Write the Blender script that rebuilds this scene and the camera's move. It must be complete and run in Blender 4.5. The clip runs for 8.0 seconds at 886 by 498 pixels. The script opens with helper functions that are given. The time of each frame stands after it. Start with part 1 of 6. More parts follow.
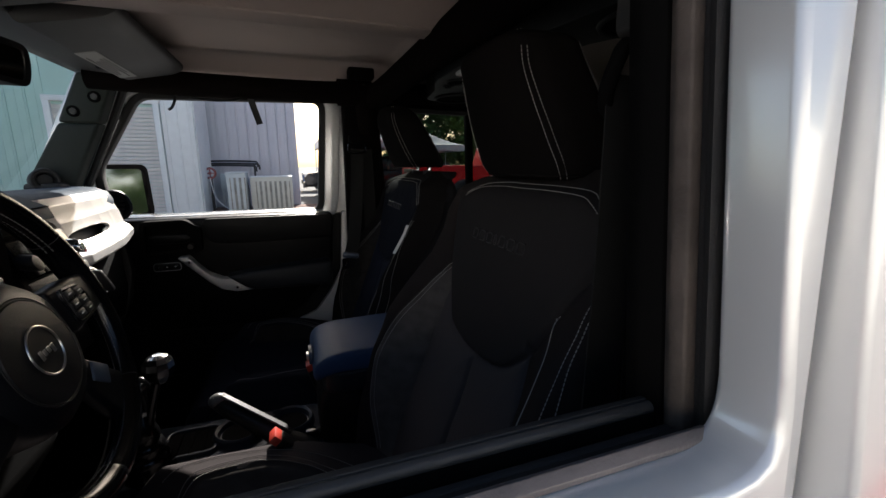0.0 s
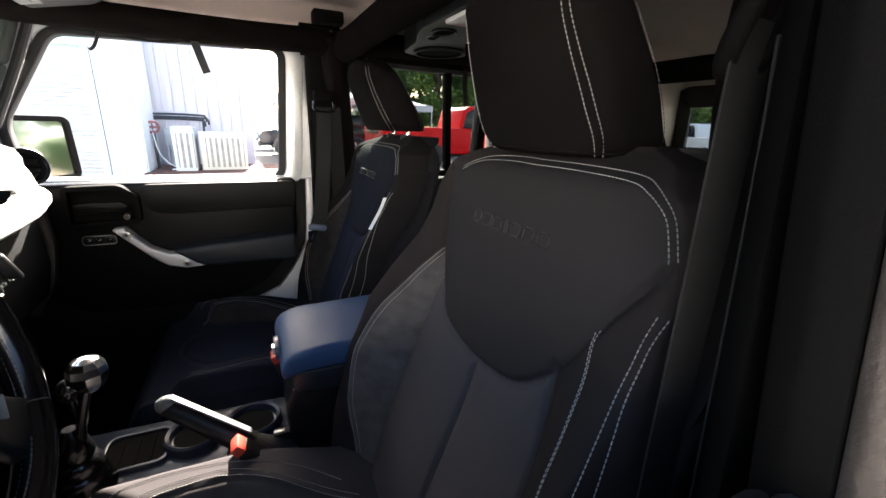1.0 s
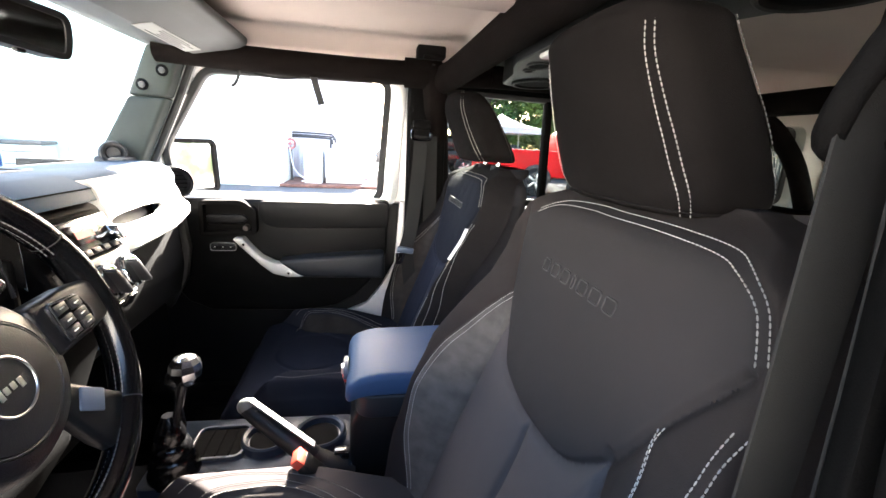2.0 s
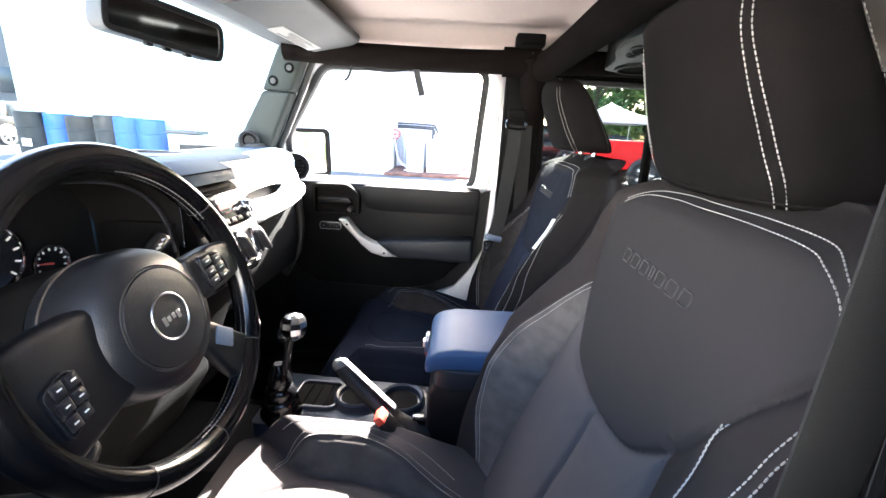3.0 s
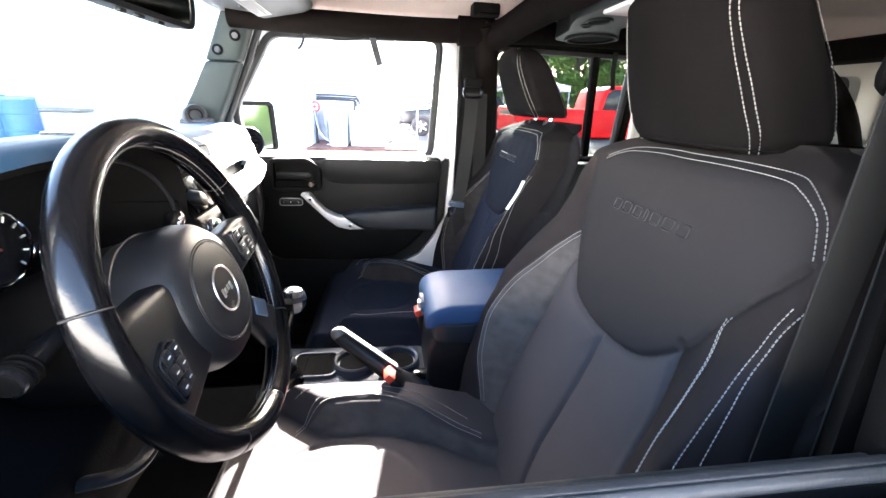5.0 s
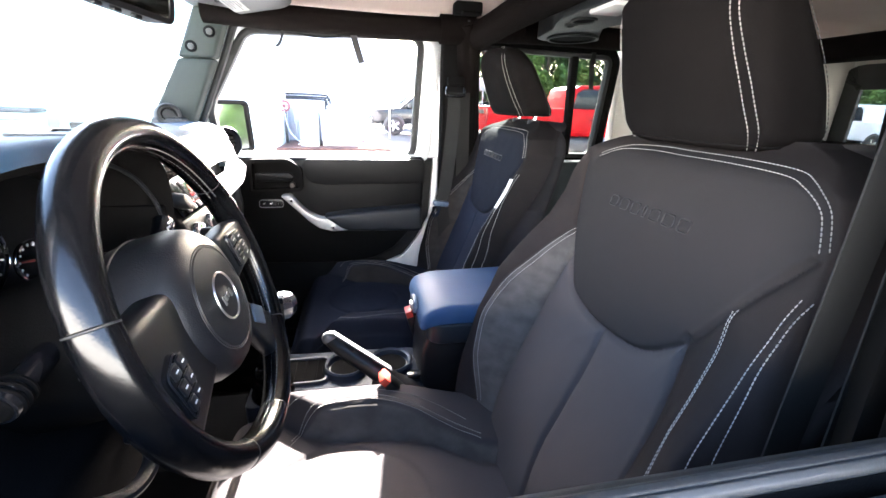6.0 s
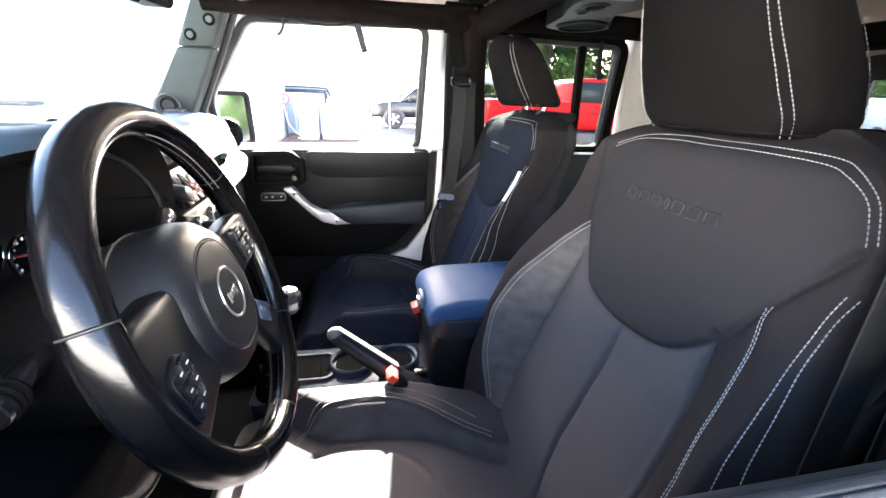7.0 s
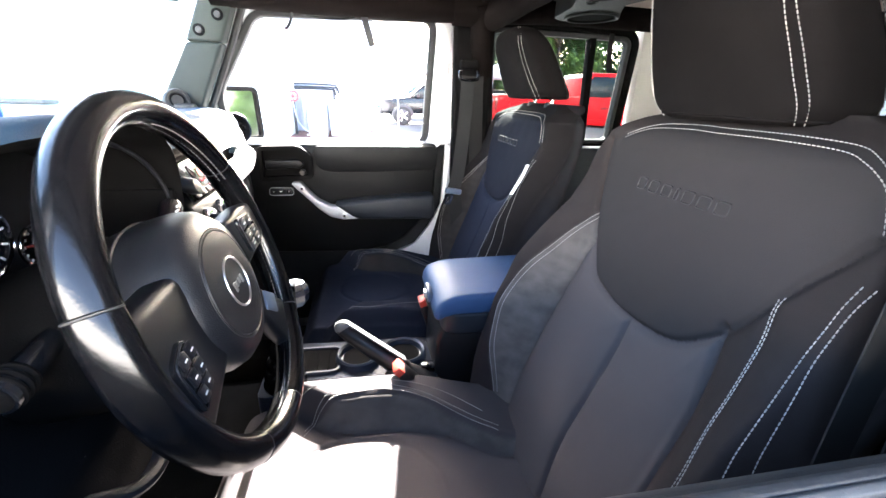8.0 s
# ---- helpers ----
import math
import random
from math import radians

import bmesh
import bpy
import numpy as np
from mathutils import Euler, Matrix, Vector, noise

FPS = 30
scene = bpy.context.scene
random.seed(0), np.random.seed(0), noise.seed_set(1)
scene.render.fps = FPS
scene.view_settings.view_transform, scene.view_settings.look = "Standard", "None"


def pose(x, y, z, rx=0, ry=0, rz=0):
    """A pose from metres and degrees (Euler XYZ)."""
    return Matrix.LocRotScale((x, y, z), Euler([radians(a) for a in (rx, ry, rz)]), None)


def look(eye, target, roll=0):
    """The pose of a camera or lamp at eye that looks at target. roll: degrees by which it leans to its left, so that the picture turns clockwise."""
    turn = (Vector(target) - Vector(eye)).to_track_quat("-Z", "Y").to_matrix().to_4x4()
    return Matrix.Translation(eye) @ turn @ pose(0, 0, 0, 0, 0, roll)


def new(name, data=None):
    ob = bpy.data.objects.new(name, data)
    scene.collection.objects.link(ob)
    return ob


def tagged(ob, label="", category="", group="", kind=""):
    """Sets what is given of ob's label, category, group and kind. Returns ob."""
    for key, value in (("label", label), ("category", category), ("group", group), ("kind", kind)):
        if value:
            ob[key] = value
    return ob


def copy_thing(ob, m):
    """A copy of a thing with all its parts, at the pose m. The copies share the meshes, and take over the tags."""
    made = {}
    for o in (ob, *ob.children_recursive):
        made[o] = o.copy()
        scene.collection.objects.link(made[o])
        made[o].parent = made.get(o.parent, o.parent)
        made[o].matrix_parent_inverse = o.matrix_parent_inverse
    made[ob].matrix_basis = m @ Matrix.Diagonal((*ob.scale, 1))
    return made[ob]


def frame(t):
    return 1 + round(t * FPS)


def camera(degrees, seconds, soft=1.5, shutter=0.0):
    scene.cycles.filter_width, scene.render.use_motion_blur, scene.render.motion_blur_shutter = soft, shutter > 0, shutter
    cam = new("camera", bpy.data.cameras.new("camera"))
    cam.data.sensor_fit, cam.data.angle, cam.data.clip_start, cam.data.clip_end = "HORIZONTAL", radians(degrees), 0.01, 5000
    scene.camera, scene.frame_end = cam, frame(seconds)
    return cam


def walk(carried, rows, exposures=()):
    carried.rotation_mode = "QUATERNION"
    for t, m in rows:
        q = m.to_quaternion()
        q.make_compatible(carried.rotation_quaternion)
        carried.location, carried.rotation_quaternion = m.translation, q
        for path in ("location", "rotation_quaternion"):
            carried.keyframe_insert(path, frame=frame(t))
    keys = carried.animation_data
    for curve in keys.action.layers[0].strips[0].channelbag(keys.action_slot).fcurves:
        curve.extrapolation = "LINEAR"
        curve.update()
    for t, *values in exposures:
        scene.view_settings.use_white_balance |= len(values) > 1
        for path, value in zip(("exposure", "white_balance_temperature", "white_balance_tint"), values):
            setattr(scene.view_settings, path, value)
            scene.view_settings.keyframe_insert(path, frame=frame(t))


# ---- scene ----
cam = camera(93.9, 8.0)
PATH = [
    (0, (0.173, -0.944, 1.439), (0.838, 0.9, 1.043), -0.4),
    (0.5, (0.158, -0.848, 1.438), (0.967, 0.92, 0.971), -0.2),
    (1, (0.167, -0.815, 1.447), (0.986, 0.921, 0.883), 1.5),
    (1.5, (0.2, -0.8, 1.468), (0.881, 1.012, 0.967), 1.6),
    (2, (0.223, -0.803, 1.476), (0.594, 1.1, 0.986), 2.9),
    (2.2, (0.221, -0.807, 1.476), (0.508, 1.098, 0.976), 3.1),
    (3.3, (0.247, -0.856, 1.47), (0.119, 1.051, 0.883), 2.9),
    (3.5, (0.237, -0.868, 1.469), (0.119, 1.031, 0.852), 2.6),
    (4, (0.192, -0.888, 1.47), (0.192, 1.003, 0.818), 2.3),
    (4.5, (0.142, -0.897, 1.471), (0.288, 0.986, 0.814), 1.8),
    (4.7, (0.127, -0.896, 1.468), (0.323, 0.983, 0.806), 1.8),
    (5.8, (0.070, -0.882, 1.460), (0.451, 0.968, 0.802), 1.8),
    (6, (0.068, -0.879, 1.461), (0.454, 0.968, 0.799), 1.8),
    (6.5, (0.061, -0.867, 1.455), (0.458, 0.968, 0.765), 1.8),
    (7, (0.055, -0.853, 1.452), (0.44, 0.985, 0.763), 1.8),
    (7.5, (0.051, -0.846, 1.448), (0.393, 0.997, 0.752), 1.5),
    (8, (0.059, -0.853, 1.444), (0.403, 0.987, 0.739), 1.4),
]
STOPS = [(0.0, 1.2), (0.3, 1.55), (0.6, 2.35), (0.8, 2.97), (1.0, 3.62), (1.5, 4.77), (2.2, 5.0), (3.5, 5.34), (4.5, 5.33), (6.0, 5.25), (8.0, 5.45)]
EXPOSURES = [(t, stops, 6330 + 250 * min(t, 1.5) - 300 * min(max(t - 1.5, 0), 2), 11) for t, stops in STOPS]
walk(cam, [(t, look(eye, target, roll)) for t, eye, target, roll in PATH], EXPOSURES)

# ---- light ----
world = bpy.data.worlds.new("world")
scene.world = world
world.use_nodes = True
_wn = world.node_tree.nodes
_bg = _wn["Background"]
_sky = _wn.new("ShaderNodeTexSky")
_sky.sky_type = "NISHITA"
_sky.sun_disc = False
SUN_TO = Vector((0.152, 0.861, 0.485)).normalized()
_sky.sun_elevation = math.asin(SUN_TO.z)
_sky.sun_rotation = math.atan2(SUN_TO.x, SUN_TO.y)
world.node_tree.links.new(_sky.outputs[0], _bg.inputs[0])
_bg.inputs[1].default_value = 0.09
_sky.ozone_density = 0.6
_sky.dust_density = 3.0
_sun = bpy.data.lights.new("sun", "SUN")
_sun.energy = 5.0
_sun.angle = radians(0.5)
_sun.color = (1.0, 0.94, 0.85)
_so = new("sun", _sun)
_so.matrix_world = look(SUN_TO * 20, (0, 0, 0))


# ---- materials ----
def mat(name, color, rough=0.5, metal=0.0, grain=0.0, scale=400.0, vary=0.12, vscale=6.0, color2=None, sheen=0.0, coat=0.0, spec=0.5):
    """A principled material with a broad mottling and a fine relief."""
    m = bpy.data.materials.new(name)
    m.use_nodes = True
    nt = m.node_tree
    n, l = nt.nodes, nt.links
    b = n["Principled BSDF"]
    tc = n.new("ShaderNodeTexCoord")
    big = n.new("ShaderNodeTexNoise")
    big.inputs["Scale"].default_value = vscale
    big.inputs["Detail"].default_value = 6
    l.new(tc.outputs["Object"], big.inputs["Vector"])
    mix = n.new("ShaderNodeMix")
    mix.data_type = "RGBA"
    c2 = color2 or tuple(c * (1 - vary) for c in color)
    mix.inputs[6].default_value = (*color, 1)
    mix.inputs[7].default_value = (*c2, 1)
    ramp = n.new("ShaderNodeMapRange")
    ramp.inputs[1].default_value, ramp.inputs[2].default_value = 0.35, 0.65
    l.new(big.outputs[0], ramp.inputs[0])
    l.new(ramp.outputs[0], mix.inputs[0])
    l.new(mix.outputs[2], b.inputs["Base Color"])
    b.inputs["Metallic"].default_value = metal
    b.inputs["Specular IOR Level"].default_value = spec
    rr = n.new("ShaderNodeMapRange")
    rr.inputs[3].default_value, rr.inputs[4].default_value = max(rough - 0.06, 0.02), min(rough + 0.08, 1)
    l.new(big.outputs[0], rr.inputs[0])
    l.new(rr.outputs[0], b.inputs["Roughness"])
    if grain:
        fine = n.new("ShaderNodeTexNoise")
        fine.inputs["Scale"].default_value = scale
        fine.inputs["Detail"].default_value = 3
        l.new(tc.outputs["Object"], fine.inputs["Vector"])
        bump = n.new("ShaderNodeBump")
        bump.inputs["Strength"].default_value = grain
        bump.inputs["Distance"].default_value = 0.6 / scale
        l.new(fine.outputs[0], bump.inputs["Height"])
        l.new(bump.outputs[0], b.inputs["Normal"])
    if sheen:
        b.inputs["Sheen Weight"].default_value = sheen
        b.inputs["Sheen Roughness"].default_value = 0.5
    if coat:
        b.inputs["Coat Weight"].default_value = coat
        b.inputs["Coat Roughness"].default_value = 0.08
    return m


def glass(name, tint=(1, 1, 1), rough=0.0, edge=0.7):
    m = bpy.data.materials.new(name)
    m.use_nodes = True
    nt = m.node_tree
    out = nt.nodes["Material Output"]
    nt.nodes.remove(nt.nodes["Principled BSDF"])
    tr = nt.nodes.new("ShaderNodeBsdfTransparent")
    tr.inputs[0].default_value = (*tint, 1)
    gl = nt.nodes.new("ShaderNodeBsdfGlossy")
    gl.inputs["Roughness"].default_value = rough
    lw = nt.nodes.new("ShaderNodeLayerWeight")
    lw.inputs[0].default_value = 0.5
    pw = nt.nodes.new("ShaderNodeMath")
    pw.operation = "POWER"
    pw.inputs[1].default_value = 4.0
    fr = nt.nodes.new("ShaderNodeMapRange")
    fr.inputs[3].default_value, fr.inputs[4].default_value = 0.015, edge
    nt.links.new(lw.outputs["Facing"], pw.inputs[0])
    nt.links.new(pw.outputs[0], fr.inputs[0])
    mx = nt.nodes.new("ShaderNodeMixShader")
    nt.links.new(fr.outputs[0], mx.inputs[0])
    nt.links.new(tr.outputs[0], mx.inputs[1])
    nt.links.new(gl.outputs[0], mx.inputs[2])
    nt.links.new(mx.outputs[0], out.inputs[0])
    return m


M = {}
M["fabric"] = mat("charcoal_fabric", (0.0084, 0.0073, 0.0072), 0.95, grain=0.5, scale=900, vary=0.25, vscale=9, sheen=0.0, spec=0.03)
M["thread"] = mat("pale_thread", (0.30, 0.285, 0.265), 0.8, grain=0.4, scale=1500)
M["thread_grey"] = mat("worn_grey_thread", (0.10, 0.098, 0.095), 0.8, vary=0.3)
M["thread_dark"] = mat("embossed_thread", (0.0175, 0.0155, 0.0155), 0.55, spec=0.3, vary=0.3)
# black vinyl; its blue is sky reflection painted into the base colour
M["dash_vinyl"] = mat("sky_tinted_dash_vinyl", (0.015, 0.040, 0.072), 0.6, grain=0.35, scale=700, vary=0.2, spec=0.12)
# a little of the same sky blue is mixed into this black
M["vinyl"] = mat("black_vinyl", (0.012, 0.0145, 0.019), 0.48, grain=0.35, scale=700, vary=0.2, spec=0.3)
M["plastic"] = mat("black_plastic", (0.0068, 0.0070, 0.0080), 0.42, grain=0.25, scale=900, vary=0.25, spec=0.3)
M["plastic_soft"] = mat("satin_black_plastic", (0.0085, 0.0090, 0.0110), 0.38, grain=0.45, scale=700, spec=0.32)
# black plastic whose blue stands for sky reflected in its top
M["console"] = mat("sky_tinted_console_plastic", (0.012, 0.019, 0.032), 0.3, grain=0.3, scale=700, spec=0.6)
M["gloss"] = mat("gloss_black", (0.01, 0.01, 0.011), 0.15, coat=0.3)
M["leather"] = mat("black_leather", (0.0035, 0.0035, 0.004), 0.18, grain=0.08, scale=450, vary=0.3, vscale=60, spec=0.32)
M["rubber"] = mat("black_rubber", (0.02, 0.019, 0.019), 0.7, grain=0.3, scale=300, vary=0.4)
M["rubber_dusty"] = mat("dusty_brown_rubber", (0.075, 0.058, 0.048), 0.75, grain=0.4, scale=200, vary=0.45, vscale=25)
M["silver"] = mat("silver_painted_plastic", (0.5, 0.5, 0.5), 0.38, metal=0.25, grain=0.05, scale=900, vary=0.06)
M["chrome"] = mat("polished_chrome", (0.85, 0.85, 0.86), 0.07, metal=1.0, vary=0.05)
M["grip"] = mat("worn_grey_grip_plastic", (0.10, 0.10, 0.098), 0.35, grain=0.2, scale=500, vary=0.25, vscale=40)
M["knob"] = mat("bright_worn_chrome", (0.9, 0.9, 0.91), 0.14, metal=1.0, vary=0.15, vscale=40)
M["jet"] = mat("jet_black_plastic", (0.004, 0.004, 0.0042), 0.7, grain=0.4, scale=600, vary=0.3, spec=0.04)
M["steel"] = mat("brushed_steel", (0.6, 0.6, 0.6), 0.3, metal=1.0, vary=0.1)
M["paint"] = mat("silver_metallic_car_paint", (0.78, 0.78, 0.77), 0.24, metal=0.35, vary=0.03, coat=1.0)
M["dull"] = mat("dull_black_plastic", (0.005, 0.0047, 0.0046), 0.8, grain=0.4, scale=700, vary=0.3, spec=0.04)
M["sill_trim"] = mat("satin_grey_sill_trim", (0.035, 0.034, 0.033), 0.5, grain=0.15, scale=400, vary=0.2, vscale=20)
M["wiper"] = mat("grey_brown_sill_rubber", (0.17, 0.145, 0.135), 0.3, grain=0.3, scale=300, vary=0.3, vscale=20)
M["door_vinyl"] = mat("black_door_vinyl", (0.0042, 0.0042, 0.0045), 0.36, grain=0.5, scale=650, vary=0.25, spec=0.13)
M["pod"] = mat("dark_grey_pod_plastic", (0.0065, 0.0072, 0.0068), 0.5, grain=0.3, scale=700, vary=0.2, spec=0.3)
M["lens"] = mat("frosted_lamp_lens", (0.6, 0.6, 0.58), 0.2, spec=0.5, vary=0.05)
M["visor"] = mat("grey_visor_vinyl", (0.034, 0.0335, 0.0325), 0.6, grain=0.3, scale=600)
M["trim_grey"] = mat("grey_green_pillar_plastic", (0.025, 0.030, 0.027), 0.7, grain=0.3, scale=700, vary=0.1, spec=0.2)
M["trim_dark"] = mat("dark_grey_plastic", (0.017, 0.0165, 0.016), 0.6, grain=0.3, scale=700)
M["liner"] = mat("pale_headliner_cloth", (0.52, 0.43, 0.385), 0.95, grain=0.5, scale=500, vary=0.07, vscale=4)
M["hardtop"] = mat("light_grey_hardtop", (0.55, 0.52, 0.47), 0.85, grain=0.3, scale=300, vary=0.08)
M["padding"] = mat("dark_bar_padding_cloth", (0.0072, 0.0054, 0.0049), 0.92, grain=0.7, scale=350, vary=0.35, sheen=0.0, spec=0.03)
M["web"] = mat("grey_seat_belt_webbing", (0.0165, 0.0162, 0.0158), 0.8, spec=0.12, grain=0.5, scale=1200, vary=0.12)
M["red"] = mat("red_plastic", (0.55, 0.05, 0.03), 0.4, vary=0.1)
M["blue_grey"] = mat("blue_grey_plastic", (0.06, 0.085, 0.13), 0.4)
M["white"] = mat("white_print", (0.75, 0.75, 0.73), 0.6, vary=0.05)
M["paper"] = mat("yellowed_paper_label", (0.36, 0.35, 0.33), 0.7, vary=0.08)
M["grey_print"] = mat("grey_print", (0.25, 0.25, 0.25), 0.6, vary=0.05)
M["carpet"] = mat("black_carpet", (0.012, 0.012, 0.012), 1.0, grain=0.8, scale=500, vary=0.4, spec=0.05)
M["mirror"] = mat("mirror_glass", (0.9, 0.9, 0.9), 0.02, metal=1.0, vary=0.02)
M["mirror_dim"] = mat("clean_mirror_glass", (0.85, 0.86, 0.86), 0.02, metal=1.0, vary=0.02)
M["screen"] = mat("dark_display", (0.015, 0.012, 0.012), 0.12, coat=0.2)
M["clear"] = glass("clear_glass", (0.97, 0.985, 0.98), 0.0, 0.16)
M["tint_dark"] = glass("privacy_glass", (0.2, 0.21, 0.2), 0.0, 0.2)
M["tint"] = glass("tinted_glass", (0.47, 0.49, 0.48), 0.0, 0.2)


def zoned_fabric(name, side, panel, insert, worn):
    """Seat cloth whose panels differ by the mesh's zone attribute: red the shield panel, green the insert, blue the rubbed bolster."""
    m = mat(name, side, 0.95, grain=0.55, scale=1000, vary=0.18, vscale=10, spec=0.04)
    nt = m.node_tree
    n, l = nt.nodes, nt.links
    b = n["Principled BSDF"]
    src = b.inputs["Base Color"].links[0].from_socket
    at = n.new("ShaderNodeAttribute")
    at.attribute_name = "zone"
    sep = n.new("ShaderNodeSeparateColor")
    l.new(at.outputs["Color"], sep.inputs[0])
    tc = n.new("ShaderNodeTexCoord")
    streak = n.new("ShaderNodeTexNoise")
    mp = n.new("ShaderNodeMapping")
    mp.inputs["Scale"].default_value = (14, 14, 20)
    l.new(tc.outputs["Object"], mp.inputs[0])
    l.new(mp.outputs[0], streak.inputs["Vector"])
    streak.inputs["Scale"].default_value = 1.6
    streak.inputs["Detail"].default_value = 8
    mr = n.new("ShaderNodeMapRange")
    mr.inputs[1].default_value, mr.inputs[2].default_value = 0.35, 0.7
    mr.inputs[3].default_value, mr.inputs[4].default_value = 0.35, 0.65
    l.new(streak.outputs[0], mr.inputs[0])
    wear = n.new("ShaderNodeMath")
    wear.operation = "MULTIPLY"
    l.new(sep.outputs[2], wear.inputs[0])
    l.new(mr.outputs[0], wear.inputs[1])
    for sock, col in ((sep.outputs[0], panel), (sep.outputs[1], insert), (wear.outputs[0], worn)):
        mx = n.new("ShaderNodeMix")
        mx.data_type = "RGBA"
        l.new(sock, mx.inputs[0])
        l.new(src, mx.inputs[6])
        mx.inputs[7].default_value = (*col, 1)
        src = mx.outputs[2]
    l.new(src, b.inputs["Base Color"])
    return m


# driver's cloth is rubbed; the passenger's copy has blue skylight mixed into its middle
M["cloth"] = zoned_fabric("rubbed_seat_cloth", (0.0265, 0.0222, 0.0217), (0.0262, 0.0236, 0.0240), (0.064, 0.057, 0.0575), (0.15, 0.138, 0.128))
M["cloth_sky_tint"] = zoned_fabric("sky_tinted_seat_cloth", (0.013, 0.0116, 0.012), (0.0115, 0.0123, 0.0168), (0.018, 0.0205, 0.0305), (0.045, 0.04, 0.037))


# ---- mesh helpers ----
BASE = {}


def thing(name, at, label="", category="", group="", kind=""):
    e = new(name)
    e.location = at
    e.empty_display_size = 0.1
    BASE[e.name] = Vector(at)
    return tagged(e, label, category, group, kind)


def finish(bm, material, smooth=35):
    me = bpy.data.meshes.new("mesh")
    bmesh.ops.recalc_face_normals(bm, faces=bm.faces)
    bm.to_mesh(me)
    bm.free()
    for mm in material if isinstance(material, (list, tuple)) else (material,):
        me.materials.append(mm)
    if smooth:
        me.shade_smooth()
        me.set_sharp_from_angle(angle=radians(smooth))
    return me


def part(name, bm, material, parent=None, label="", smooth=35):
    """Links a bmesh, given in world metres, as one mesh object under a thing or a part."""
    base = BASE[parent.name] if parent else Vector((0, 0, 0))
    bmesh.ops.translate(bm, verts=bm.verts, vec=-base)
    ob = new(name, finish(bm, material, smooth))
    if parent:
        ob.parent = parent
        BASE[ob.name] = base
    return tagged(ob, label)


def solo(name, bm, material, label="", category="", group="", kind="", smooth=35):
    """A thing of one mesh, its origin at the middle of its base."""
    lo = Vector([min(v.co[i] for v in bm.verts) for i in range(3)])
    hi = Vector([max(v.co[i] for v in bm.verts) for i in range(3)])
    at = Vector(((lo.x + hi.x) / 2, (lo.y + hi.y) / 2, lo.z))
    bmesh.ops.translate(bm, verts=bm.verts, vec=-at)
    ob = new(name, finish(bm, material, smooth))
    ob.location = at
    BASE[ob.name] = at
    return tagged(ob, label, category, group, kind)


def bevelled(bm, width, segments=2, edges=None):
    if width > 0:
        bmesh.ops.bevel(bm, geom=list(edges or bm.edges), offset=width, segments=segments, affect="EDGES", profile=0.5, clamp_overlap=True)
    return bm


def bx(c, s, bev=0.004, m=None, seg=2):
    bm = bmesh.new()
    bmesh.ops.create_cube(bm, size=1, matrix=Matrix.Diagonal((*s, 1)))
    bevelled(bm, bev, seg)
    bm.transform(Matrix.Translation(c) @ (m or Matrix()))
    return bm


def rot(rx=0, ry=0, rz=0):
    return pose(0, 0, 0, rx, ry, rz)


def join(*bms):
    out = bms[0]
    for b in bms[1:]:
        me = bpy.data.meshes.new("tmp")
        b.to_mesh(me)
        b.free()
        out.from_mesh(me)
        bpy.data.meshes.remove(me)
    return out


def prism(pts, axis, a, b, bev=0.004, seg=2):
    """A polygon in the plane across axis ('x': (y, z), 'y': (x, z), 'z': (x, y)), drawn out from a to b."""
    bm = bmesh.new()

    def place(p, d):
        return (d, p[0], p[1]) if axis == "x" else (p[0], d, p[1]) if axis == "y" else (p[0], p[1], d)

    lo = [bm.verts.new(place(p, a)) for p in pts]
    hi = [bm.verts.new(place(p, b)) for p in pts]
    bm.faces.new(lo)
    bm.faces.new(hi[::-1])
    for i in range(len(pts)):
        j = (i + 1) % len(pts)
        bm.faces.new((lo[i], lo[j], hi[j], hi[i]))
    bmesh.ops.recalc_face_normals(bm, faces=bm.faces)
    return bevelled(bm, bev, seg)


def smooth_pts(pts, n=8, closed=False):
    """A Catmull-Rom curve through the points."""
    p = [Vector(q) for q in pts]
    out = []
    k = len(p)
    for i in range(k if closed else k - 1):
        a, b, c, d = (p[(i + j) % k] if closed else p[min(max(i + j, 0), k - 1)] for j in (-1, 0, 1, 2))
        for s in range(n):
            t = s / n
            out.append(0.5 * (2 * b + (c - a) * t + (2 * a - 5 * b + 4 * c - d) * t * t + (3 * b - a - 3 * c + d) * t ** 3))
    if not closed:
        out.append(p[-1])
    return out


def tube(pts, r, seg=10, closed=False, up=(0, 0, 1), flat=1.0):
    """A tube along points; r may be a list; flat squeezes it along the side that up gives."""
    p = [Vector(q) for q in pts]
    k = len(p)
    bm = bmesh.new()
    rings = []
    for i in range(k):
        d = (p[(i + 1) % k] - p[i - 1]) if closed else (p[min(i + 1, k - 1)] - p[max(i - 1, 0)])
        d.normalize()
        side = d.cross(Vector(up))
        if side.length < 1e-4:
            side = d.cross(Vector((1, 0, 0.01)))
        side.normalize()
        top = side.cross(d)
        ri = r[i] if isinstance(r, (list, tuple)) else r
        rings.append([bm.verts.new(p[i] + side * (ri * math.cos(2 * math.pi * s / seg)) + top * (ri * flat * math.sin(2 * math.pi * s / seg))) for s in range(seg)])
    for i in range(k if closed else k - 1):
        a, b = rings[i], rings[(i + 1) % k]
        for s in range(seg):
            bm.faces.new((a[s], a[(s + 1) % seg], b[(s + 1) % seg], b[s]))
    if not closed:
        bm.faces.new(rings[0][::-1])
        bm.faces.new(rings[-1])
    return bm


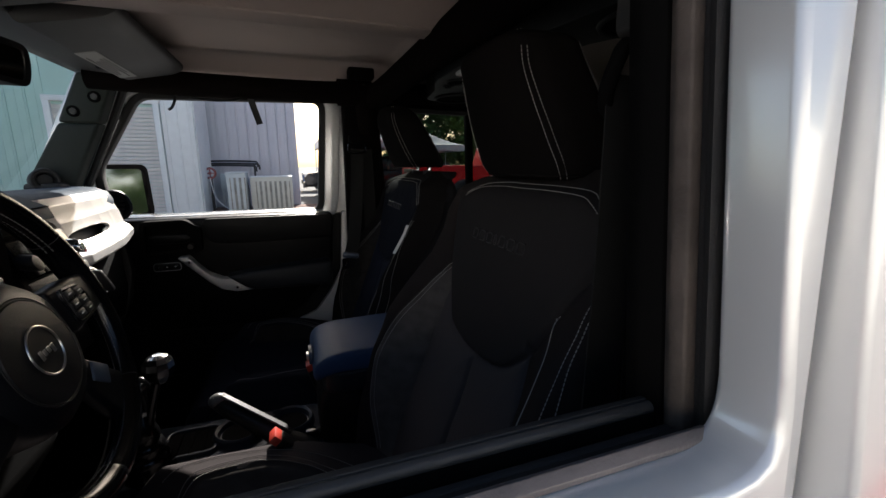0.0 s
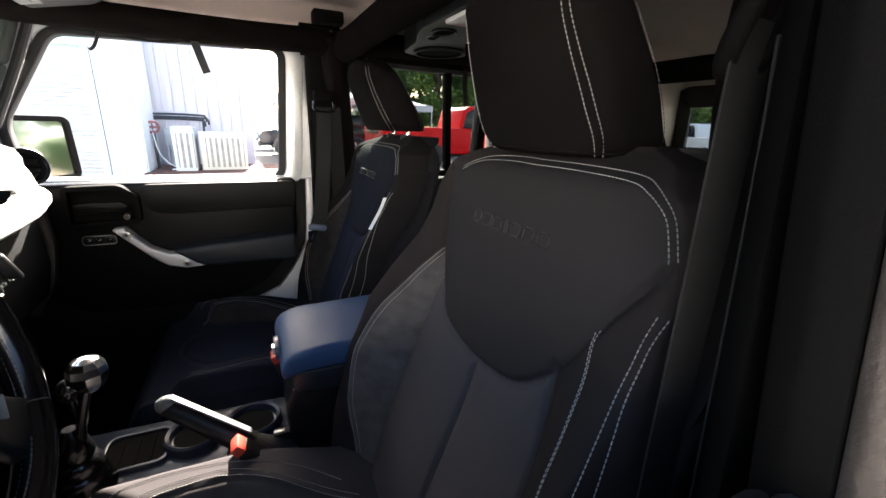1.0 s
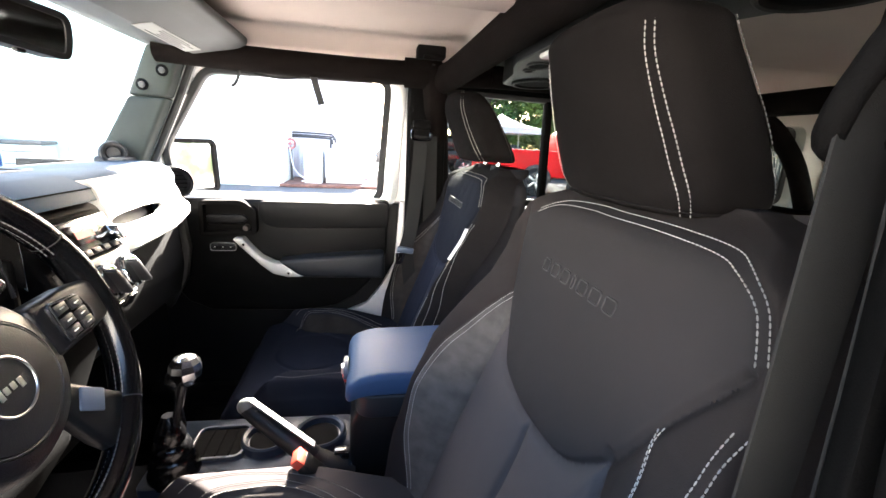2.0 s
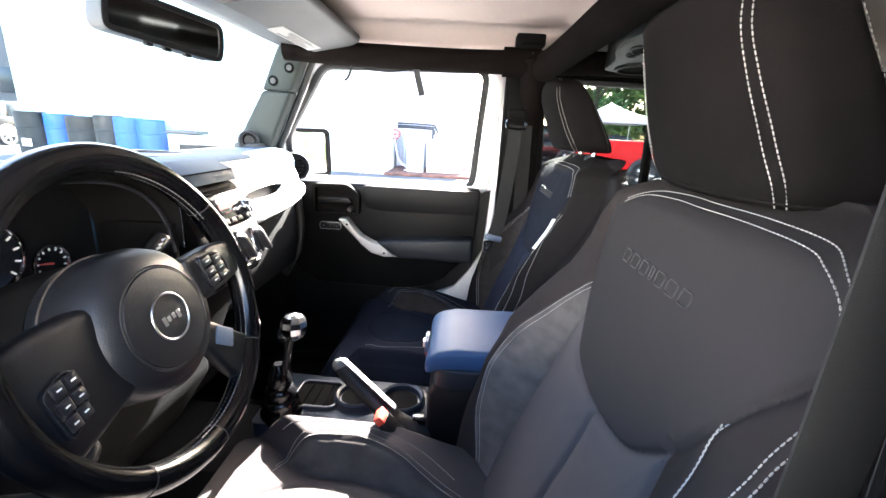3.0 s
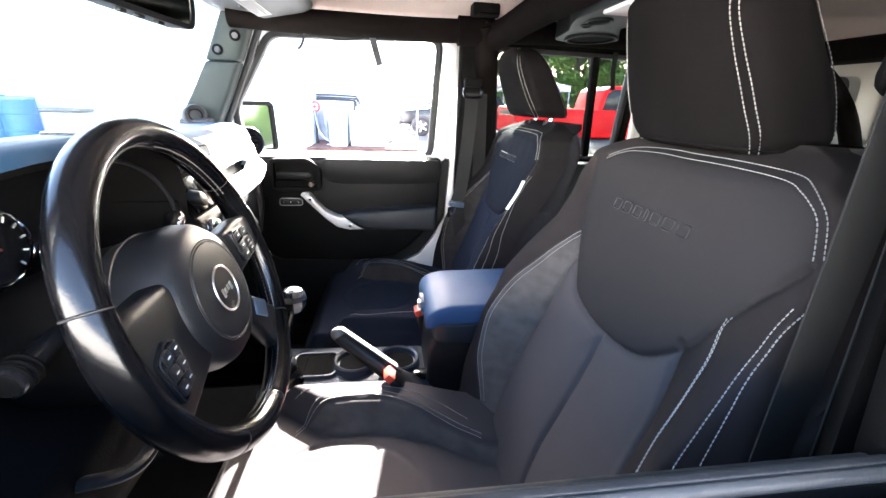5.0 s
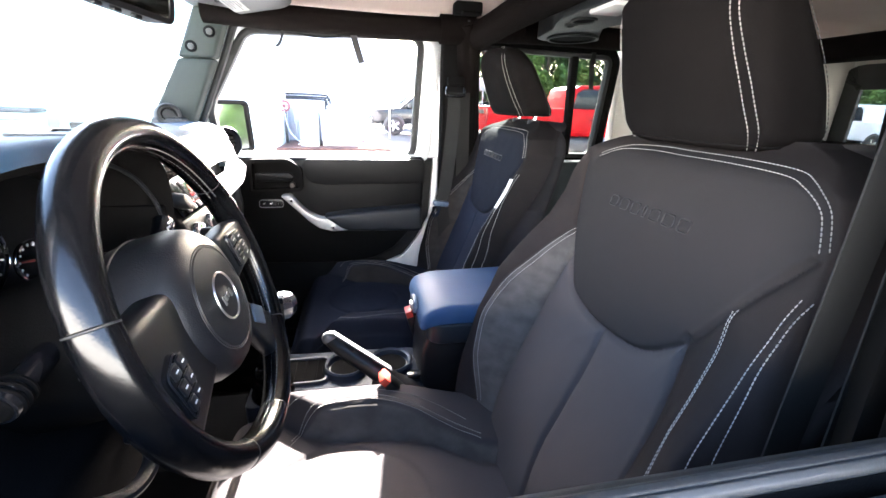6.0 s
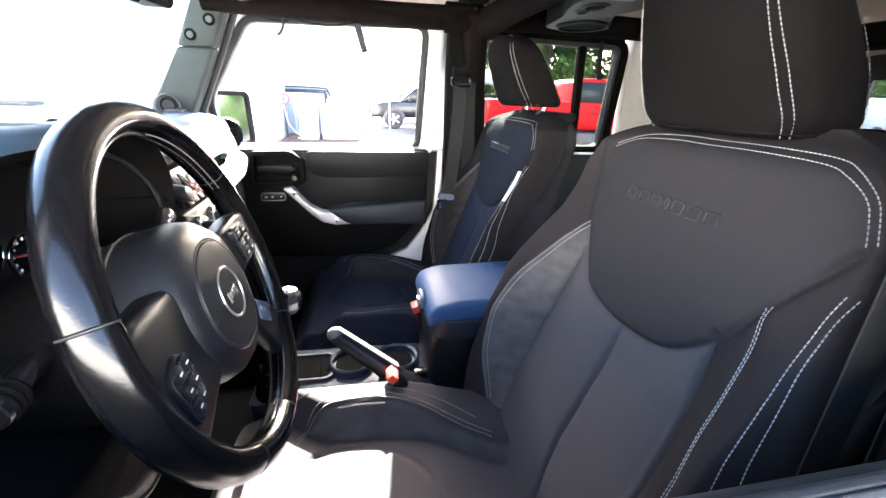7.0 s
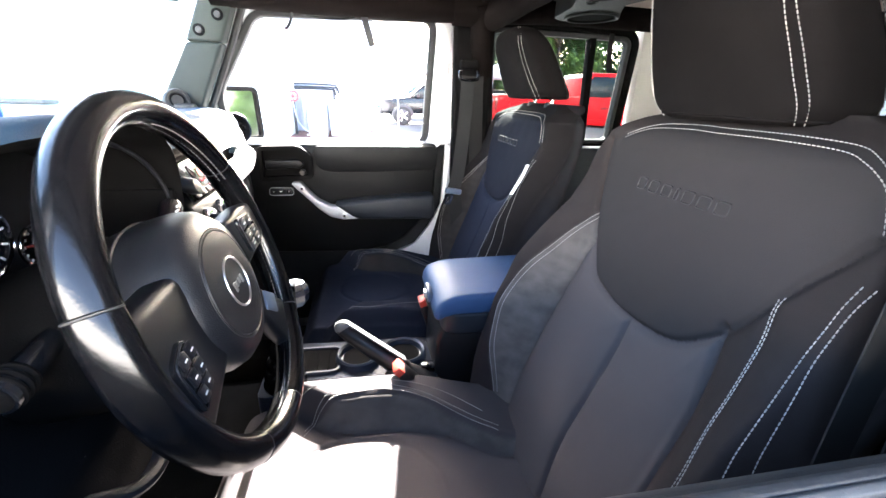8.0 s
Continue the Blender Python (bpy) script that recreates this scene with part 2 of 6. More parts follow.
def rod(a, b, r, r2=None, seg=20, bev=0.0):
    a, b = Vector(a), Vector(b)
    d = b - a
    bm = bmesh.new()
    bmesh.ops.create_cone(bm, cap_ends=True, segments=seg, radius1=r, radius2=r if r2 is None else r2, depth=d.length)
    if bev:
        bevelled(bm, bev, 2, [e for e in bm.edges if len(e.link_faces) == 2 and any(len(f.verts) > 4 for f in e.link_faces)])
    bm.transform(Matrix.Translation((a + b) / 2) @ d.to_track_quat("Z", "Y").to_matrix().to_4x4())
    return bm


def ball(c, s, m=None, seg=24, rings=14):
    bm = bmesh.new()
    bmesh.ops.create_uvsphere(bm, u_segments=seg, v_segments=rings, radius=1)
    bm.transform(Matrix.Translation(c) @ (m or Matrix()) @ Matrix.Diagonal((*s, 1)))
    return bm


def ribbon(pts, width, thick, across):
    """A flat strap along points, its width along across."""
    p = [Vector(q) for q in pts]
    w = Vector(across).normalized()
    bm = bmesh.new()
    rows = []
    for i, q in enumerate(p):
        d = (p[min(i + 1, len(p) - 1)] - p[max(i - 1, 0)]).normalized()
        nrm = d.cross(w).normalized()
        rows.append([bm.verts.new(q + w * sx * width / 2 + nrm * sn * thick / 2) for sx, sn in ((-1, -1), (1, -1), (1, 1), (-1, 1))])
    for a, b in zip(rows, rows[1:]):
        for s in range(4):
            bm.faces.new((a[s], a[(s + 1) % 4], b[(s + 1) % 4], b[s]))
    bm.faces.new(rows[0][::-1])
    bm.faces.new(rows[-1])
    return bm


def stitches(points, normals, gap=0.0052, length=0.0042, r=0.00068):
    """Short raised thread dashes along a line."""
    bm = bmesh.new()
    acc, nxt = 0.0, 0.0
    for i in range(len(points) - 1):
        a, b = points[i], points[i + 1]
        seg = (b - a).length
        if seg < 1e-6:
            continue
        d = (b - a) / seg
        while nxt < acc + seg:
            c = a + d * (nxt - acc) + normals[i] * 0.0004
            side = d.cross(normals[i]).normalized()
            vs = []
            for e, k in ((-0.5, 0.5), (-0.25, 1), (0.25, 1), (0.5, 0.5)):
                q = c + d * (e * length)
                vs.append([bm.verts.new(q + side * r * k), bm.verts.new(q + normals[i] * r * k * 1.3), bm.verts.new(q - side * r * k)])
            for m0, m1 in zip(vs, vs[1:]):
                bm.faces.new((m0[0], m1[0], m1[1], m0[1]))
                bm.faces.new((m0[1], m1[1], m1[2], m0[2]))
            nxt += gap
        acc += seg
    return bm


def rounded(pts, r=0.03, n=5):
    """The polygon with its corners rounded off."""
    out = []
    k = len(pts)
    for i in range(k):
        p, q, s = Vector(pts[i - 1]), Vector(pts[i]), Vector(pts[(i + 1) % k])
        d0, d1 = (p - q), (s - q)
        rr = min(r, d0.length * 0.45, d1.length * 0.45)
        a, b = q + d0.normalized() * rr, q + d1.normalized() * rr
        for t in range(n + 1):
            u = t / n
            out.append(tuple((1 - u) ** 2 * a + 2 * u * (1 - u) * q + u * u * b))
    return out


def grown(pts, d):
    """The ring moved outwards by d, point by point."""
    c = sum((Vector(p) for p in pts), Vector((0, 0))) / len(pts)
    out = []
    k = len(pts)
    for i in range(k):
        t = (Vector(pts[(i + 1) % k]) - Vector(pts[i - 1]))
        n0 = Vector((t.y, -t.x)).normalized()
        if n0.dot(Vector(pts[i]) - c) < 0:
            n0 = -n0
        out.append(tuple(Vector(pts[i]) + n0 * d))
    return out


# ---- seats ----
def lerp(x, xs, ys):
    return float(np.interp(x, xs, ys))


ZB = (0.78, 0.90, 1.00, 1.10, 1.20, 1.30, 1.38, 1.44)
XB = (0.290, 0.335, 0.375, 0.412, 0.443, 0.471, 0.492, 0.512)


def back_centre(z):
    return lerp(z, ZB, XB)


def back_half(z):
    return lerp(z, (0.78, 0.9, 1.0, 1.12, 1.22, 1.30, 1.35, 1.39, 1.415, 1.43), (0.245, 0.262, 0.268, 0.270, 0.270, 0.266, 0.260, 0.240, 0.202, 0.145))


def back_bolster(z):
    return lerp(z, (0.78, 0.86, 0.95, 1.05, 1.14, 1.2, 1.26, 1.31), (0.035, 0.05, 0.072, 0.082, 0.072, 0.045, 0.012, 0.0))


def back_inner(z):
    """Half the width on the side that bulges further out."""
    return back_half(z) + 0.015 * smoothstep(1.3, 1.15, z)


def smoothstep(a, b, x):
    t = min(max((x - a) / (b - a), 0.0), 1.0)
    return t * t * (3 - 2 * t)


def mirrored(pts):
    return [(-y, z) for y, z in pts]


PANEL_HALF = [(0.208, 1.375), (0.197, 1.335), (0.18, 1.29), (0.165, 1.255), (0.137, 1.207), (0.118, 1.18), (0.095, 1.159), (0.048, 1.147), (0.0, 1.144)]
PANEL_LOW = [(-0.04, 1.146), (-0.074, 1.151), (-0.103, 1.162), (-0.131, 1.184), (-0.155, 1.211), (-0.176, 1.25), (-0.195, 1.284), (-0.211, 1.309), (-0.226, 1.333)]
PANEL = [Vector((*p, 0)) for p in smooth_pts([(y, z, 0) for y, z in PANEL_HALF + PANEL_LOW], 24)]
TOPSEAM = [(-0.231, 1.345), (-0.2235, 1.364), (-0.216, 1.378), (-0.204, 1.389), (-0.185, 1.399), (-0.156, 1.406), (-0.08, 1.4085), (0.0, 1.4085), (0.05, 1.409), (0.111, 1.406), (0.14, 1.4), (0.176, 1.386)]
CREASE = [(0.143, 1.207), (0.156, 1.15), (0.164, 1.105), (0.17, 1.0), (0.168, 0.915), (0.15, 0.84), (0.14, 0.79)]
RIB = [(-0.013, 1.145), (-0.014, 1.082), (-0.013, 1.019), (-0.012, 0.95), (-0.02, 0.893), (-0.034, 0.837)]
CREST = [(0.166, 1.255), (0.198, 1.217), (0.216, 1.175), (0.236, 1.112), (0.242, 1.045), (0.235, 0.977), (0.221, 0.92), (0.198, 0.858)]
CREST_SIDE = [(-0.177, 1.257), (-0.191, 1.224), (-0.199, 1.194), (-0.2085, 1.156), (-0.216, 1.116), (-0.222, 1.076), (-0.225, 1.0), (-0.219, 0.92), (-0.2, 0.85)]
OUTER = [(0.237, 1.298), (0.2355, 1.273), (0.238, 1.241), (0.2425, 1.209), (0.246, 1.173), (0.25, 1.12), (0.252, 1.05), (0.248, 0.95), (0.238, 0.85)]


def dense(pts, n=30):
    return [(p.x, p.y) for p in smooth_pts([(y, z, 0) for y, z in pts], n)]


SEAMS = [[(p.x, p.y) for p in PANEL], dense(TOPSEAM), dense(CREASE), dense(mirrored(CREASE)), dense(RIB), dense(CREST), dense(CREST_SIDE)]
SEAM_XY = np.array([p for s in SEAMS for p in s])
SEAM_DEEP = np.array([d for s, d in zip(SEAMS, (0.0065, 0.002, 0.008, 0.008, 0.0055, 0.0012, 0.0012)) for _ in s])
PANEL_POLY = [(p.x, p.y) for p in PANEL] + dense(TOPSEAM + [(0.204, 1.362)])


def inside(poly, y, z):
    hit = False
    for (y0, z0), (y1, z1) in zip(poly, poly[1:] + poly[:1]):
        if (z0 > z) != (z1 > z) and y < (y1 - y0) * (z - z0) / (z1 - z0) + y0:
            hit = not hit
    return hit


def back_front(dy, z):
    """How far forward the front of the backrest lies."""
    w = back_inner(z) if dy > 0 else back_half(z)
    s = min(abs(dy) / w, 1)
    a = abs(dy)
    x = back_centre(z)
    x -= back_bolster(z) * (smoothstep(0.16, 0.25, a) if dy > 0 else 0.7 * smoothstep(0.15, 0.235, a))
    x += 0.075 * smoothstep(0.88, 1.0, s) ** 1.8
    x += 0.055 * smoothstep(1.385, 1.432, z) ** 1.5
    d = np.hypot(SEAM_XY[:, 0] - dy, SEAM_XY[:, 1] - z)
    groove = float((SEAM_DEEP * np.exp(-((d / 0.0042) ** 2))).max())
    puff = 0.0075 * (1 - math.exp(-float(d.min()) / 0.022))
    soft = 0.0016 * noise.noise((dy * 9, z * 9, 1.7)) + 0.0006 * noise.noise((dy * 30, z * 30, 4.1))
    return x + groove - puff + soft


def back_point(dy, z, c):
    return Vector((back_front(dy, z), c + dy, z))


PANEL_NP = np.array(PANEL_POLY)


def back_zone(dy, z):
    d = float(np.hypot(PANEL_NP[:, 0] - dy, PANEL_NP[:, 1] - z).min())
    sd = d if z > 1.135 and inside(PANEL_POLY, dy, z) else -d
    panel = smoothstep(-0.002, 0.002, sd)
    crease = lerp(-z, [-q[1] for q in CREASE], [q[0] for q in CREASE])
    crest = lerp(-z, [-q[1] for q in CREST], [q[0] for q in CREST])
    insert = smoothstep(-0.002, 0.002, crease - abs(dy)) * (1 - panel) * smoothstep(1.25, 1.2, z)
    worn = smoothstep(-0.002, 0.004, crest - dy) * smoothstep(-0.002, 0.003, dy - crease) * (1 - panel) * smoothstep(1.26, 1.22, z)
    return (panel, insert, worn, 1)


def backrest_mesh(c):
    bm = bmesh.new()
    zone = bm.verts.layers.float_color.new("zone")
    nu, nv = 200, 220
    zs = [0.78 + (1.432 - 0.78) * (k / nv) for k in range(nv + 1)]
    rings = []
    for z in zs:
        w, wi = back_half(z), back_inner(z)
        ring = []
        for i in range(nu + 1):
            dy = -w + (w + wi) * i / nu
            v = bm.verts.new((back_front(dy, z), c + dy, z))
            v[zone] = back_zone(dy, z)
            ring.append(v)
        xb = back_centre(z) + 0.115 - 0.02 * smoothstep(1.36, 1.432, z)
        for f in (1.0, 0.93, 0.5, 0.0, -0.5, -0.93, -1.0):
            ring.append(bm.verts.new((xb - (0.02 if abs(f) == 1 else 0), c + (wi if f > 0 else w) * f * 0.97, z)))
        rings.append(ring)
    bm.verts.ensure_lookup_table()
    k = len(rings[0])
    for r0, r1, z in zip(rings, rings[1:], zs):
        for i in range(k):
            j = (i + 1) % k
            bm.faces.new((r0[i], r0[j], r1[j], r1[i]))
    bm.faces.new(rings[0][::-1])
    bm.faces.new(rings[-1])
    return bm


def line_on(fn, pts, c, n=60):
    pts3 = smooth_pts([(a, b, 0) for a, b in pts], 12)
    out, nrm = [], []
    for p in pts3:
        q = fn(p.x, p.y, c)
        e = 0.004
        du = fn(p.x + e, p.y, c) - fn(p.x - e, p.y, c)
        dv = fn(p.x, p.y + e, c) - fn(p.x, p.y - e, c)
        n0 = du.cross(dv).normalized()
        out.append(q)
        nrm.append(n0)
    for _ in range(6):
        out = [out[0]] + [(out[i - 1] + out[i] * 2 + out[i + 1]) / 4 for i in range(1, len(out) - 1)] + [out[-1]]
        nrm = [nrm[0]] + [(nrm[i - 1] + nrm[i] * 2 + nrm[i + 1]).normalized() for i in range(1, len(nrm) - 1)] + [nrm[-1]]
    return out, nrm


def shifted(pts, d):
    """The line moved sideways by d in its own plane."""
    out = []
    for i, (a, b) in enumerate(pts):
        q, r = pts[max(i - 1, 0)], pts[min(i + 1, len(pts) - 1)]
        t = Vector((r[0] - q[0], r[1] - q[1])).normalized()
        out.append((a - t.y * d, b + t.x * d))
    return out


def face_out(line, way):
    nrm = [n if n.dot(Vector(way)) > 0 else -n for n in line[1]]
    return [q + k * 0.0009 for q, k in zip(line[0], nrm)], nrm


CUSH_X = (-0.228, 0.37)


def cush_end(a):
    """Where the side bolster begins behind the front of the cushion."""
    return -0.15 + (0.23 - a) * 1.34


def cush_crease(x):
    return min(lerp(x, (-0.05, 0.03, 0.119, 0.204, 0.285, 0.37), (0.140, 0.134, 0.128, 0.112, 0.09, 0.07)), cush_seam(x) - 0.022)


def cush_top(x, dy):
    a = abs(dy)
    seam, crease, end = cush_seam(x), cush_crease(x), cush_end(a)
    z = 0.838 - 0.02 * smoothstep(0.05, 0.3, x) + 0.012 * smoothstep(-0.2, -0.09, x)
    z += 0.046 * smoothstep(crease - 0.004, seam + 0.010, a) * smoothstep(end - 0.004, end + 0.075, x) * (1 - 0.45 * smoothstep(0.12, 0.33, x))
    z -= 0.05 * smoothstep(0.9, 1.0, min(a / cush_half(x), 1)) ** 1.5
    z -= 0.07 * (1 - smoothstep(CUSH_X[0], -0.165, x)) ** 1.8
    behind = smoothstep(end + 0.005, end + 0.03, x)
    z -= 0.003 * behind * math.exp(-(((a - seam) / 0.004) ** 2))
    z -= 0.005 * behind * math.exp(-(((a - crease) / 0.006) ** 2))
    z -= 0.003 * smoothstep(0.10, 0.15, a) * math.exp(-(((x - end) / 0.006) ** 2))
    if a < 0.13:
        dd = abs(math.hypot(dy, (x - 0.02) * 0.8) - 0.115)
        z -= 0.0035 * math.exp(-((dd / 0.005) ** 2))
    z += 0.0016 * noise.noise((x * 9, dy * 9, 7.7)) + 0.0007 * noise.noise((x * 28, dy * 28, 2.2))
    return z


def cush_half(x):
    return lerp(x, (-0.228, -0.215, -0.19, -0.15, -0.09, 0.15, 0.37), (0.195, 0.217, 0.236, 0.25, 0.257, 0.257, 0.235))


def cush_seam(x):
    return lerp(x, (-0.23, -0.09, -0.07, -0.054, -0.022, 0.03, 0.09, 0.15, 0.206, 0.272, 0.38), (0.10, 0.115, 0.137, 0.166, 0.182, 0.188, 0.186, 0.163, 0.127, 0.085, 0.06))


def cush_point(x, dy, c):
    return Vector((x, c + dy, cush_top(x, dy)))


def cushion_mesh(c):
    bm = bmesh.new()
    zone = bm.verts.layers.float_color.new("zone")
    nu, nv = 120, 130
    rows = []
    for k in range(nv + 1):
        x = CUSH_X[0] + (CUSH_X[1] - CUSH_X[0]) * k / nv
        w = cush_half(x)
        row = []
        for i in range(nu + 1):
            dy = -w + 2 * w * i / nu
            v = bm.verts.new((x, c + dy, cush_top(x, dy)))
            a = abs(dy)
            bolster = smoothstep(-0.004, 0.004, x - cush_end(a)) * smoothstep(-0.003, 0.003, a - cush_crease(x))
            # outer bolster takes the paler insert tone to lift its sunlit patch
            outer = smoothstep(-0.004, 0.004, a - cush_seam(x))
            v[zone] = (0, max(1 - bolster, 0.7 * outer), 0.85 * bolster * (1 - outer), 1)
            row.append(v)
        lo0, lo1 = [bm.verts.new((x + 0.01 * (1 - k / nv), c + sgn * w * 0.985, 0.70)) for sgn in (-1, 1)]
        rows.append([lo0] + row + [lo1])
    for r0, r1 in zip(rows, rows[1:]):
        for i in range(len(r0) - 1):
            bm.faces.new((r0[i], r0[i + 1], r1[i + 1], r1[i]))
        bm.faces.new((r0[-1], r0[0], r1[0], r1[-1]))
    bm.faces.new(rows[0])
    bm.faces.new(rows[-1][::-1])
    return bm


# height of the foot, height, half width, taper, half depth, x of the foot, lean, where the crown starts, squareness, thinning, side shift, bow of the top
HEAD = [1.418, 0.195, 0.1386, 0.202, 0.058, 0.5712, 0.0726, 0.888, 0.474, 0.0, 0.0243, 0.048]


def head_point(u, v, c):
    """Headrest: u round it (0 front middle), v from bottom to top."""
    foot, tall, wide, taper, deep, x0, lean_by, crown, e, thin, aside, bow = HEAD
    c += aside
    hw = wide * (1 - taper * smoothstep(0.3, 1.0, v))
    hd = deep * (1 - 0.1 * v)
    sh = 1.0
    if v < 0.15:
        sh = math.sqrt(1 - ((0.15 - v) / 0.155) ** 2) * 0.26 + 0.74
    if v > crown:
        sh *= math.sqrt(max(1 - ((v - crown) / (1.005 - crown)) ** 2, 0.0)) * 0.72 + 0.28
    ca, sa = math.cos(u), math.sin(u)
    x = -hd * math.copysign(abs(ca) ** e, ca)
    y = hw * math.copysign(abs(sa) ** e, sa)
    x = x - 0.012 * (1 - (y / hw) ** 2) if ca > 0 else x * (1 - thin * v)
    z = foot + tall * v * (1 + bow * v * (y / 0.1386) ** 2)
    return Vector((x0 - lean_by * v + x * (0.35 + 0.65 * sh), c + y * sh, z))


def headrest_mesh(c):
    bm = bmesh.new()
    nu, nv = 88, 40
    rings = [[bm.verts.new(head_point(2 * math.pi * i / nu, k / nv, c)) for i in range(nu)] for k in range(nv + 1)]
    for r0, r1 in zip(rings, rings[1:]):
        for i in range(nu):
            bm.faces.new((r0[i], r0[(i + 1) % nu], r1[(i + 1) % nu], r1[i]))
    bm.faces.new(rings[0][::-1])
    bm.faces.new(rings[-1])
    return bm


def head_line(u, c, v0, v1, n=40):
    """A seam up the headrest; u in degrees, a number or its values from bottom to top."""
    us = u if isinstance(u, (list, tuple)) else (u,) * len(HEAD_V)
    vs = [v0 + (v1 - v0) * k / n for k in range(n + 1)]
    pts, nrm = [], []
    for v in vs:
        a = radians(lerp(v, HEAD_V, us))
        p = head_point(a, v, c)
        nn = (head_point(a + 0.05, v, c) - head_point(a - 0.05, v, c)).cross(head_point(a, min(v + 0.02, 1), c) - head_point(a, max(v - 0.02, 0), c)).normalized()
        if nn.dot(p - Vector((0.53, c + 0.021, 1.51))) < 0:
            nn = -nn
        pts.append(p + nn * 0.0012)
        nrm.append(nn)
    for _ in range(12):
        pts = [pts[0]] + [(pts[i - 1] + pts[i] * 2 + pts[i + 1]) / 4 for i in range(1, n)] + [pts[-1]]
    return pts, nrm


HEAD_V = (0.0, 0.12, 0.25, 0.5, 0.75, 0.85, 0.98)


def seat(c, cloth):
    s = thing("car_seat", (0.1, c, 0.55), "charcoal cloth bucket seat with pale double stitching", "seat", "front seats")
    back = part("backrest", backrest_mesh(c), M[cloth], s, "charcoal cloth backrest with a smooth shield-shaped panel", 60)
    cush = part("cushion", cushion_mesh(c), M[cloth], s, "charcoal cloth cushion with raised side bolsters", 50)
    head = part("headrest", headrest_mesh(c), M["fabric"], s, "", 60)
    for sgn in (-1, 1):
        part("headrest_post", rod((0.565, c + sgn * 0.065, 1.36), (0.575, c + sgn * 0.065, 1.45), 0.007), M["chrome"], s, "chrome post")
        part("post_collar", rod((0.563, c + sgn * 0.065, 1.415), (0.566, c + sgn * 0.065, 1.436), 0.014, 0.012), M["plastic"], s, "black collar")
    part("seat_base", join(bx((0.1, c, 0.66), (0.44, 0.4, 0.08), 0.01), bx((0.1, c - 0.18, 0.58), (0.46, 0.04, 0.06), 0.005), bx((0.1, c + 0.18, 0.58), (0.46, 0.04, 0.06), 0.005)), M["plastic"], s, "black seat frame and rails")
    fwd = (-1, 0, 0.2)
    for pts, par in (
        ([TOPSEAM], back),
        ([shifted(dense(TOPSEAM, 6), -0.006)], back),
        ([shifted(CREST, -0.004)], back),
        ([shifted(CREST, -0.0125)], back),
        ([CREST_SIDE], back),
        ([shifted(CREST_SIDE, -0.0065)], back),
        ([mirrored(OUTER)], back),
        ([mirrored(shifted(OUTER, 0.0065))], back),
    ):
        ln = face_out(line_on(back_point, pts[0], c), fwd)
        part("stitching", stitches(*ln), M["thread"], par, "pale grey thread", 0)
    for sgn in (-1, 1):
        for off in (0.0, -0.011) if c < 0 or sgn > 0 else ():
            pts = [(x, sgn * (cush_seam(x) + 0.006 - off)) for x in (-0.074, -0.064, -0.052, -0.03, 0.0, 0.04, 0.08, 0.12, 0.16, 0.2, 0.24, 0.28)]
            part("stitching", stitches(*face_out(line_on(cush_point, pts, c), (0, 0, 1))), M["thread"], cush, "pale grey thread", 0)
        pts = [(x, sgn * min(d, cush_half(x) * 0.945)) for x, d in ((-0.085, 0.214), (-0.04, 0.223), (0.0, 0.227), (0.06, 0.223), (0.12, 0.211), (0.17, 0.195), (0.216, 0.173), (0.26, 0.138))]
        part("stitching", stitches(*face_out(line_on(cush_point, pts, c), (0, 0, 1))), M["thread"], cush, "pale grey thread", 0)
        for us in ((51, 45, 40, 37, 40, 46, 62), (61, 55, 50, 46, 48, 55, 69)):
            part("stitching", stitches(*head_line([sgn * q for q in us], c, 0.02, 0.985)), M["thread"], head, "pale grey thread", 0)
        part("stitching", stitches(*head_line(sgn * 112, c, 0.04, 0.90)), M["thread_grey"], head, "pale grey thread", 0)
    part("bottom_seam", tube([head_point(2 * math.pi * k / 60, 0.03, c) for k in range(60)], 0.0022, 6, closed=True), M["fabric"], head, "folded bottom seam")
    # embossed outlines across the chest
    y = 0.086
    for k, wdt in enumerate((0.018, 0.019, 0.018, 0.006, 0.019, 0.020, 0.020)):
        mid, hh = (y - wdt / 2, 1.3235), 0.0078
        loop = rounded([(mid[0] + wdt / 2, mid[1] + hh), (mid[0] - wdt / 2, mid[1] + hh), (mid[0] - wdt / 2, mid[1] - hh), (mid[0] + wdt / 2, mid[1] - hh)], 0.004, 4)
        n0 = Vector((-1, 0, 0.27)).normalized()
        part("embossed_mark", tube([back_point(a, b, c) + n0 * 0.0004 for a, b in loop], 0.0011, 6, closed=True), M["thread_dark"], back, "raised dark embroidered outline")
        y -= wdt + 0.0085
    return s


driver_seat = seat(-0.37, "cloth")
HEAD[:] = [1.4455, 0.184, 0.149, 0.12, 0.0645, 0.5662, 0.0769, 0.66, 0.56, 0.40, 0.025, 0.03]
passenger_seat = seat(0.41, "cloth_sky_tint")
tagged(passenger_seat, "dark brown cloth bucket seat tinted navy by skylight, with a white side tag")
_ln = line_on(back_point, [(-0.222, 1.285), (-0.232, 1.25), (-0.238, 1.21)], 0.41)
part("side_tag", ribbon([p + Vector((-0.004, -0.003, 0)) for p in _ln[0]], 0.009, 0.001, (0.7, -0.7, 0)), M["white"], passenger_seat, "white fabric tag")
# the passenger's cushion is shorter in front
for _p in [o for o in passenger_seat.children if o.name.startswith("cushion")]:
    for _o in [_p, *_p.children]:
        for v in _o.data.vertices:
            q = v.co.x + BASE[passenger_seat.name].x
            v.co.x += 0.06 * smoothstep(0.12, -0.14, q)
passenger_seat.location += Vector((0.02, 0, -0.012))


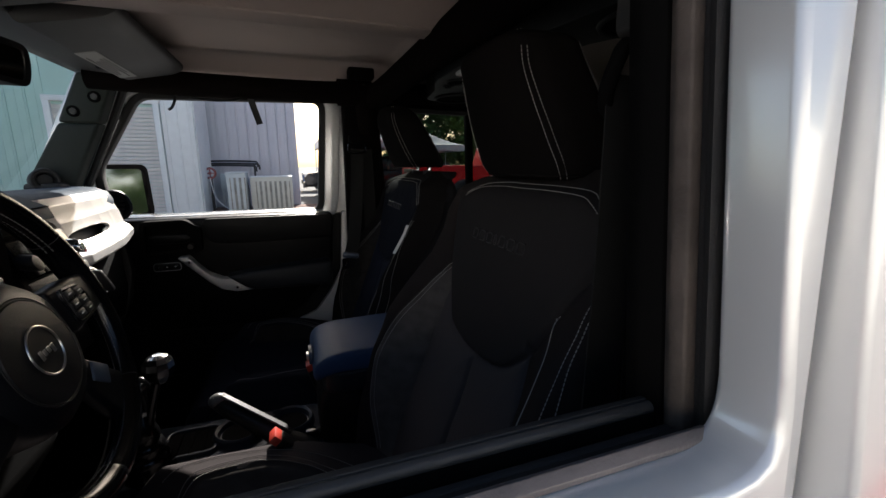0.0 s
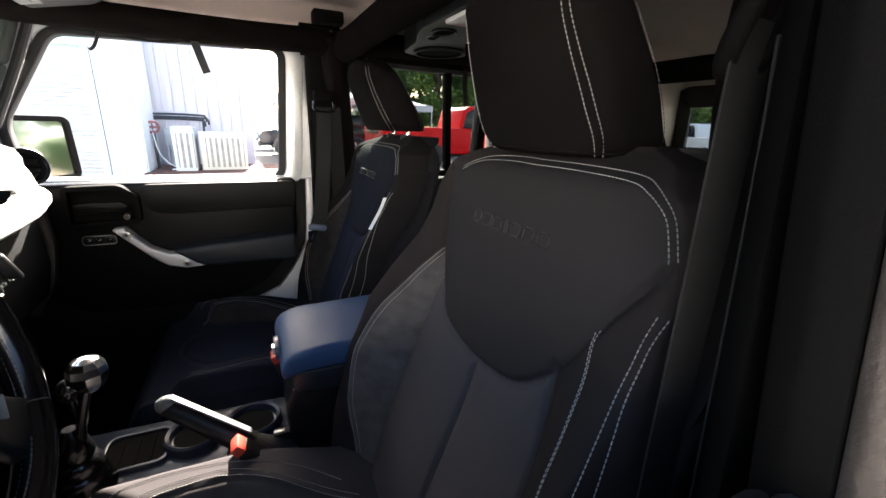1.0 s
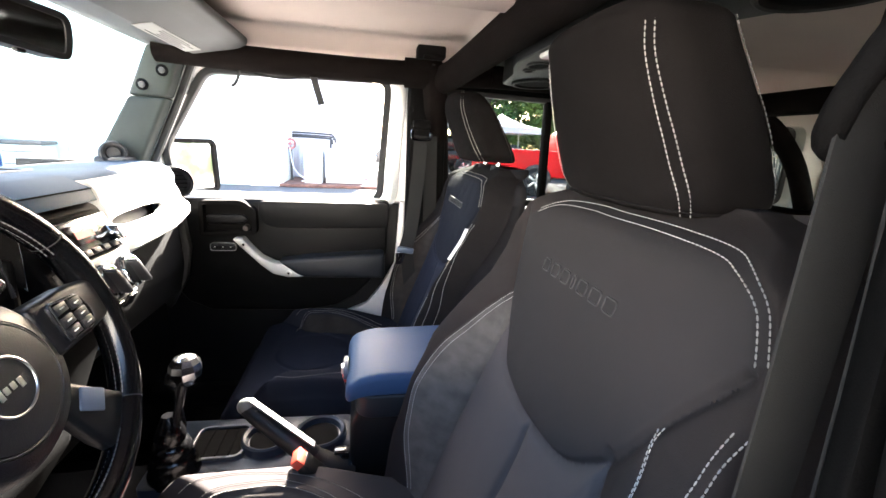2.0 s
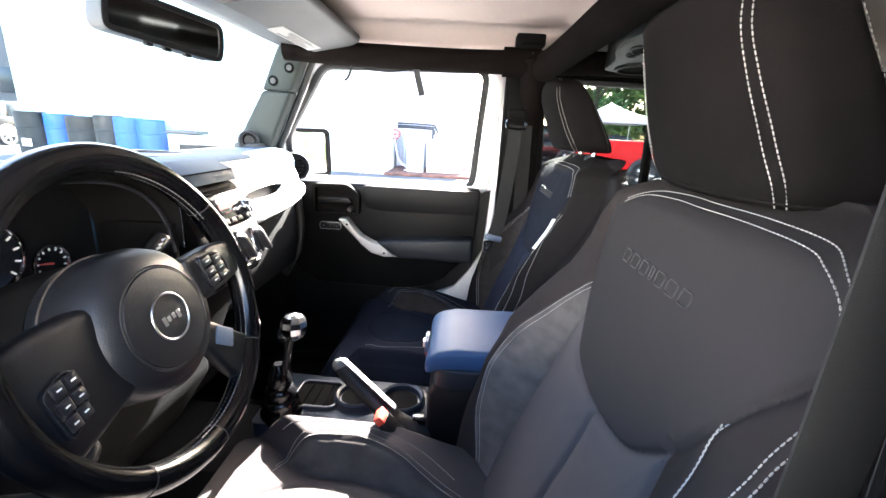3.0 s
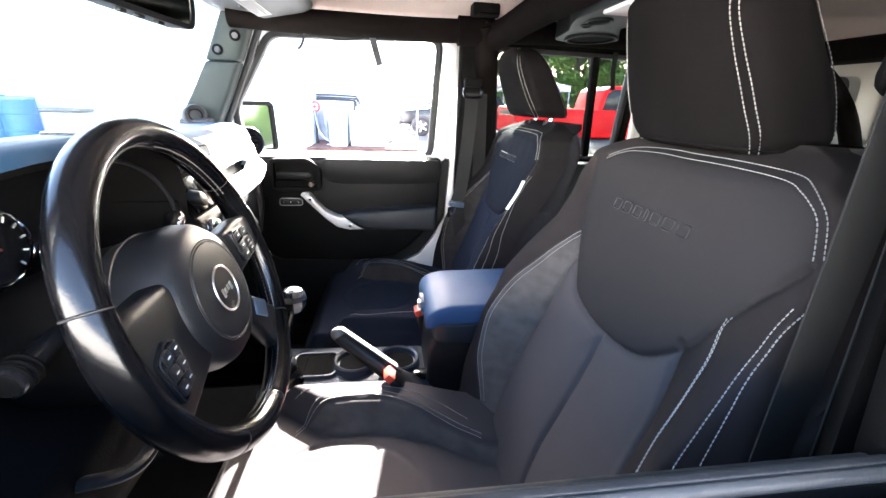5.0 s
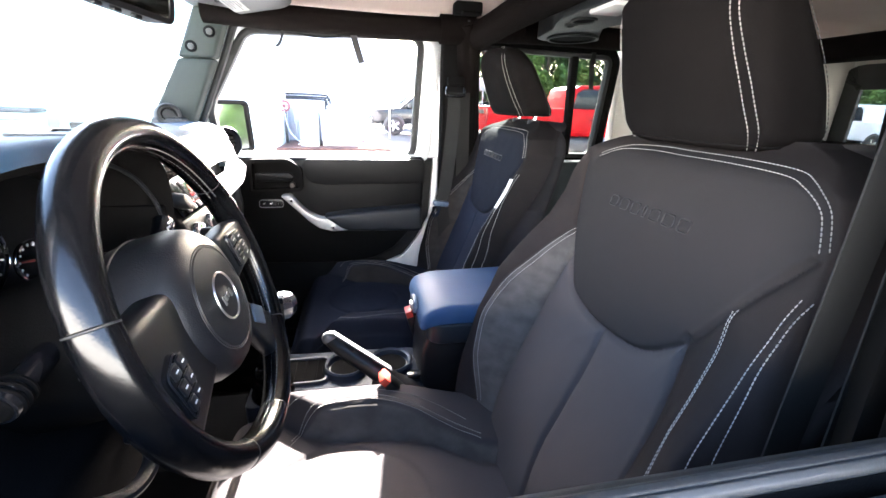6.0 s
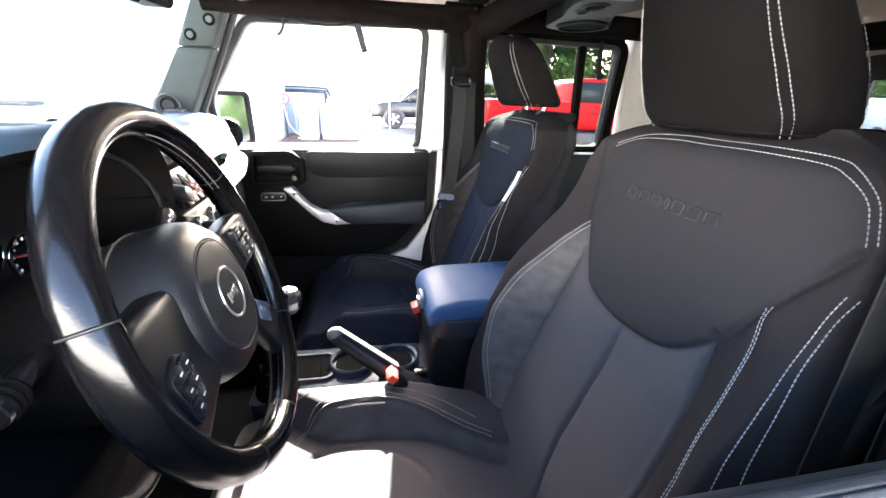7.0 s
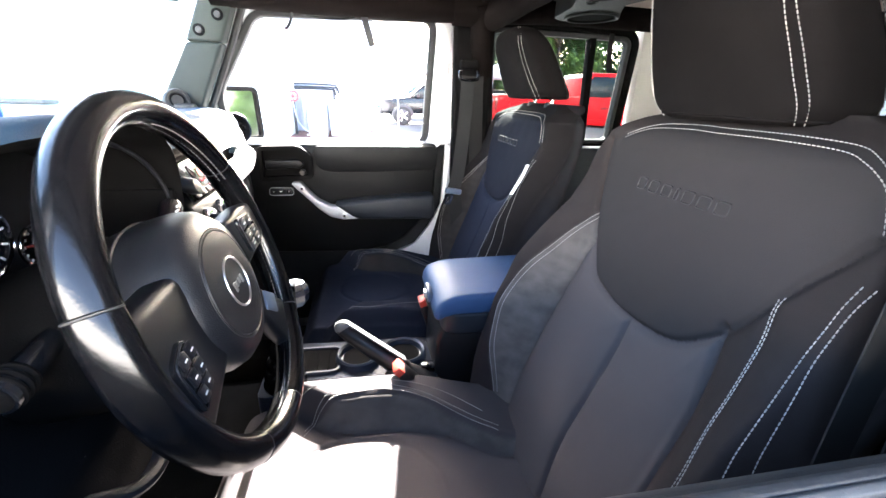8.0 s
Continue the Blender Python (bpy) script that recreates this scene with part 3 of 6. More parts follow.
# ---- steering wheel ----
WC = Vector((-0.102, -0.421, 1.257))
WM = Matrix.Translation(WC) @ rot(0, 0, 91.2) @ rot(90, 0, 0) @ rot(-17.5, 0, 0)
# local axes: x to the driver's right (+y), y up the wheel, z towards the driver (+x)


def wheel_local(bm, spin=6.0, drop=0.0):
    bm.transform(WM @ Matrix.Translation((0, -drop, -drop * 0.8)) @ rot(0, 0, spin))
    return bm


def rim_arc(a0, a1, n, r=0.1763, tr=0.0154, puff=0.0):
    pts = [(r * math.cos(radians(a)), r * math.sin(radians(a)), 0) for a in np.linspace(a0, a1, n)]
    return tube(pts, [tr + puff * math.sin(math.pi * k / (n - 1)) ** 0.5 for k in range(n)], 18, up=(0, 0, 1), flat=1.12)


wheel = thing("steering_wheel", WC, "black leather steering wheel with button pads and round centre badge", "steering wheel")
ARCS = ((27, 156), (156.6, 228), (-46, 26.4), (228.6, 264), (264.6, 313.4))
for a0, a1 in ARCS:
    part("rim", wheel_local(rim_arc(a0, a1, 30, puff=0.001)), M["leather"], wheel, "", 60)
for a in (26.7, 156.3, 228.3, -46.3, 264.3):
    p = Vector((0.1765 * math.cos(radians(a)), 0.1765 * math.sin(radians(a)), 0))
    d = Vector((-math.sin(radians(a)), math.cos(radians(a)), 0)) * 0.0006
    part("rim_seam", wheel_local(tube([p - d, p + d], 0.0157, 18, up=(0, 0, 1), flat=1.12)), M["rubber"], wheel, "worn seam line")
# thumb stitching on the inside of the right hand grip
for a0, a1 in ((24, 75), (-44, -4), (256, 300)):
    pts = [Vector((0.1613 * math.cos(radians(a)), 0.1613 * math.sin(radians(a)), 0.003)) for a in np.linspace(a0, a1, 60)]
    for off in (-0.0035, 0.0035):
        q = [p + Vector((0, 0, off)) for p in pts]
        part("grip_stitching", wheel_local(stitches(q, [-p.normalized() for p in q], 0.0058, 0.005, 0.0009)), M["thread_grey"], wheel, "grey thread", 0)


# airbag cover: a deep drum with a rounded shoulder, and a flat disc
prof = ((0.086, -0.058), (0.089, -0.035), (0.089, -0.006), (0.085, 0.008), (0.076, 0.018), (0.0625, 0.022), (0.0612, 0.0195), (0.0592, 0.0195), (0.058, 0.023), (0.04, 0.0255), (0.0, 0.0262))


def lathe(prof, n=56, ex=1.0, ey=1.0):
    bm = bmesh.new()
    rings = []
    for r, z in prof:
        if r < 1e-6:
            rings.append([bm.verts.new((0, 0, z))])
        else:
            rings.append([bm.verts.new((r * ex * math.cos(2 * math.pi * i / n), r * ey * math.sin(2 * math.pi * i / n), z)) for i in range(n)])
    for a, b in zip(rings, rings[1:]):
        for i in range(n):
            j = (i + 1) % n
            if len(b) == 1:
                bm.faces.new((a[i], a[j], b[0]))
            elif len(a) == 1:
                bm.faces.new((a[0], b[j], b[i]))
            else:
                bm.faces.new((a[i], a[j], b[j], b[i]))
    if len(rings[0]) > 1:
        bm.faces.new(rings[0][::-1])
    if len(rings[-1]) > 1:
        bm.faces.new(rings[-1])
    return bm


hub = part("airbag_cover", wheel_local(lathe(prof, ey=0.98), drop=0.011), M["plastic_soft"], wheel, "satin black round airbag cover", 40)
part("cover_seam", wheel_local(tube([(0.0893 * math.cos(a), 0.0875 * math.sin(a), -0.040) for a in np.linspace(0, 2 * math.pi, 60)[:-1]], 0.0012, 6, closed=True), drop=0.011), M["rubber_dusty"], hub, "thin brown seam")
part("cover_ring", wheel_local(tube([(0.0602 * math.cos(a), 0.059 * math.sin(a), 0.0212) for a in np.linspace(0, 2 * math.pi, 60)[:-1]], 0.0011, 8, closed=True), drop=0.011), M["trim_dark"], hub)
part("badge_ring", wheel_local(tube([(0.027 * math.cos(a), 0.027 * math.sin(a), 0.0262) for a in np.linspace(0, 2 * math.pi, 48)[:-1]], 0.0013, 8, closed=True), drop=0.011), M["steel"], hub, "bright ring")
for k, (px, hh) in enumerate(((-0.012, 0.011), (-0.005, 0.007), (0.003, 0.007), (0.011, 0.010))):
    part("badge_mark", wheel_local(bx((px, -0.001 if k < 3 else -0.003, 0.0267), (0.005, hh, 0.0014), 0.0007), drop=0.011), M["steel"], hub, "bright raised mark")


def spoke(pts, z0, z1, bev=0.007):
    return wheel_local(prism(pts, "z", z0, z1, bev, 3))


part("spoke", spoke([(-0.065, 0.045), (-0.13, 0.05), (-0.168, 0.048), (-0.174, -0.05), (-0.15, -0.07), (-0.115, -0.064), (-0.06, -0.055)], -0.03, 0.004, 0.01), M["plastic"], wheel)
part("spoke", spoke([(0.065, 0.034), (0.13, 0.03), (0.172, 0.022), (0.174, -0.028), (0.13, -0.03), (0.065, -0.028)], -0.016, 0.012), M["plastic"], wheel)
sp = part("lower_spoke", spoke([(0.03, -0.055), (0.062, -0.05), (0.118, -0.112), (0.146, -0.112), (0.132, -0.134), (0.09, -0.155), (0.07, -0.165), (0.052, -0.128)], -0.014, 0.006), M["plastic"], wheel)
part("spoke_insert", wheel_local(bx((0.073, -0.087, 0.007), (0.034, 0.026, 0.004), 0.003, rot(0, 0, -42))), M["blue_grey"], sp, "satin grey insert")
for sx, pq in ((-1, [(-0.150, 0.004), (-0.122, 0.013), (-0.112, -0.001), (-0.121, -0.036), (-0.150, -0.046)]), (1, [(0.084, 0.027), (0.130, 0.019), (0.138, -0.008), (0.128, -0.024), (0.084, -0.02)])):
    top = 0.016 if sx > 0 else 0.0085
    pad = part("button_pad", wheel_local(prism(rounded(pq, 0.008), "z", 0.000, top, 0.002)), M["gloss"], wheel, "glossy black button pad")
    part("pad_rim", wheel_local(tube([(x, y, top + 0.0005) for x, y in grown(rounded(pq, 0.008), -0.0015)], 0.0008, 6, closed=True)), M["plastic_soft"], pad)
    spots = ((-0.136, 0.0), (-0.122, 0.0), (-0.138, -0.016), (-0.124, -0.016), (-0.140, -0.032), (-0.128, -0.030)) if sx < 0 else ((0.096, 0.016), (0.118, 0.012), (0.096, 0.001), (0.118, -0.002), (0.096, -0.012), (0.119, -0.014))
    for bx0, by0 in spots:
        w0, h0 = (0.0115, 0.0125) if sx < 0 else (0.018, 0.011)
        part("button", wheel_local(bx((bx0, by0, top + 0.0012), (w0, h0, 0.003), 0.001)), M["plastic_soft"], pad)
        part("button_mark", wheel_local(bx((bx0, by0, top + 0.0029), (w0 * 0.4, 0.0013, 0.0008), 0.0)), M["white"], pad, "small white symbol")
# column shroud behind the hub
column = thing("steering_column", WC, "black plastic steering column shroud with two stalks", "steering column")
part("shroud", wheel_local(lathe(((0.085, -0.17), (0.092, -0.11), (0.0915, -0.066), (0.087, -0.0605), (0.03, -0.0605)), ey=0.92), 0, 0.011), M["dull"], column, "", 40)
for sgn, mm in ((1, "gloss"), (-1, "gloss")):
    a = WM @ Vector((sgn * 0.08, 0.03 if sgn > 0 else 0.02, -0.076 if sgn > 0 else -0.103))
    b = WM @ Vector((sgn * 0.150, 0.066 if sgn > 0 else 0.012, -0.074 if sgn > 0 else -0.103))
    st = part("stalk", rod(a, b, 0.010, 0.0140, 16, 0.002), M[mm], column, "black control stalk")
    if sgn < 0:
        for t in (0.66, 0.76, 0.86):
            part("stalk_ring", rod(a.lerp(b, t), a.lerp(b, t + 0.05), 0.0152, 0.0160, 18, 0.001), M["dull"], st, "ribbed ring")
        part("stalk_end", rod(a.lerp(b, 0.985), a.lerp(b, 1.03), 0.0115, 0.010, 18, 0.001), M["dull"], st, "dark end cap")
    for t in (0.62, 0.72, 0.85) if sgn > 0 else ():
        q = a.lerp(b, t) + (WM.to_3x3() @ Vector((0, 0.004, 0.0125)))
        part("stalk_mark", bx(q, (0.001, 0.009, 0.003), 0, rot(0, 0, 0)), M["white"], st, "small white symbol")


# ---- car shell ----
def wallpoly(outer, hole, axis, a, b, bev=0.0):
    """A plate with one hole: outer and hole are rings with the same number of points."""
    bm = bmesh.new()

    def place(p, d):
        return (d, p[0], p[1]) if axis == "x" else (p[0], d, p[1]) if axis == "y" else (p[0], p[1], d)

    rings = [[bm.verts.new(place(p, d)) for p in ring] for ring, d in ((outer, a), (hole, a), (hole, b), (outer, b))]
    k = len(outer)
    for q in range(4):
        r0, r1 = rings[q], rings[(q + 1) % 4]
        for i in range(k):
            j = (i + 1) % k
            bm.faces.new((r0[i], r0[j], r1[j], r1[i]))
    bmesh.ops.recalc_face_normals(bm, faces=bm.faces)
    return bevelled(bm, bev) if bev else bm


def strip(section, x0, x1, material, name, parent, label="", bev=0.002):
    """A bar along x with the given (y, z) section."""
    return part(name, prism(section, "x", x0, x1, bev), material, parent, label)


floor = solo("floor", join(bx((0.7, 0, 0.50), (3.3, 1.44, 0.04), 0.0), prism([(-0.18, 0.52), (-0.12, 0.72), (0.12, 0.72), (0.18, 0.52)], "x", -0.7, 1.0, 0.02)), M["carpet"], "black carpeted car floor with a transmission tunnel", "floor", kind="structure")
solo("firewall", bx((-0.80, 0, 0.90), (0.05, 1.44, 0.76), 0.0), M["carpet"], "black carpeted bulkhead under the dashboard", "wall", kind="structure")

WIN_P = rounded([(-0.405, 1.43), (-0.272, 1.658), (0.29, 1.668), (0.262, 1.277), (-0.39, 1.277)], 0.03)
pd = thing("door_1", (-0.05, 0.72, 0.80), "closed front door with black trim, silver grab handle and open window", "car door", kind="structure")
part("window_seal", wallpoly(grown(WIN_P, 0.022), WIN_P, "y", 0.712, 0.745, 0.003), M["rubber"], pd, "black rubber window surround")
part("door_frame", wallpoly(grown(WIN_P, 0.075), grown(WIN_P, 0.0225), "y", 0.700, 0.775, 0.006), M["paint"], pd, "silver painted window frame")
part("outer_skin", prism([(-0.46, 0.55), (0.37, 0.55), (0.37, 1.21), (-0.46, 1.21)], "y", 0.755, 0.80, 0.01), M["paint"], pd, "silver painted outer panel")
part("sill_moulding", prism([(0.70, 1.20), (0.80, 1.20), (0.80, 1.262), (0.78, 1.279), (0.70, 1.276)], "x", -0.40, 0.30, 0.003), M["paint"], pd, "bright painted sill")
TRIM = [(-0.42, 1.272), (0.306, 1.272), (0.300, 1.09), (0.282, 1.035), (0.245, 0.988), (0.19, 0.93), (0.118, 0.892), (0.03, 0.876), (-0.29, 0.886), (-0.36, 0.92), (-0.42, 1.0)]
part("trim_panel", prism(TRIM, "y", 0.635, 0.70, 0.012, 3), M["door_vinyl"], pd, "black moulded door trim")
part("inner_steel", prism([(-0.46, 0.56), (0.365, 0.56), (0.365, 1.26), (-0.46, 1.26)], "y", 0.70, 0.752, 0.004), M["plastic"], pd, "dark inner door steel")
part("upper_pad", prism(rounded([(-0.118, 1.268), (0.304, 1.268), (0.300, 1.184), (-0.05, 1.180), (-0.095, 1.188), (-0.118, 1.215)], 0.02), "y", 0.620, 0.65, 0.014, 5), M["door_vinyl"], pd, "smooth upper pad")
part("arm_rest", prism([(-0.06, 1.075), (0.03, 1.088), (0.29, 1.105), (0.292, 1.012), (0.03, 1.018), (0.0, 1.03)], "y", 0.575, 0.65, 0.014, 3), M["vinyl"], pd, "padded black arm rest")
grab = part("grab_handle", prism([(-0.196, 1.148), (-0.166, 1.152), (-0.14, 1.118), (-0.112, 1.088), (-0.07, 1.066), (0.004, 1.066), (0.022, 1.05), (0.040, 1.021), (-0.03, 1.018), (-0.075, 1.03), (-0.11, 1.058), (-0.155, 1.105)], "y", 0.585, 0.632, 0.006, 3), M["silver"], pd, "silver grab handle")
for x, z in ((-0.161, 1.132), (-0.027, 1.034)):
    sc = part("screw", rod((x, 0.59, z), (x, 0.581, z), 0.0105, 0.0095, 18, 0.001), M["steel"], grab)
    part("screw_socket", rod((x, 0.583, z), (x, 0.5803, z), 0.004, seg=6), M["gloss"], grab)
BEZ = rounded([(-0.292, 1.268), (-0.165, 1.271), (-0.122, 1.240), (-0.124, 1.160), (-0.296, 1.154)], 0.016)
bez = part("latch_bezel", wallpoly(BEZ, grown(BEZ, -0.013), "y", 0.604, 0.64, 0.004), M["dull"], pd, "black latch surround")
part("latch_pocket", prism(grown(BEZ, -0.012), "y", 0.630, 0.638, 0.0), M["dull"], pd)
part("latch_lever", prism([(-0.274, 1.222), (-0.19, 1.224), (-0.165, 1.226), (-0.148, 1.21), (-0.165, 1.194), (-0.274, 1.192)], "y", 0.607, 0.624, 0.006), M["door_vinyl"], bez, "black inside door handle")
part("lock_knob", rod((-0.158, 0.63, 1.180), (-0.158, 0.606, 1.180), 0.010, 0.009, 14, 0.001), M["rubber_dusty"], bez)
sw = part("mirror_switch", prism(rounded([(-0.272, 1.128), (-0.196, 1.127), (-0.194, 1.102), (-0.274, 1.102)], 0.01), "y", 0.622, 0.637, 0.003), M["plastic_soft"], pd, "black switch plate")
part("switch_rim", tube([(x, 0.6215, z) for x, z in rounded([(-0.272, 1.128), (-0.196, 1.127), (-0.194, 1.102), (-0.274, 1.102)], 0.01)], 0.0011, 6, closed=True), M["steel"], sw, "thin bright rim")
for x in (-0.258, -0.235, -0.21):
    part("switch_key", bx((x, 0.621, 1.115), (0.013, 0.006, 0.01), 0.002), M["gloss"], sw)
    part("switch_mark", bx((x, 0.6177, 1.115), (0.005, 0.001, 0.0018), 0), M["white"], sw, "small white symbol")

for sgn in (1, -1):
    solo("kick_panel", bx((-0.64, sgn * 0.735, 0.94), (0.40, 0.03, 0.86), 0.0), M["carpet"], "black carpeted kick panel", "wall", kind="structure")
    solo("door_step", bx((0.3, sgn * 0.69, 0.545), (1.7, 0.10, 0.06), 0.01), M["plastic"], "black plastic door step", "step", kind="structure")
# passenger side pillars
ap = thing("pillar_1", (-0.45, 0.62, 1.37), "grey-green plastic windscreen pillar with two bolt caps", "pillar", kind="structure")
part("lower_cover", prism([(-0.555, 1.385), (-0.443, 1.365), (-0.348, 1.5685), (-0.4495, 1.5685)], "y", 0.600, 0.66, 0.010, 3), M["trim_grey"], ap)
part("upper_cover", prism([(-0.4493, 1.5693), (-0.3475, 1.5693), (-0.30, 1.690), (-0.385, 1.712)], "y", 0.597, 0.66, 0.010, 3), M["trim_grey"], ap)
part("pillar_steel", prism([(-0.60, 1.33), (-0.455, 1.33), (-0.28, 1.70), (-0.41, 1.73)], "y", 0.665, 0.72, 0.008), M["paint"], ap, "silver painted pillar")
part("door_rubber", tube([(-0.436, 0.665, 1.36), (-0.335, 0.665, 1.58), (-0.295, 0.665, 1.675)], 0.011, 8), M["rubber"], ap, "dark reddish rubber seal")
for x, z in ((-0.352, 1.642), (-0.408, 1.60)):
    cap = part("bolt_cup", rod((x + 0.003, 0.605, z), (x + 0.003, 0.594, z), 0.015, 0.0165, 22, 0.001), M["dull"], ap, "round bolt recess")
    part("bolt_head", rod((x + 0.003, 0.598, z), (x + 0.003, 0.591, z), 0.010, 0.0085, 16, 0.001), M["visor"], ap, "grey bolt head")
bp = thing("pillar_2", (0.42, 0.66, 0.9), "dark trimmed centre pillar", "pillar", kind="structure")
part("pillar_steel", prism([(0.372, 0.6), (0.49, 0.6), (0.485, 1.72), (0.372, 1.72)], "y", 0.694, 0.777, 0.004), M["paint"], bp, "silver painted pillar")
# added plate, keeps a sun stripe off the arm rest
part("jamb_plate", prism([(0.335, 0.6), (0.40, 0.6), (0.40, 1.72), (0.335, 1.72)], "y", 0.778, 0.789, 0.0), M["paint"], bp, "silver plate added to close a light gap")
part("pillar_trim", prism([(0.364, 0.8), (0.50, 0.8), (0.495, 1.66), (0.364, 1.66)], "y", 0.648, 0.692, 0.012, 3), M["dull"], bp)
part("lower_trim", prism([(0.151, 0.853), (0.23, 0.886), (0.284, 0.956), (0.33, 1.04), (0.345, 1.27), (0.363, 1.27), (0.363, 0.70), (0.15, 0.70)], "y", 0.672, 0.698, 0.004), M["silver"], bp, "pale painted step")

# passenger rear door and quarter
rd = thing("door_3", (0.78, 0.74, 0.8), "closed rear door with tinted glass and a dark divider bar", "car door", kind="structure")
WIN_R = rounded([(0.492, 1.60), (0.52, 1.648), (1.035, 1.638), (1.006, 1.284), (0.498, 1.284)], 0.02)
part("window_seal", wallpoly(grown(WIN_R, 0.016), WIN_R, "y", 0.712, 0.745, 0.003), M["rubber"], rd, "black rubber window surround")
part("door_frame", wallpoly(grown(WIN_R, 0.045), grown(WIN_R, 0.0165), "y", 0.705, 0.775, 0.004), M["dull"], rd, "black window frame")
part("divider", prism([(0.888, 1.28), (0.912, 1.28), (0.905, 1.645), (0.878, 1.645)], "y", 0.710, 0.742, 0.003), M["dull"], rd, "black divider bar")
part("trim_panel", prism([(0.53, 1.262), (1.09, 1.262), (1.05, 0.95), (0.95, 0.82), (0.53, 0.82)], "y", 0.64, 0.705, 0.012), M["vinyl"], rd)
part("outer_skin", prism([(0.50, 0.55), (1.12, 0.55), (1.12, 1.24), (0.50, 1.24)], "y", 0.75, 0.80, 0.01), M["paint"], rd, "silver painted outer panel")
g = part("pane", prism(grown(WIN_R, 0.004), "y", 0.727, 0.731, 0), M["tint"], rd, "lightly tinted pane")
part("grab_strap", ribbon([(0.955, 0.695, 1.66), (0.95, 0.69, 1.60), (0.955, 0.69, 1.56), (0.96, 0.69, 1.53)], 0.018, 0.004, (1, 0, 0)), M["web"], rd, "dark hanging strap")

OUT_Q = rounded([(1.086, 1.70), (2.22, 1.70), (2.22, 1.22), (1.086, 1.22)], 0.01)
HOLE_Q = rounded([(1.36, 1.62), (2.05, 1.62), (2.05, 1.285), (1.215, 1.285)], 0.05)
for sgn, nm in ((1, "wall_right"), (-1, "wall_left")):
    solo(nm, wallpoly(OUT_Q, HOLE_Q, "y", sgn * 0.70, sgn * 0.745, 0.004), M["hardtop"], "light grey hardtop side with a quarter window opening", "hardtop side", kind="structure")
    solo("lower_quarter", bx((1.66, sgn * 0.75, 0.86), (1.1, 0.06, 0.70), 0.01), M["paint"], "silver painted lower body side", "body side", kind="structure")
    fr = thing("window_%d" % (1 if sgn > 0 else 2), (1.7, sgn * 0.74, 1.29), "tinted quarter window in a black frame", "window", kind="structure")
    part("frame", wallpoly(grown(HOLE_Q, 0.02), grown(HOLE_Q, -0.02), "y", sgn * 0.747, sgn * 0.757, 0.002), M["rubber"], fr)
    part("pane", prism(HOLE_Q, "y", sgn * 0.748, sgn * 0.752, 0), M["tint_dark"], fr)
OUT_T = rounded([(-0.745, 1.72), (0.745, 1.72), (0.745, 1.20), (-0.745, 1.20)], 0.01)
HOLE_T = rounded([(-0.68, 1.64), (0.70, 1.64), (0.70, 1.26), (-0.68, 1.26)], 0.06)
solo("wall_back", wallpoly(OUT_T, HOLE_T, "x", 2.20, 2.25, 0.004), M["hardtop"], "light grey hardtop end with the rear window opening", "hardtop end", kind="structure")
tg = thing("window_3", (2.21, 0, 1.27), "rear window with a broad black border", "window", kind="structure")
part("frame", wallpoly(grown(HOLE_T, 0.03), grown(HOLE_T, -0.07), "x", 2.18, 2.199, 0.004), M["rubber"], tg)
part("pane", prism(HOLE_T, "x", 2.19, 2.194, 0), M["tint"], tg)
solo("tailgate", bx((2.22, 0, 0.85), (0.06, 1.44, 0.70), 0.01), M["carpet"], "black lined tailgate below the rear window", "tailgate", kind="structure")
wire = solo("antenna_wire", tube(smooth_pts([(2.16, 0.45, 1.66), (2.15, 0.47, 1.63), (2.16, 0.49, 1.55), (2.165, 0.47, 1.50), (2.16, 0.44, 1.47)], 6), 0.004, 6), M["plastic"], "thin black wire hanging by the rear window", "wire")

# roof
roof = thing("ceiling", (0.3, 0, 1.74), "pale cloth headliner in moulded roof panels", "headliner", kind="structure")


def liner(x0, x1, y0, y1, zr, zc, edge=0.09):
    bm = bmesh.new()
    n = 40
    rows = []
    for i in range(n + 1):
        row = []
        for j in range(n + 1):
            x, y = x0 + (x1 - x0) * i / n, y0 + (y1 - y0) * j / n
            d = min(x - x0, x1 - x, y - y0, y1 - y)
            z = zr + (zc - zr) * smoothstep(0.0, edge, d)
            dd = abs(d - edge * 1.35)
            z -= 0.004 * math.exp(-((dd / 0.008) ** 2))
            row.append(bm.verts.new((x, y, z)))
        rows.append(row)
    for a, b in zip(rows, rows[1:]):
        for j in range(n):
            bm.faces.new((a[j], a[j + 1], b[j + 1], b[j]))
    return bm


lm = liner(-0.27, 0.60, 0.03, 0.66, 1.725, 1.785)
lm = join(lm, liner(-0.27, 0.60, -0.66, -0.03, 1.725, 1.785))
lm = join(lm, liner(0.72, 2.2, -0.72, 0.72, 1.70, 1.80, 0.14))
part("liner", lm, M["liner"], roof, "pale pinkish cloth lining", 50)
part("roof_skin", join(bx((0.95, 0, 1.835), (2.66, 1.56, 0.05), 0.02), bx((0.95, 0.745, 1.755), (2.6, 0.05, 0.11), 0.02), bx((0.95, -0.745, 1.755), (2.6, 0.05, 0.11), 0.02)), M["paint"], roof, "silver painted roof")
part("centre_rib", bx((0.16, 0, 1.735), (0.86, 0.07, 0.03), 0.01), M["liner"], roof)
header = solo("windscreen_header", join(prism([(-0.41, 1.715), (-0.26, 1.70), (-0.24, 1.73), (-0.24, 1.80), (-0.38, 1.82)], "y", -0.72, 0.72, 0.01)), M["visor"], "grey plastic windscreen header", "header", kind="structure")


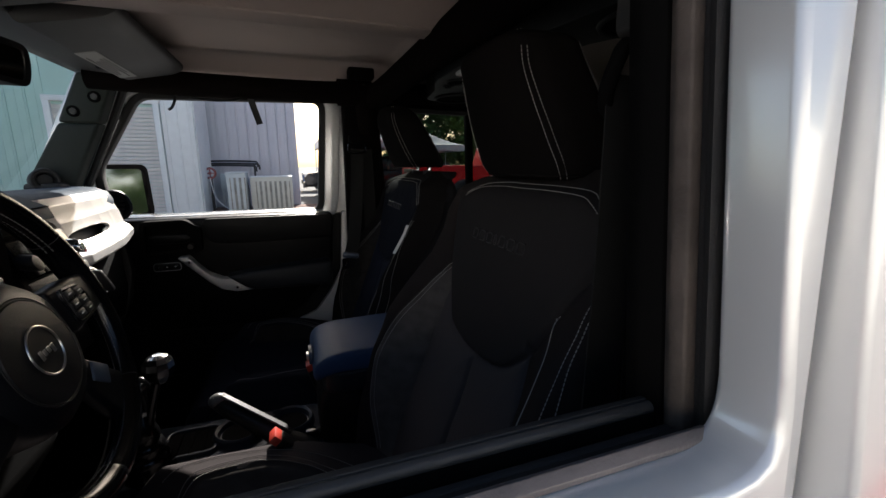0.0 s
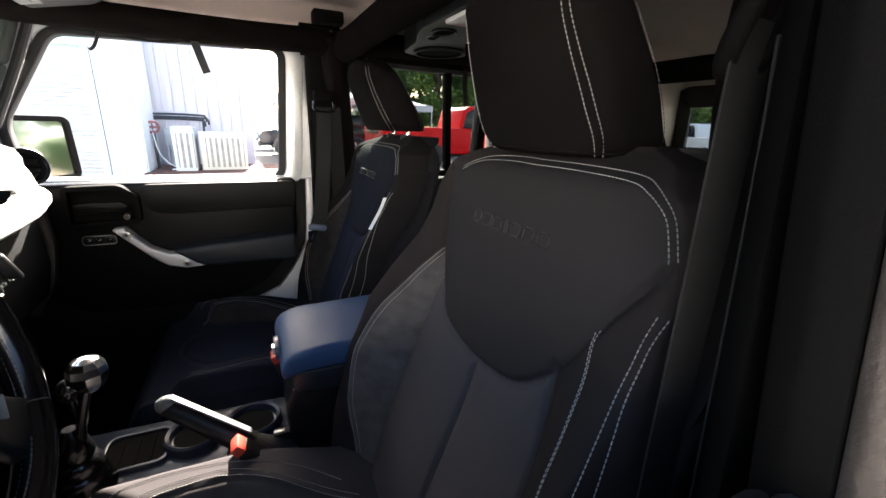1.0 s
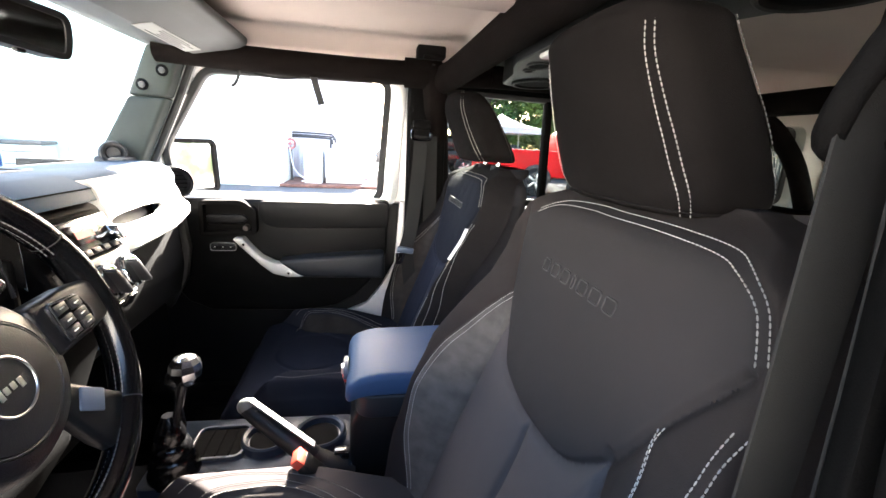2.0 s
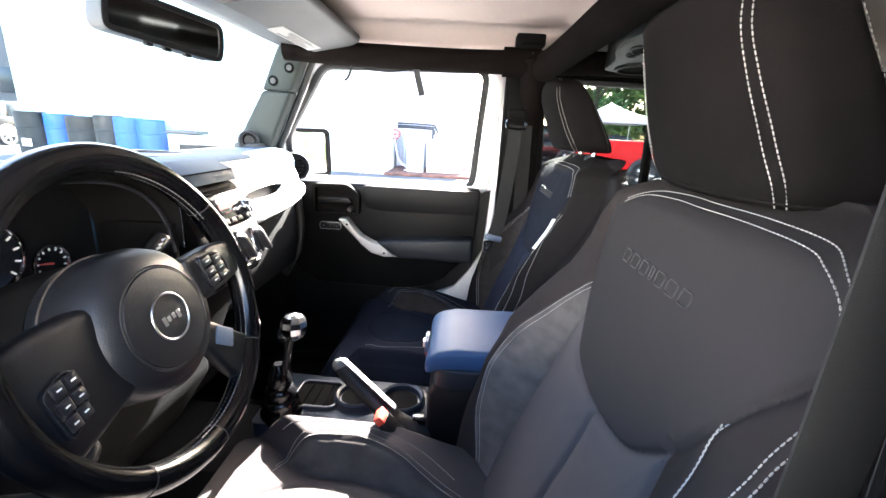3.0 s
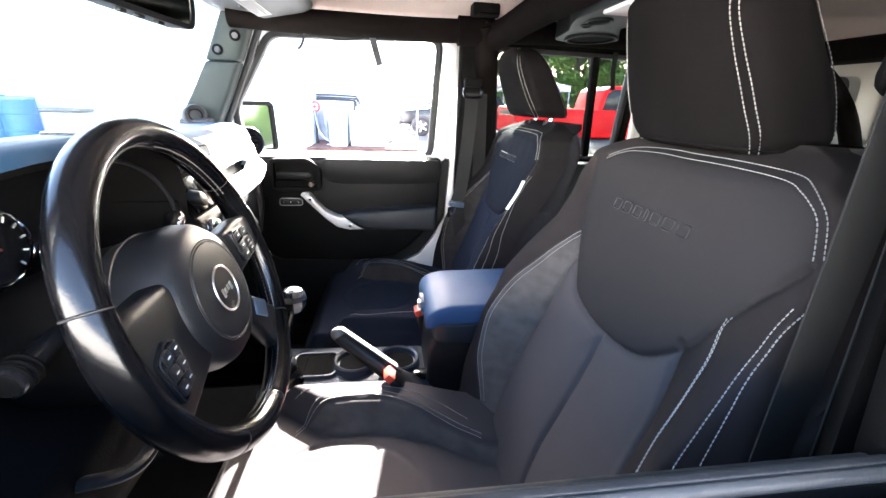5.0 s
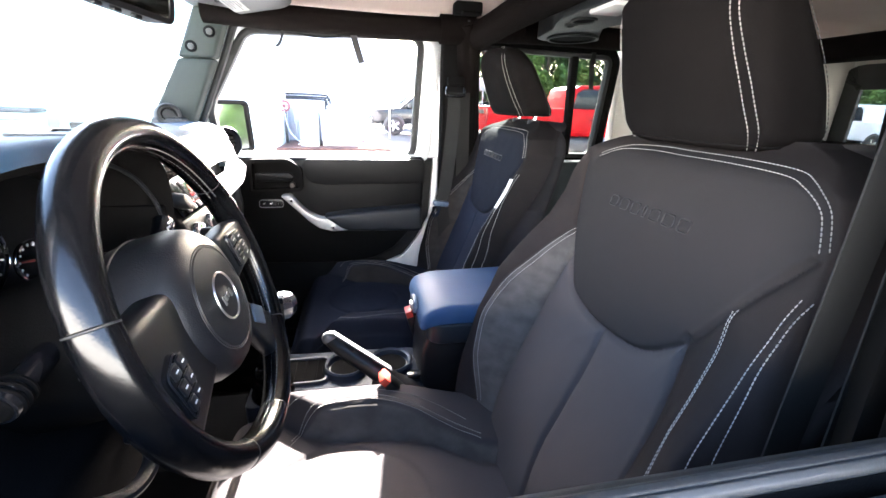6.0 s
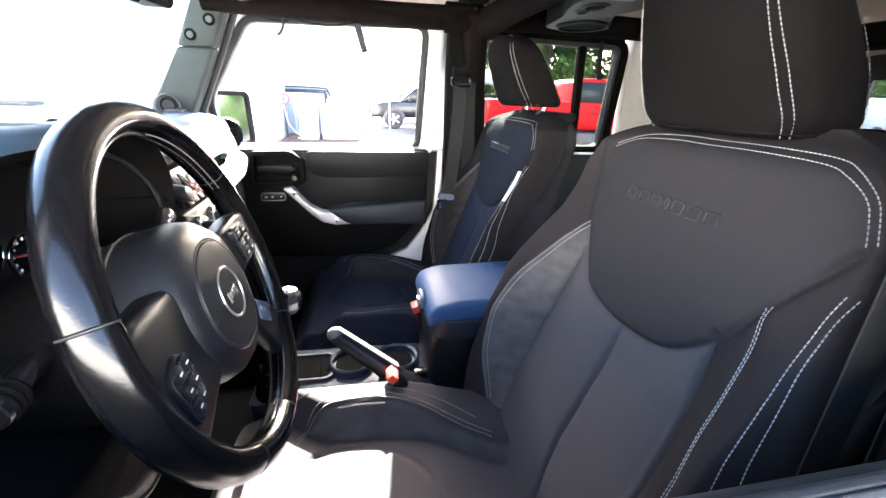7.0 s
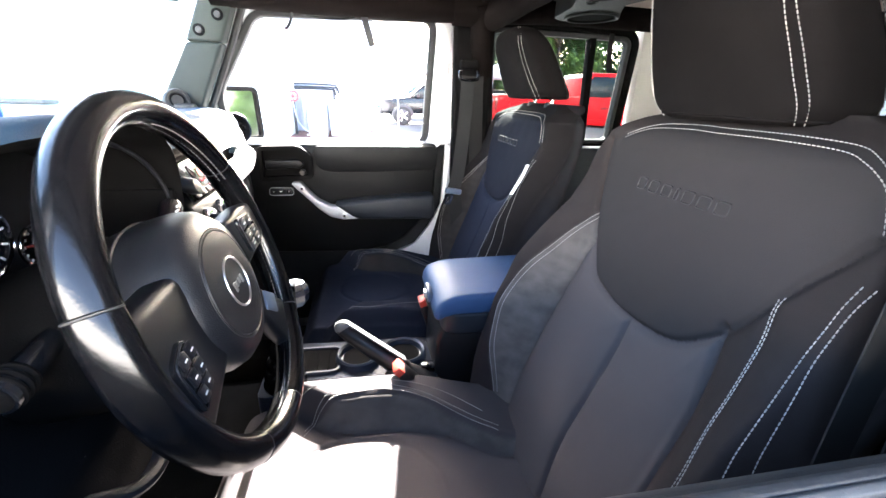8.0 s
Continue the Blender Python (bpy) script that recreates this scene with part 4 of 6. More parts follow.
for sgn in (1, -1):
    rb = thing("roll_bar", (0.1, sgn * 0.6, 1.64), "dark padded roll bar along the roof side", "roll bar", "roll bars", "structure")
    part("side_tube", tube(smooth_pts([(-0.36, sgn * 0.60, 1.70), (-0.12, sgn * 0.605, 1.692), (0.2, sgn * 0.61, 1.688), (0.42, sgn * 0.60, 1.69), (0.62, sgn * 0.59, 1.695)], 10), [0.038] * 41, 18, flat=0.95), M["padding"], rb, "", 60)
    if sgn > 0:
        part("hoop_tube", tube(smooth_pts([(0.46, 0.60, 1.672), (0.495, 0.52, 1.69), (0.515, 0.36, 1.705), (0.52, 0.0, 1.708), (0.515, -0.36, 1.705), (0.495, -0.52, 1.69), (0.46, -0.60, 1.672)], 8), 0.043, 16), M["padding"], rb, "dark brown padded hoop across the roof", 60)
    ux, uy = (0.03, 0.045) if sgn > 0 else (0.15, -0.06)
    part("upright", tube(smooth_pts([(0.40 + ux, sgn * 0.585, 1.71), (0.415 + ux, sgn * 0.61, 1.65), (0.44 + ux, sgn * (0.64 + uy), 1.5), (0.46 + ux, sgn * (0.66 + uy), 1.2), (0.47 + ux, sgn * (0.66 + uy), 0.7)], 8), 0.04, 16), M["padding"], rb, "", 60)
    part("sleeve", tube([(0.345, sgn * 0.605, 1.69), (0.46, sgn * 0.60, 1.69)], 0.045, 16), M["padding"], rb, "laced sleeve")
    part("rear_tube", tube(smooth_pts([(0.62, sgn * 0.59, 1.695), (1.1, sgn * 0.60, 1.69), (1.6, sgn * 0.60, 1.66), (1.9, sgn * 0.62, 1.5), (2.1, sgn * 0.64, 1.2)], 6), 0.036, 12), M["padding"], rb, "", 60)
cb = solo("cross_bar", join(bx((1.62, 0, 1.665), (0.09, 1.2, 0.075), 0.02)), M["padding"], "dark padded roll bar across the rear", "roll bar", "roll bars", "structure")
for sgn in (1, -1):
    lat = thing("roof_latch", (0.415, sgn * 0.53, 1.73), "black plastic roof panel latch", "latch", "roof latches")
    part("body", bx((0.415, sgn * 0.525, 1.738), (0.085, 0.05, 0.035), 0.006), M["dull"], lat)
    part("lever", bx((0.42, sgn * 0.50, 1.722), (0.06, 0.035, 0.012), 0.004, rot(12, 0, 0)), M["dull"], lat)
    part("strap", ribbon([(0.43, sgn * 0.56, 1.715), (0.433, sgn * 0.565, 1.70), (0.437, sgn * 0.57, 1.683)], 0.008, 0.002, (1, 0, 0)), M["web"], lat, "brown tie strap")

# overhead speaker pod
pod = thing("speaker_pod", (0.66, 0, 1.60), "dark grey overhead speaker pod with a pale lamp lens", "speaker")
HALF = [(0.555, 0.15), (0.568, 0.21), (0.60, 0.30), (0.625, 0.47), (0.66, 0.50), (0.79, 0.50), (0.82, 0.44), (0.76, 0.33), (0.715, 0.24), (0.73, 0.15)]
PLAN = HALF + [(x, -y) for x, y in HALF[::-1]]
part("body", prism(rounded(PLAN, 0.02), "z", 1.660, 1.745, 0.014, 4), M["pod"], pod, "", 50)


def oval(cx, cy, rx, ry, z, n=40):
    return [(cx + rx * math.cos(a), cy + ry * math.sin(a), z) for a in np.linspace(0, 2 * math.pi, n + 1)[:-1]]


for y in (-0.40, 0.40):
    dish = lathe(((1.0, 0.0), (0.985, -0.004), (0.93, -0.005), (0.88, 0.0), (0.6, 0.004), (0.0, 0.005)), 40)
    dish.transform(Matrix.Translation((0.71, y, 1.658)) @ Matrix.Diagonal((0.068, 0.078, 1, 1)))
    gr = part("grille", dish, M["dull"], pod, "black oval grille", 60)
    part("grille_ring", tube(oval(0.71, y, 0.069, 0.079, 1.656), 0.0045, 8, closed=True), M["pod"], gr, "raised grey rim")
for sgn in (-1, 1):
    for x, y, rx, ry in ((0.61, 0.15, 0.026, 0.034), (0.61, 0.215, 0.012, 0.017)):
        port = part("port", prism([q[:2] for q in oval(x, sgn * y, rx, ry, 0, 28)], "z", 1.6575, 1.662, 0), M["carpet"], pod, "dark oval recess")
        part("port_rim", tube(oval(x, sgn * y, rx, ry, 1.658, 28), 0.0032, 8, closed=True), M["pod"], port, "grey rim")
part("lamp_lens", bx((0.60, 0, 1.657), (0.07, 0.10, 0.012), 0.005), M["lens"], pod, "pale clear lamp lens")

# visors
for sgn in (1, -1):
    vz = thing("sun_visor", (-0.24, sgn * 0.38, 1.66), "grey padded sun visor folded up with a printed label", "sun visor", "sun visors")
    prof = rounded([(-0.268, 1.712), (-0.256, 1.684), (-0.13, 1.708), (-0.104, 1.722), (-0.104, 1.742), (-0.25, 1.728)], 0.014)
    vp = prism(prof, "y", sgn * 0.04, sgn * 0.552, 0.012, 4)
    part("panel", vp, M["visor"], vz, "", 45)
    tilt = rot(0, -math.degrees(math.atan2(0.024, 0.126)), 0)
    lb = part("label_sheet", bx((-0.232, sgn * 0.375, 1.6875), (0.04, 0.27, 0.0016), 0, tilt), M["paper"], vz, "pale printed warning label")
    for k in range(5):
        part("print_line", bx((-0.245 + 0.0065 * k, sgn * (0.375 + (0.02 if k % 2 else 0)), 1.6840 + 0.00124 * k), (0.0022, 0.19 - 0.04 * (k % 3), 0.001), 0, tilt), M["visor"], lb, "grey bar of print")
    part("arm", rod((-0.25, sgn * 0.54, 1.705), (-0.25, sgn * 0.59, 1.72), 0.008), M["plastic"], vz)
    part("clip", bx((-0.272, sgn * 0.47, 1.700), (0.03, 0.05, 0.014), 0.005), M["plastic"], vz)

# hanging strap and cord at the passenger window
solo("hanging_strap", ribbon([(0.064, 0.60, 1.672), (0.070, 0.598, 1.648), (0.078, 0.597, 1.618), (0.090, 0.596, 1.576)], 0.020, 0.003, (0.96, 0, 0.27)), M["rubber"], "black strap hanging from the roll bar padding", "strap")
solo("cord", tube(smooth_pts([(-0.142, 0.60, 1.662), (-0.146, 0.595, 1.64), (-0.155, 0.592, 1.62), (-0.165, 0.592, 1.612)], 5), 0.004, 8), M["rubber"], "short dark cord hanging by the window top", "cord")
solo("white_lace", tube(smooth_pts([(-0.10, 0.598, 1.652), (-0.06, 0.585, 1.645), (-0.02, 0.58, 1.643), (0.02, 0.588, 1.648), (0.04, 0.60, 1.656)], 6), 0.0035, 6), M["web"], "thin braided lace looped under the padding", "lace")

# windscreen
solo("windscreen", prism([(-0.64, 1.36), (-0.637, 1.36), (-0.354, 1.735), (-0.357, 1.735)], "y", -0.66, 0.66, 0), M["clear"], "clear windscreen glass", "windscreen", kind="structure").visible_shadow = False
solo("cowl", prism([(-0.80, 1.30), (-0.62, 1.335), (-0.60, 1.365), (-0.64, 1.372), (-0.82, 1.33)], "y", -0.72, 0.72, 0.004), M["rubber"], "black cowl below the windscreen", "cowl", kind="structure")
bon = thing("bonnet", (-1.5, 0, 0.8), "silver painted bonnet ahead of the windscreen", "bonnet", kind="structure")
part("panel", prism([(-0.84, 1.0), (-0.84, 1.285), (-1.0, 1.283), (-1.6, 1.262), (-2.15, 1.225), (-2.25, 1.19), (-2.28, 1.0)], "y", -0.56, 0.56, 0.03, 3), M["paint"], bon, "", 50)
for sgn in (1, -1):
    part("wing", prism(rounded([(-0.84, 0.95), (-0.84, 1.13), (-1.2, 1.14), (-2.2, 1.10), (-2.3, 1.02), (-2.3, 0.95)], 0.03), "y", sgn * 0.565, sgn * 0.86, 0.02, 3), M["paint"], bon, "silver flat wing", 50)

part("grille", prism([(-0.50, 0.78), (0.50, 0.78), (0.52, 1.16), (-0.52, 1.16)], "x", -2.325, -2.281, 0.012), M["paint"], bon, "silver slotted grille")
for k in range(7):
    part("grille_slot", bx((-2.329, -0.27 + 0.09 * k, 0.98), (0.012, 0.045, 0.26), 0.005), M["carpet"], bon)
for sgn in (1, -1):
    part("head_lamp", rod((-2.30, sgn * 0.40, 1.0), (-2.345, sgn * 0.40, 1.0), 0.085, 0.08, 28, 0.004), M["chrome"], bon, "round head lamp")
chassis = thing("chassis", (0, 0, 0), "black chassis with four tyred wheels under the car", "chassis", kind="structure")
part("frame", join(bx((-0.05, 0.45, 0.46), (4.5, 0.12, 0.14), 0.01), bx((-0.05, -0.45, 0.46), (4.5, 0.12, 0.14), 0.01)), M["dull"], chassis, "black steel frame rails")
part("engine_bay", bx((-1.55, 0, 0.78), (1.4, 0.95, 0.5), 0.02), M["dull"], chassis)
part("front_bumper", bx((-2.42, 0, 0.62), (0.18, 1.5, 0.16), 0.03), M["plastic"], chassis)
part("rear_bumper", bx((2.34, 0, 0.60), (0.16, 1.4, 0.16), 0.03), M["plastic"], chassis)
for x in (-1.56, 1.39):
    for sgn in (1, -1):
        tyre = lathe(((0.0, -0.12), (0.23, -0.12), (0.36, -0.125), (0.40, -0.09), (0.405, 0.0), (0.40, 0.09), (0.36, 0.125), (0.24, 0.12), (0.22, 0.06), (0.0, 0.06)), 36)
        tyre.transform(Matrix.Translation((x, sgn * 0.74, 0.40)) @ rot(-90 * sgn, 0, 0))
        w = part("wheel", tyre, M["rubber"], chassis, "black tyre")
        hubm = lathe(((0.0, 0.05), (0.225, 0.062), (0.235, 0.10), (0.21, 0.085), (0.07, 0.07), (0.06, 0.09), (0.0, 0.095)), 28)
        hubm.transform(Matrix.Translation((x, sgn * 0.74, 0.40)) @ rot(-90 * sgn, 0, 0))
        part("rim", hubm, M["steel"], w, "alloy rim")

ap2 = thing("pillar_3", (-0.45, -0.62, 1.37), "grey-green plastic windscreen pillar", "pillar", kind="structure")
part("cover", prism([(-0.555, 1.385), (-0.443, 1.365), (-0.30, 1.690), (-0.385, 1.712)], "y", -0.66, -0.60, 0.010, 3), M["trim_grey"], ap2)
part("pillar_steel", prism([(-0.60, 1.33), (-0.455, 1.33), (-0.28, 1.70), (-0.41, 1.73)], "y", -0.72, -0.665, 0.008), M["paint"], ap2, "silver painted pillar")

def lean(bm):
    """Tips what stands above the sill inwards."""
    for v in bm.verts:
        v.co.y += max(v.co.z - 1.28, 0) * 0.10
    return bm


# driver door, window down
dd = thing("door_2", (-0.02, -0.74, 0.8), "closed silver front door with its window wound down", "car door", kind="structure")
X0, X1 = -0.45, 0.392
strip([(-0.738, 1.12), (-0.668, 1.12), (-0.704, 1.215), (-0.719, 1.254), (-0.727, 1.266), (-0.735, 1.271)], X0, 0.41, M["trim_dark"], "inner_sill", dd, "black plastic inner sill", 0.004)
strip([(-0.7485, 1.22), (-0.7355, 1.22), (-0.7355, 1.268), (-0.7385, 1.276), (-0.743, 1.2805), (-0.7475, 1.281), (-0.7485, 1.280)], X0, X1, M["rubber"], "inner_wiper", dd, "black rubber window wiper", 0.001)
strip([(-0.7552, 1.22), (-0.7488, 1.22), (-0.7488, 1.2742), (-0.7552, 1.2742)], X0, X1, M["dull"], "wiper_foot", dd, "black rubber wiper foot", 0.0)
strip([(-0.7552, 1.2746), (-0.7488, 1.2746), (-0.7488, 1.2802), (-0.7505, 1.2812), (-0.7538, 1.2795), (-0.7552, 1.277)], X0, X1, M["sill_trim"], "wiper_strip", dd, "satin grey edge strip", 0.0008)
strip([(-0.7615, 1.22), (-0.7555, 1.22), (-0.7555, 1.245), (-0.7615, 1.245)], X0, X1, M["carpet"], "glass_slot", dd, "dark window slot", 0.0)
strip([(-0.771, 1.22), (-0.7625, 1.22), (-0.7625, 1.268), (-0.765, 1.273), (-0.771, 1.273)], X0, X1, M["rubber"], "sill_strip", dd, "black rubber sill strip", 0.0015)
strip([(-0.7872, 1.22), (-0.7712, 1.22), (-0.7712, 1.274), (-0.7872, 1.277)], X0, X1, M["rubber"], "outer_wiper", dd, "black rubber window wiper")
strip([(-0.7879, 1.27), (-0.7875, 1.286), (-0.791, 1.2875), (-0.7965, 1.2840), (-0.797, 1.281), (-0.7885, 1.2808)], X0, X1, M["wiper"], "outer_lip", dd, "grey-brown rubber lip", 0.001)
part("outer_skin", lean(prism([(X0, 0.6), (0.466, 0.6), (0.466, 1.70), (0.402, 1.70), (0.402, 1.33), (0.4015, 1.312), (0.399, 1.299), (0.393, 1.289), (0.382, 1.283), (0.365, 1.2805), (X0, 1.2795)], "y", -0.828, -0.7885, 0.011, 4)), M["paint"], dd, "silver painted outer panel", 50)
strip([(-0.70, 0.7), (-0.64, 0.7), (-0.645, 1.08), (-0.70, 1.11)], X0, 0.36, M["vinyl"], "inner_trim", dd, "black inner door trim", 0.01)
part("glass_channel", lean(prism([(0.398, -0.788), (0.404, -0.780), (0.404, -0.7755), (0.46, -0.7755), (0.46, -0.788)], "z", 1.25, 1.69, 0.002)), M["rubber"], dd, "black glass channel")
part("channel_lip", lean(prism([(0.397, -0.775), (0.394, -0.766), (0.398, -0.7585), (0.46, -0.7585), (0.46, -0.775)], "z", 1.25, 1.69, 0.002)), M["rubber_dusty"], dd, "dusty brown channel felt")
part("channel_lip", lean(prism([(0.396, -0.758), (0.393, -0.740), (0.399, -0.7225), (0.46, -0.7225), (0.46, -0.758)], "z", 1.25, 1.69, 0.003)), M["dull"], dd, "black rubber lip")
part("post_cover", lean(prism([(0.412, -0.722), (0.446, -0.690), (0.66, -0.680), (0.66, -0.722)], "z", 0.9, 1.70, 0.006)), M["dull"], dd, "dull black plastic post cover")
part("top_frame", prism([(-0.79, 1.67), (-0.72, 1.67), (-0.72, 1.72), (-0.79, 1.72)], "x", -0.30, 0.468, 0.006), M["rubber"], dd, "black top frame")
part("front_frame", tube([(-0.44, -0.755, 1.27), (-0.40, -0.755, 1.44), (-0.28, -0.755, 1.69)], 0.025, 10), M["rubber"], dd, "black front frame")
part("door_seal", lean(prism([(0.4668, -0.820), (0.4732, -0.820), (0.4732, -0.79), (0.4668, -0.79)], "z", 0.62, 1.70, 0.0)), M["rubber"], dd, "black rubber seal in the door gap")
rdl = thing("door_4", (0.8, -0.78, 0.8), "closed silver rear door", "car door", kind="structure")
strip([(-0.832, 0.60), (-0.79, 0.60), (-0.745, 1.26), (-0.79, 1.278), (-0.815, 1.268), (-0.832, 1.22)], 0.475, 1.12, M["paint"], "outer_skin", rdl, "silver painted outer panel", 0.004)
part("frame_post", lean(prism(rounded([(0.474, -0.83), (0.474, -0.745), (0.64, -0.745), (0.64, -0.83)], 0.006), "z", 1.22, 1.72, 0.0)), M["paint"], rdl, "silver painted window post")
part("rear_post", prism([(1.06, -0.80), (1.06, -0.745), (1.13, -0.745), (1.13, -0.80)], "z", 1.27, 1.72, 0.006), M["paint"], rdl, "silver painted window post")
part("top_frame", bx((0.8, -0.77, 1.70), (0.66, 0.05, 0.06), 0.01), M["rubber"], rdl)
part("trim_panel", bx((0.8, -0.70, 1.0), (0.62, 0.07, 0.50), 0.012), M["vinyl"], rdl)
part("pane", bx((0.8, -0.775, 1.48), (0.56, 0.004, 0.40), 0), M["tint"], rdl)


# ---- dashboard ----
dash = thing("dashboard", (-0.45, 0, 0.95), "black vinyl dashboard with silver trim, round vents and centre stack", "dashboard")


def dash_edge(y):
    """Where the rear lip of the top pad lies."""
    return lerp(y, (-0.72, -0.2, 0.0, 0.25, 0.45, 0.58, 0.72), (-0.27, -0.235, -0.225, -0.235, -0.265, -0.315, -0.40))


bm = bmesh.new()
rows = []
n = 60
for i in range(n + 1):
    y = -0.70 + 1.38 * i / n
    e = dash_edge(y) - 0.17 * smoothstep(-0.645, -0.625, y) * smoothstep(-0.215, -0.235, y)
    endz = 0.03 * smoothstep(0.56, 0.68, abs(y))
    sec = [(-0.66, 1.352), (-0.60, 1.372), (-0.50, 1.382), (e - 0.09, 1.388), (e - 0.04, 1.383), (e - 0.012, 1.370), (e - 0.002, 1.350), (e - 0.004, 1.325), (e - 0.03, 1.30), (e - 0.06, 1.26), (e - 0.09, 1.20), (e - 0.09, 1.10), (e - 0.10, 1.02), (e - 0.18, 0.96), (e - 0.35, 0.94)]
    rows.append([bm.verts.new((x, y, z - endz * (1 if z > 1.25 else 0))) for x, z in sec])
for a, b in zip(rows, rows[1:]):
    for j in range(len(a) - 1):
        bm.faces.new((a[j], a[j + 1], b[j + 1], b[j]))
bm.faces.new(rows[0])
bm.faces.new(rows[-1][::-1])
part("top_pad", bm, M["dash_vinyl"], dash, "black grained vinyl pad tinted with sky blue", 50)
part("top_tray", wallpoly(rounded([(-0.56, 0.02), (-0.42, 0.02), (-0.42, 0.17), (-0.56, 0.17)], 0.02), rounded([(-0.55, 0.03), (-0.43, 0.03), (-0.43, 0.16), (-0.55, 0.16)], 0.02), "z", 1.372, 1.389, 0.003), M["plastic"], dash, "shallow black tray rim")
# instrument hood
HY = -0.43
hood = bmesh.new()
rws = []
for i in range(25):
    a = math.pi * i / 24
    yy, zz = HY - 0.225 * math.copysign(abs(math.cos(a)) ** 0.6, math.cos(a)), 1.27 + 0.150 * math.sin(a) ** 0.62
    xf = -0.205 + 0.015 * math.sin(a)
    rws.append([hood.verts.new((-0.52, yy, min(zz, 1.375))), hood.verts.new((-0.34, yy, min(zz, 1.405))), hood.verts.new((xf - 0.05, yy, zz - 0.003)), hood.verts.new((xf - 0.012, yy, zz)), hood.verts.new((xf - 0.002, HY + (yy - HY) * 0.985, zz - 0.006)), hood.verts.new((xf, HY + (yy - HY) * 0.97, 1.27 + (zz - 1.27) * 0.9)), hood.verts.new((xf - 0.012, HY + (yy - HY) * 0.95, 1.27 + (zz - 1.27) * 0.84)), hood.verts.new((-0.337, HY + (yy - HY) * 0.9, 1.27 + (zz - 1.27) * 0.74))])
for a, b in zip(rws, rws[1:]):
    for j in range(5):
        hood.faces.new((a[j], a[j + 1], b[j + 1], b[j]))
# inside split off in dull black as shade; only the outside carries sky blue
lining = bmesh.new()
lrows = [[lining.verts.new(v.co) for v in r[5:]] for r in rws]
for a, b in zip(lrows, lrows[1:]):
    for j in range(2):
        lining.faces.new((a[j], a[j + 1], b[j + 1], b[j]))
bmesh.ops.delete(hood, geom=[v for v in hood.verts if not v.link_faces], context="VERTS")
part("instrument_hood", hood, M["dash_vinyl"], dash, "black gauge hood tinted with sky blue", 50)
# added box, hides the blue pad where the opening falls into shade
part("cluster_cheek", bx((-0.275, HY + 0.208, 1.215), (0.13, 0.012, 0.19), 0.004), M["dull"], dash, "added black cheek hiding the blue pad beside the gauges")
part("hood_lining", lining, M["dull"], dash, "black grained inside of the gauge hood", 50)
part("hood_trim", tube([(-0.212 - 0.03 * math.sin(a), HY - 0.205 * math.copysign(abs(math.cos(a)) ** 0.6, math.cos(a)), 1.262 + 0.128 * math.sin(a) ** 0.62) for a in np.linspace(math.pi * 0.55, math.pi, 20)], 0.003, 8), M["plastic_soft"], dash, "thin satin edge")
part("cluster_face", prism([(HY - 0.2, 1.15), (HY + 0.2, 1.15), (HY + 0.2, 1.35), (HY + 0.12, 1.385), (HY - 0.12, 1.385), (HY - 0.2, 1.35)], "x", -0.350, -0.338, 0.003), M["plastic"], dash, "black gauge panel")
part("lower_panel", prism([(-0.28, 1.16), (-0.20, 1.13), (-0.19, 1.04), (-0.26, 0.93), (-0.40, 0.90), (-0.40, 1.16)], "y", -0.70, -0.20, 0.012, 3), M["jet"], dash, "black knee panel")
for y, z, r in ((-0.385, 1.290, 0.043), (-0.473, 1.290, 0.043), (-0.309, 1.262, 0.025), (-0.549, 1.262, 0.025)):
    gx = -0.335
    gz = part("gauge", rod((gx - 0.01, y, z), (gx, y, z), r, r * 0.97, 36), M["gloss"], dash, "round black gauge")
    part("gauge_ring", tube([(gx + 0.002, y + r * math.cos(a), z + r * math.sin(a)) for a in np.linspace(0, 2 * math.pi, 40)[:-1]], 0.0022, 8, closed=True), M["chrome"], gz, "bright ring")
    for k in range(11):
        a = radians(225 - 27 * k)
        part("tick", bx((gx + 0.001, y + r * 0.82 * math.cos(a), z + r * 0.82 * math.sin(a)), (0.001, 0.0022, r * 0.16), 0, rot(math.degrees(a) - 90, 0, 0)), M["white"], gz, "white tick")
    a = radians(170)
    part("needle", rod((gx + 0.003, y, z), (gx + 0.003, y - r * 0.75 * math.cos(0.1), z + 0.004), 0.0016, 0.0007, 8), M["red"], gz, "red needle")
# centre stack
stack = part("fascia_tower", prism([(-0.232, 1.345), (-0.212, 1.335), (-0.205, 1.255), (-0.212, 1.19), (-0.25, 1.13), (-0.30, 1.05), (-0.335, 0.96), (-0.335, 0.86), (-0.40, 0.86), (-0.40, 1.345)], "y", -0.15, 0.066, 0.01, 3), M["jet"], dash, "black centre fascia")
part("switch_shelf", prism([(-0.262, 1.390), (-0.216, 1.368), (-0.208, 1.345), (-0.25, 1.345)], "y", -0.157, 0.06, 0.003), M["dash_vinyl"], dash, "smooth sloped blank panel")
part("panel_joint", bx((-0.2155, -0.048, 1.3675), (0.0025, 0.21, 0.002), 0), M["carpet"], stack, "thin dark joint")
part("disc_slot", bx((-0.209, -0.04, 1.332), (0.004, 0.14, 0.0035), 0.001), M["carpet"], stack, "narrow dark slot")
rad = part("radio_face", bx((-0.206, -0.038, 1.295), (0.012, 0.175, 0.062), 0.004), M["gloss"], stack, "glossy black radio")
part("display", bx((-0.1995, -0.04, 1.302), (0.003, 0.09, 0.032), 0.001), M["screen"], stack, "dark display")
part("display_glow", bx((-0.1975, -0.03, 1.302), (0.001, 0.045, 0.012), 0), M["red"], stack, "dim red read-out")
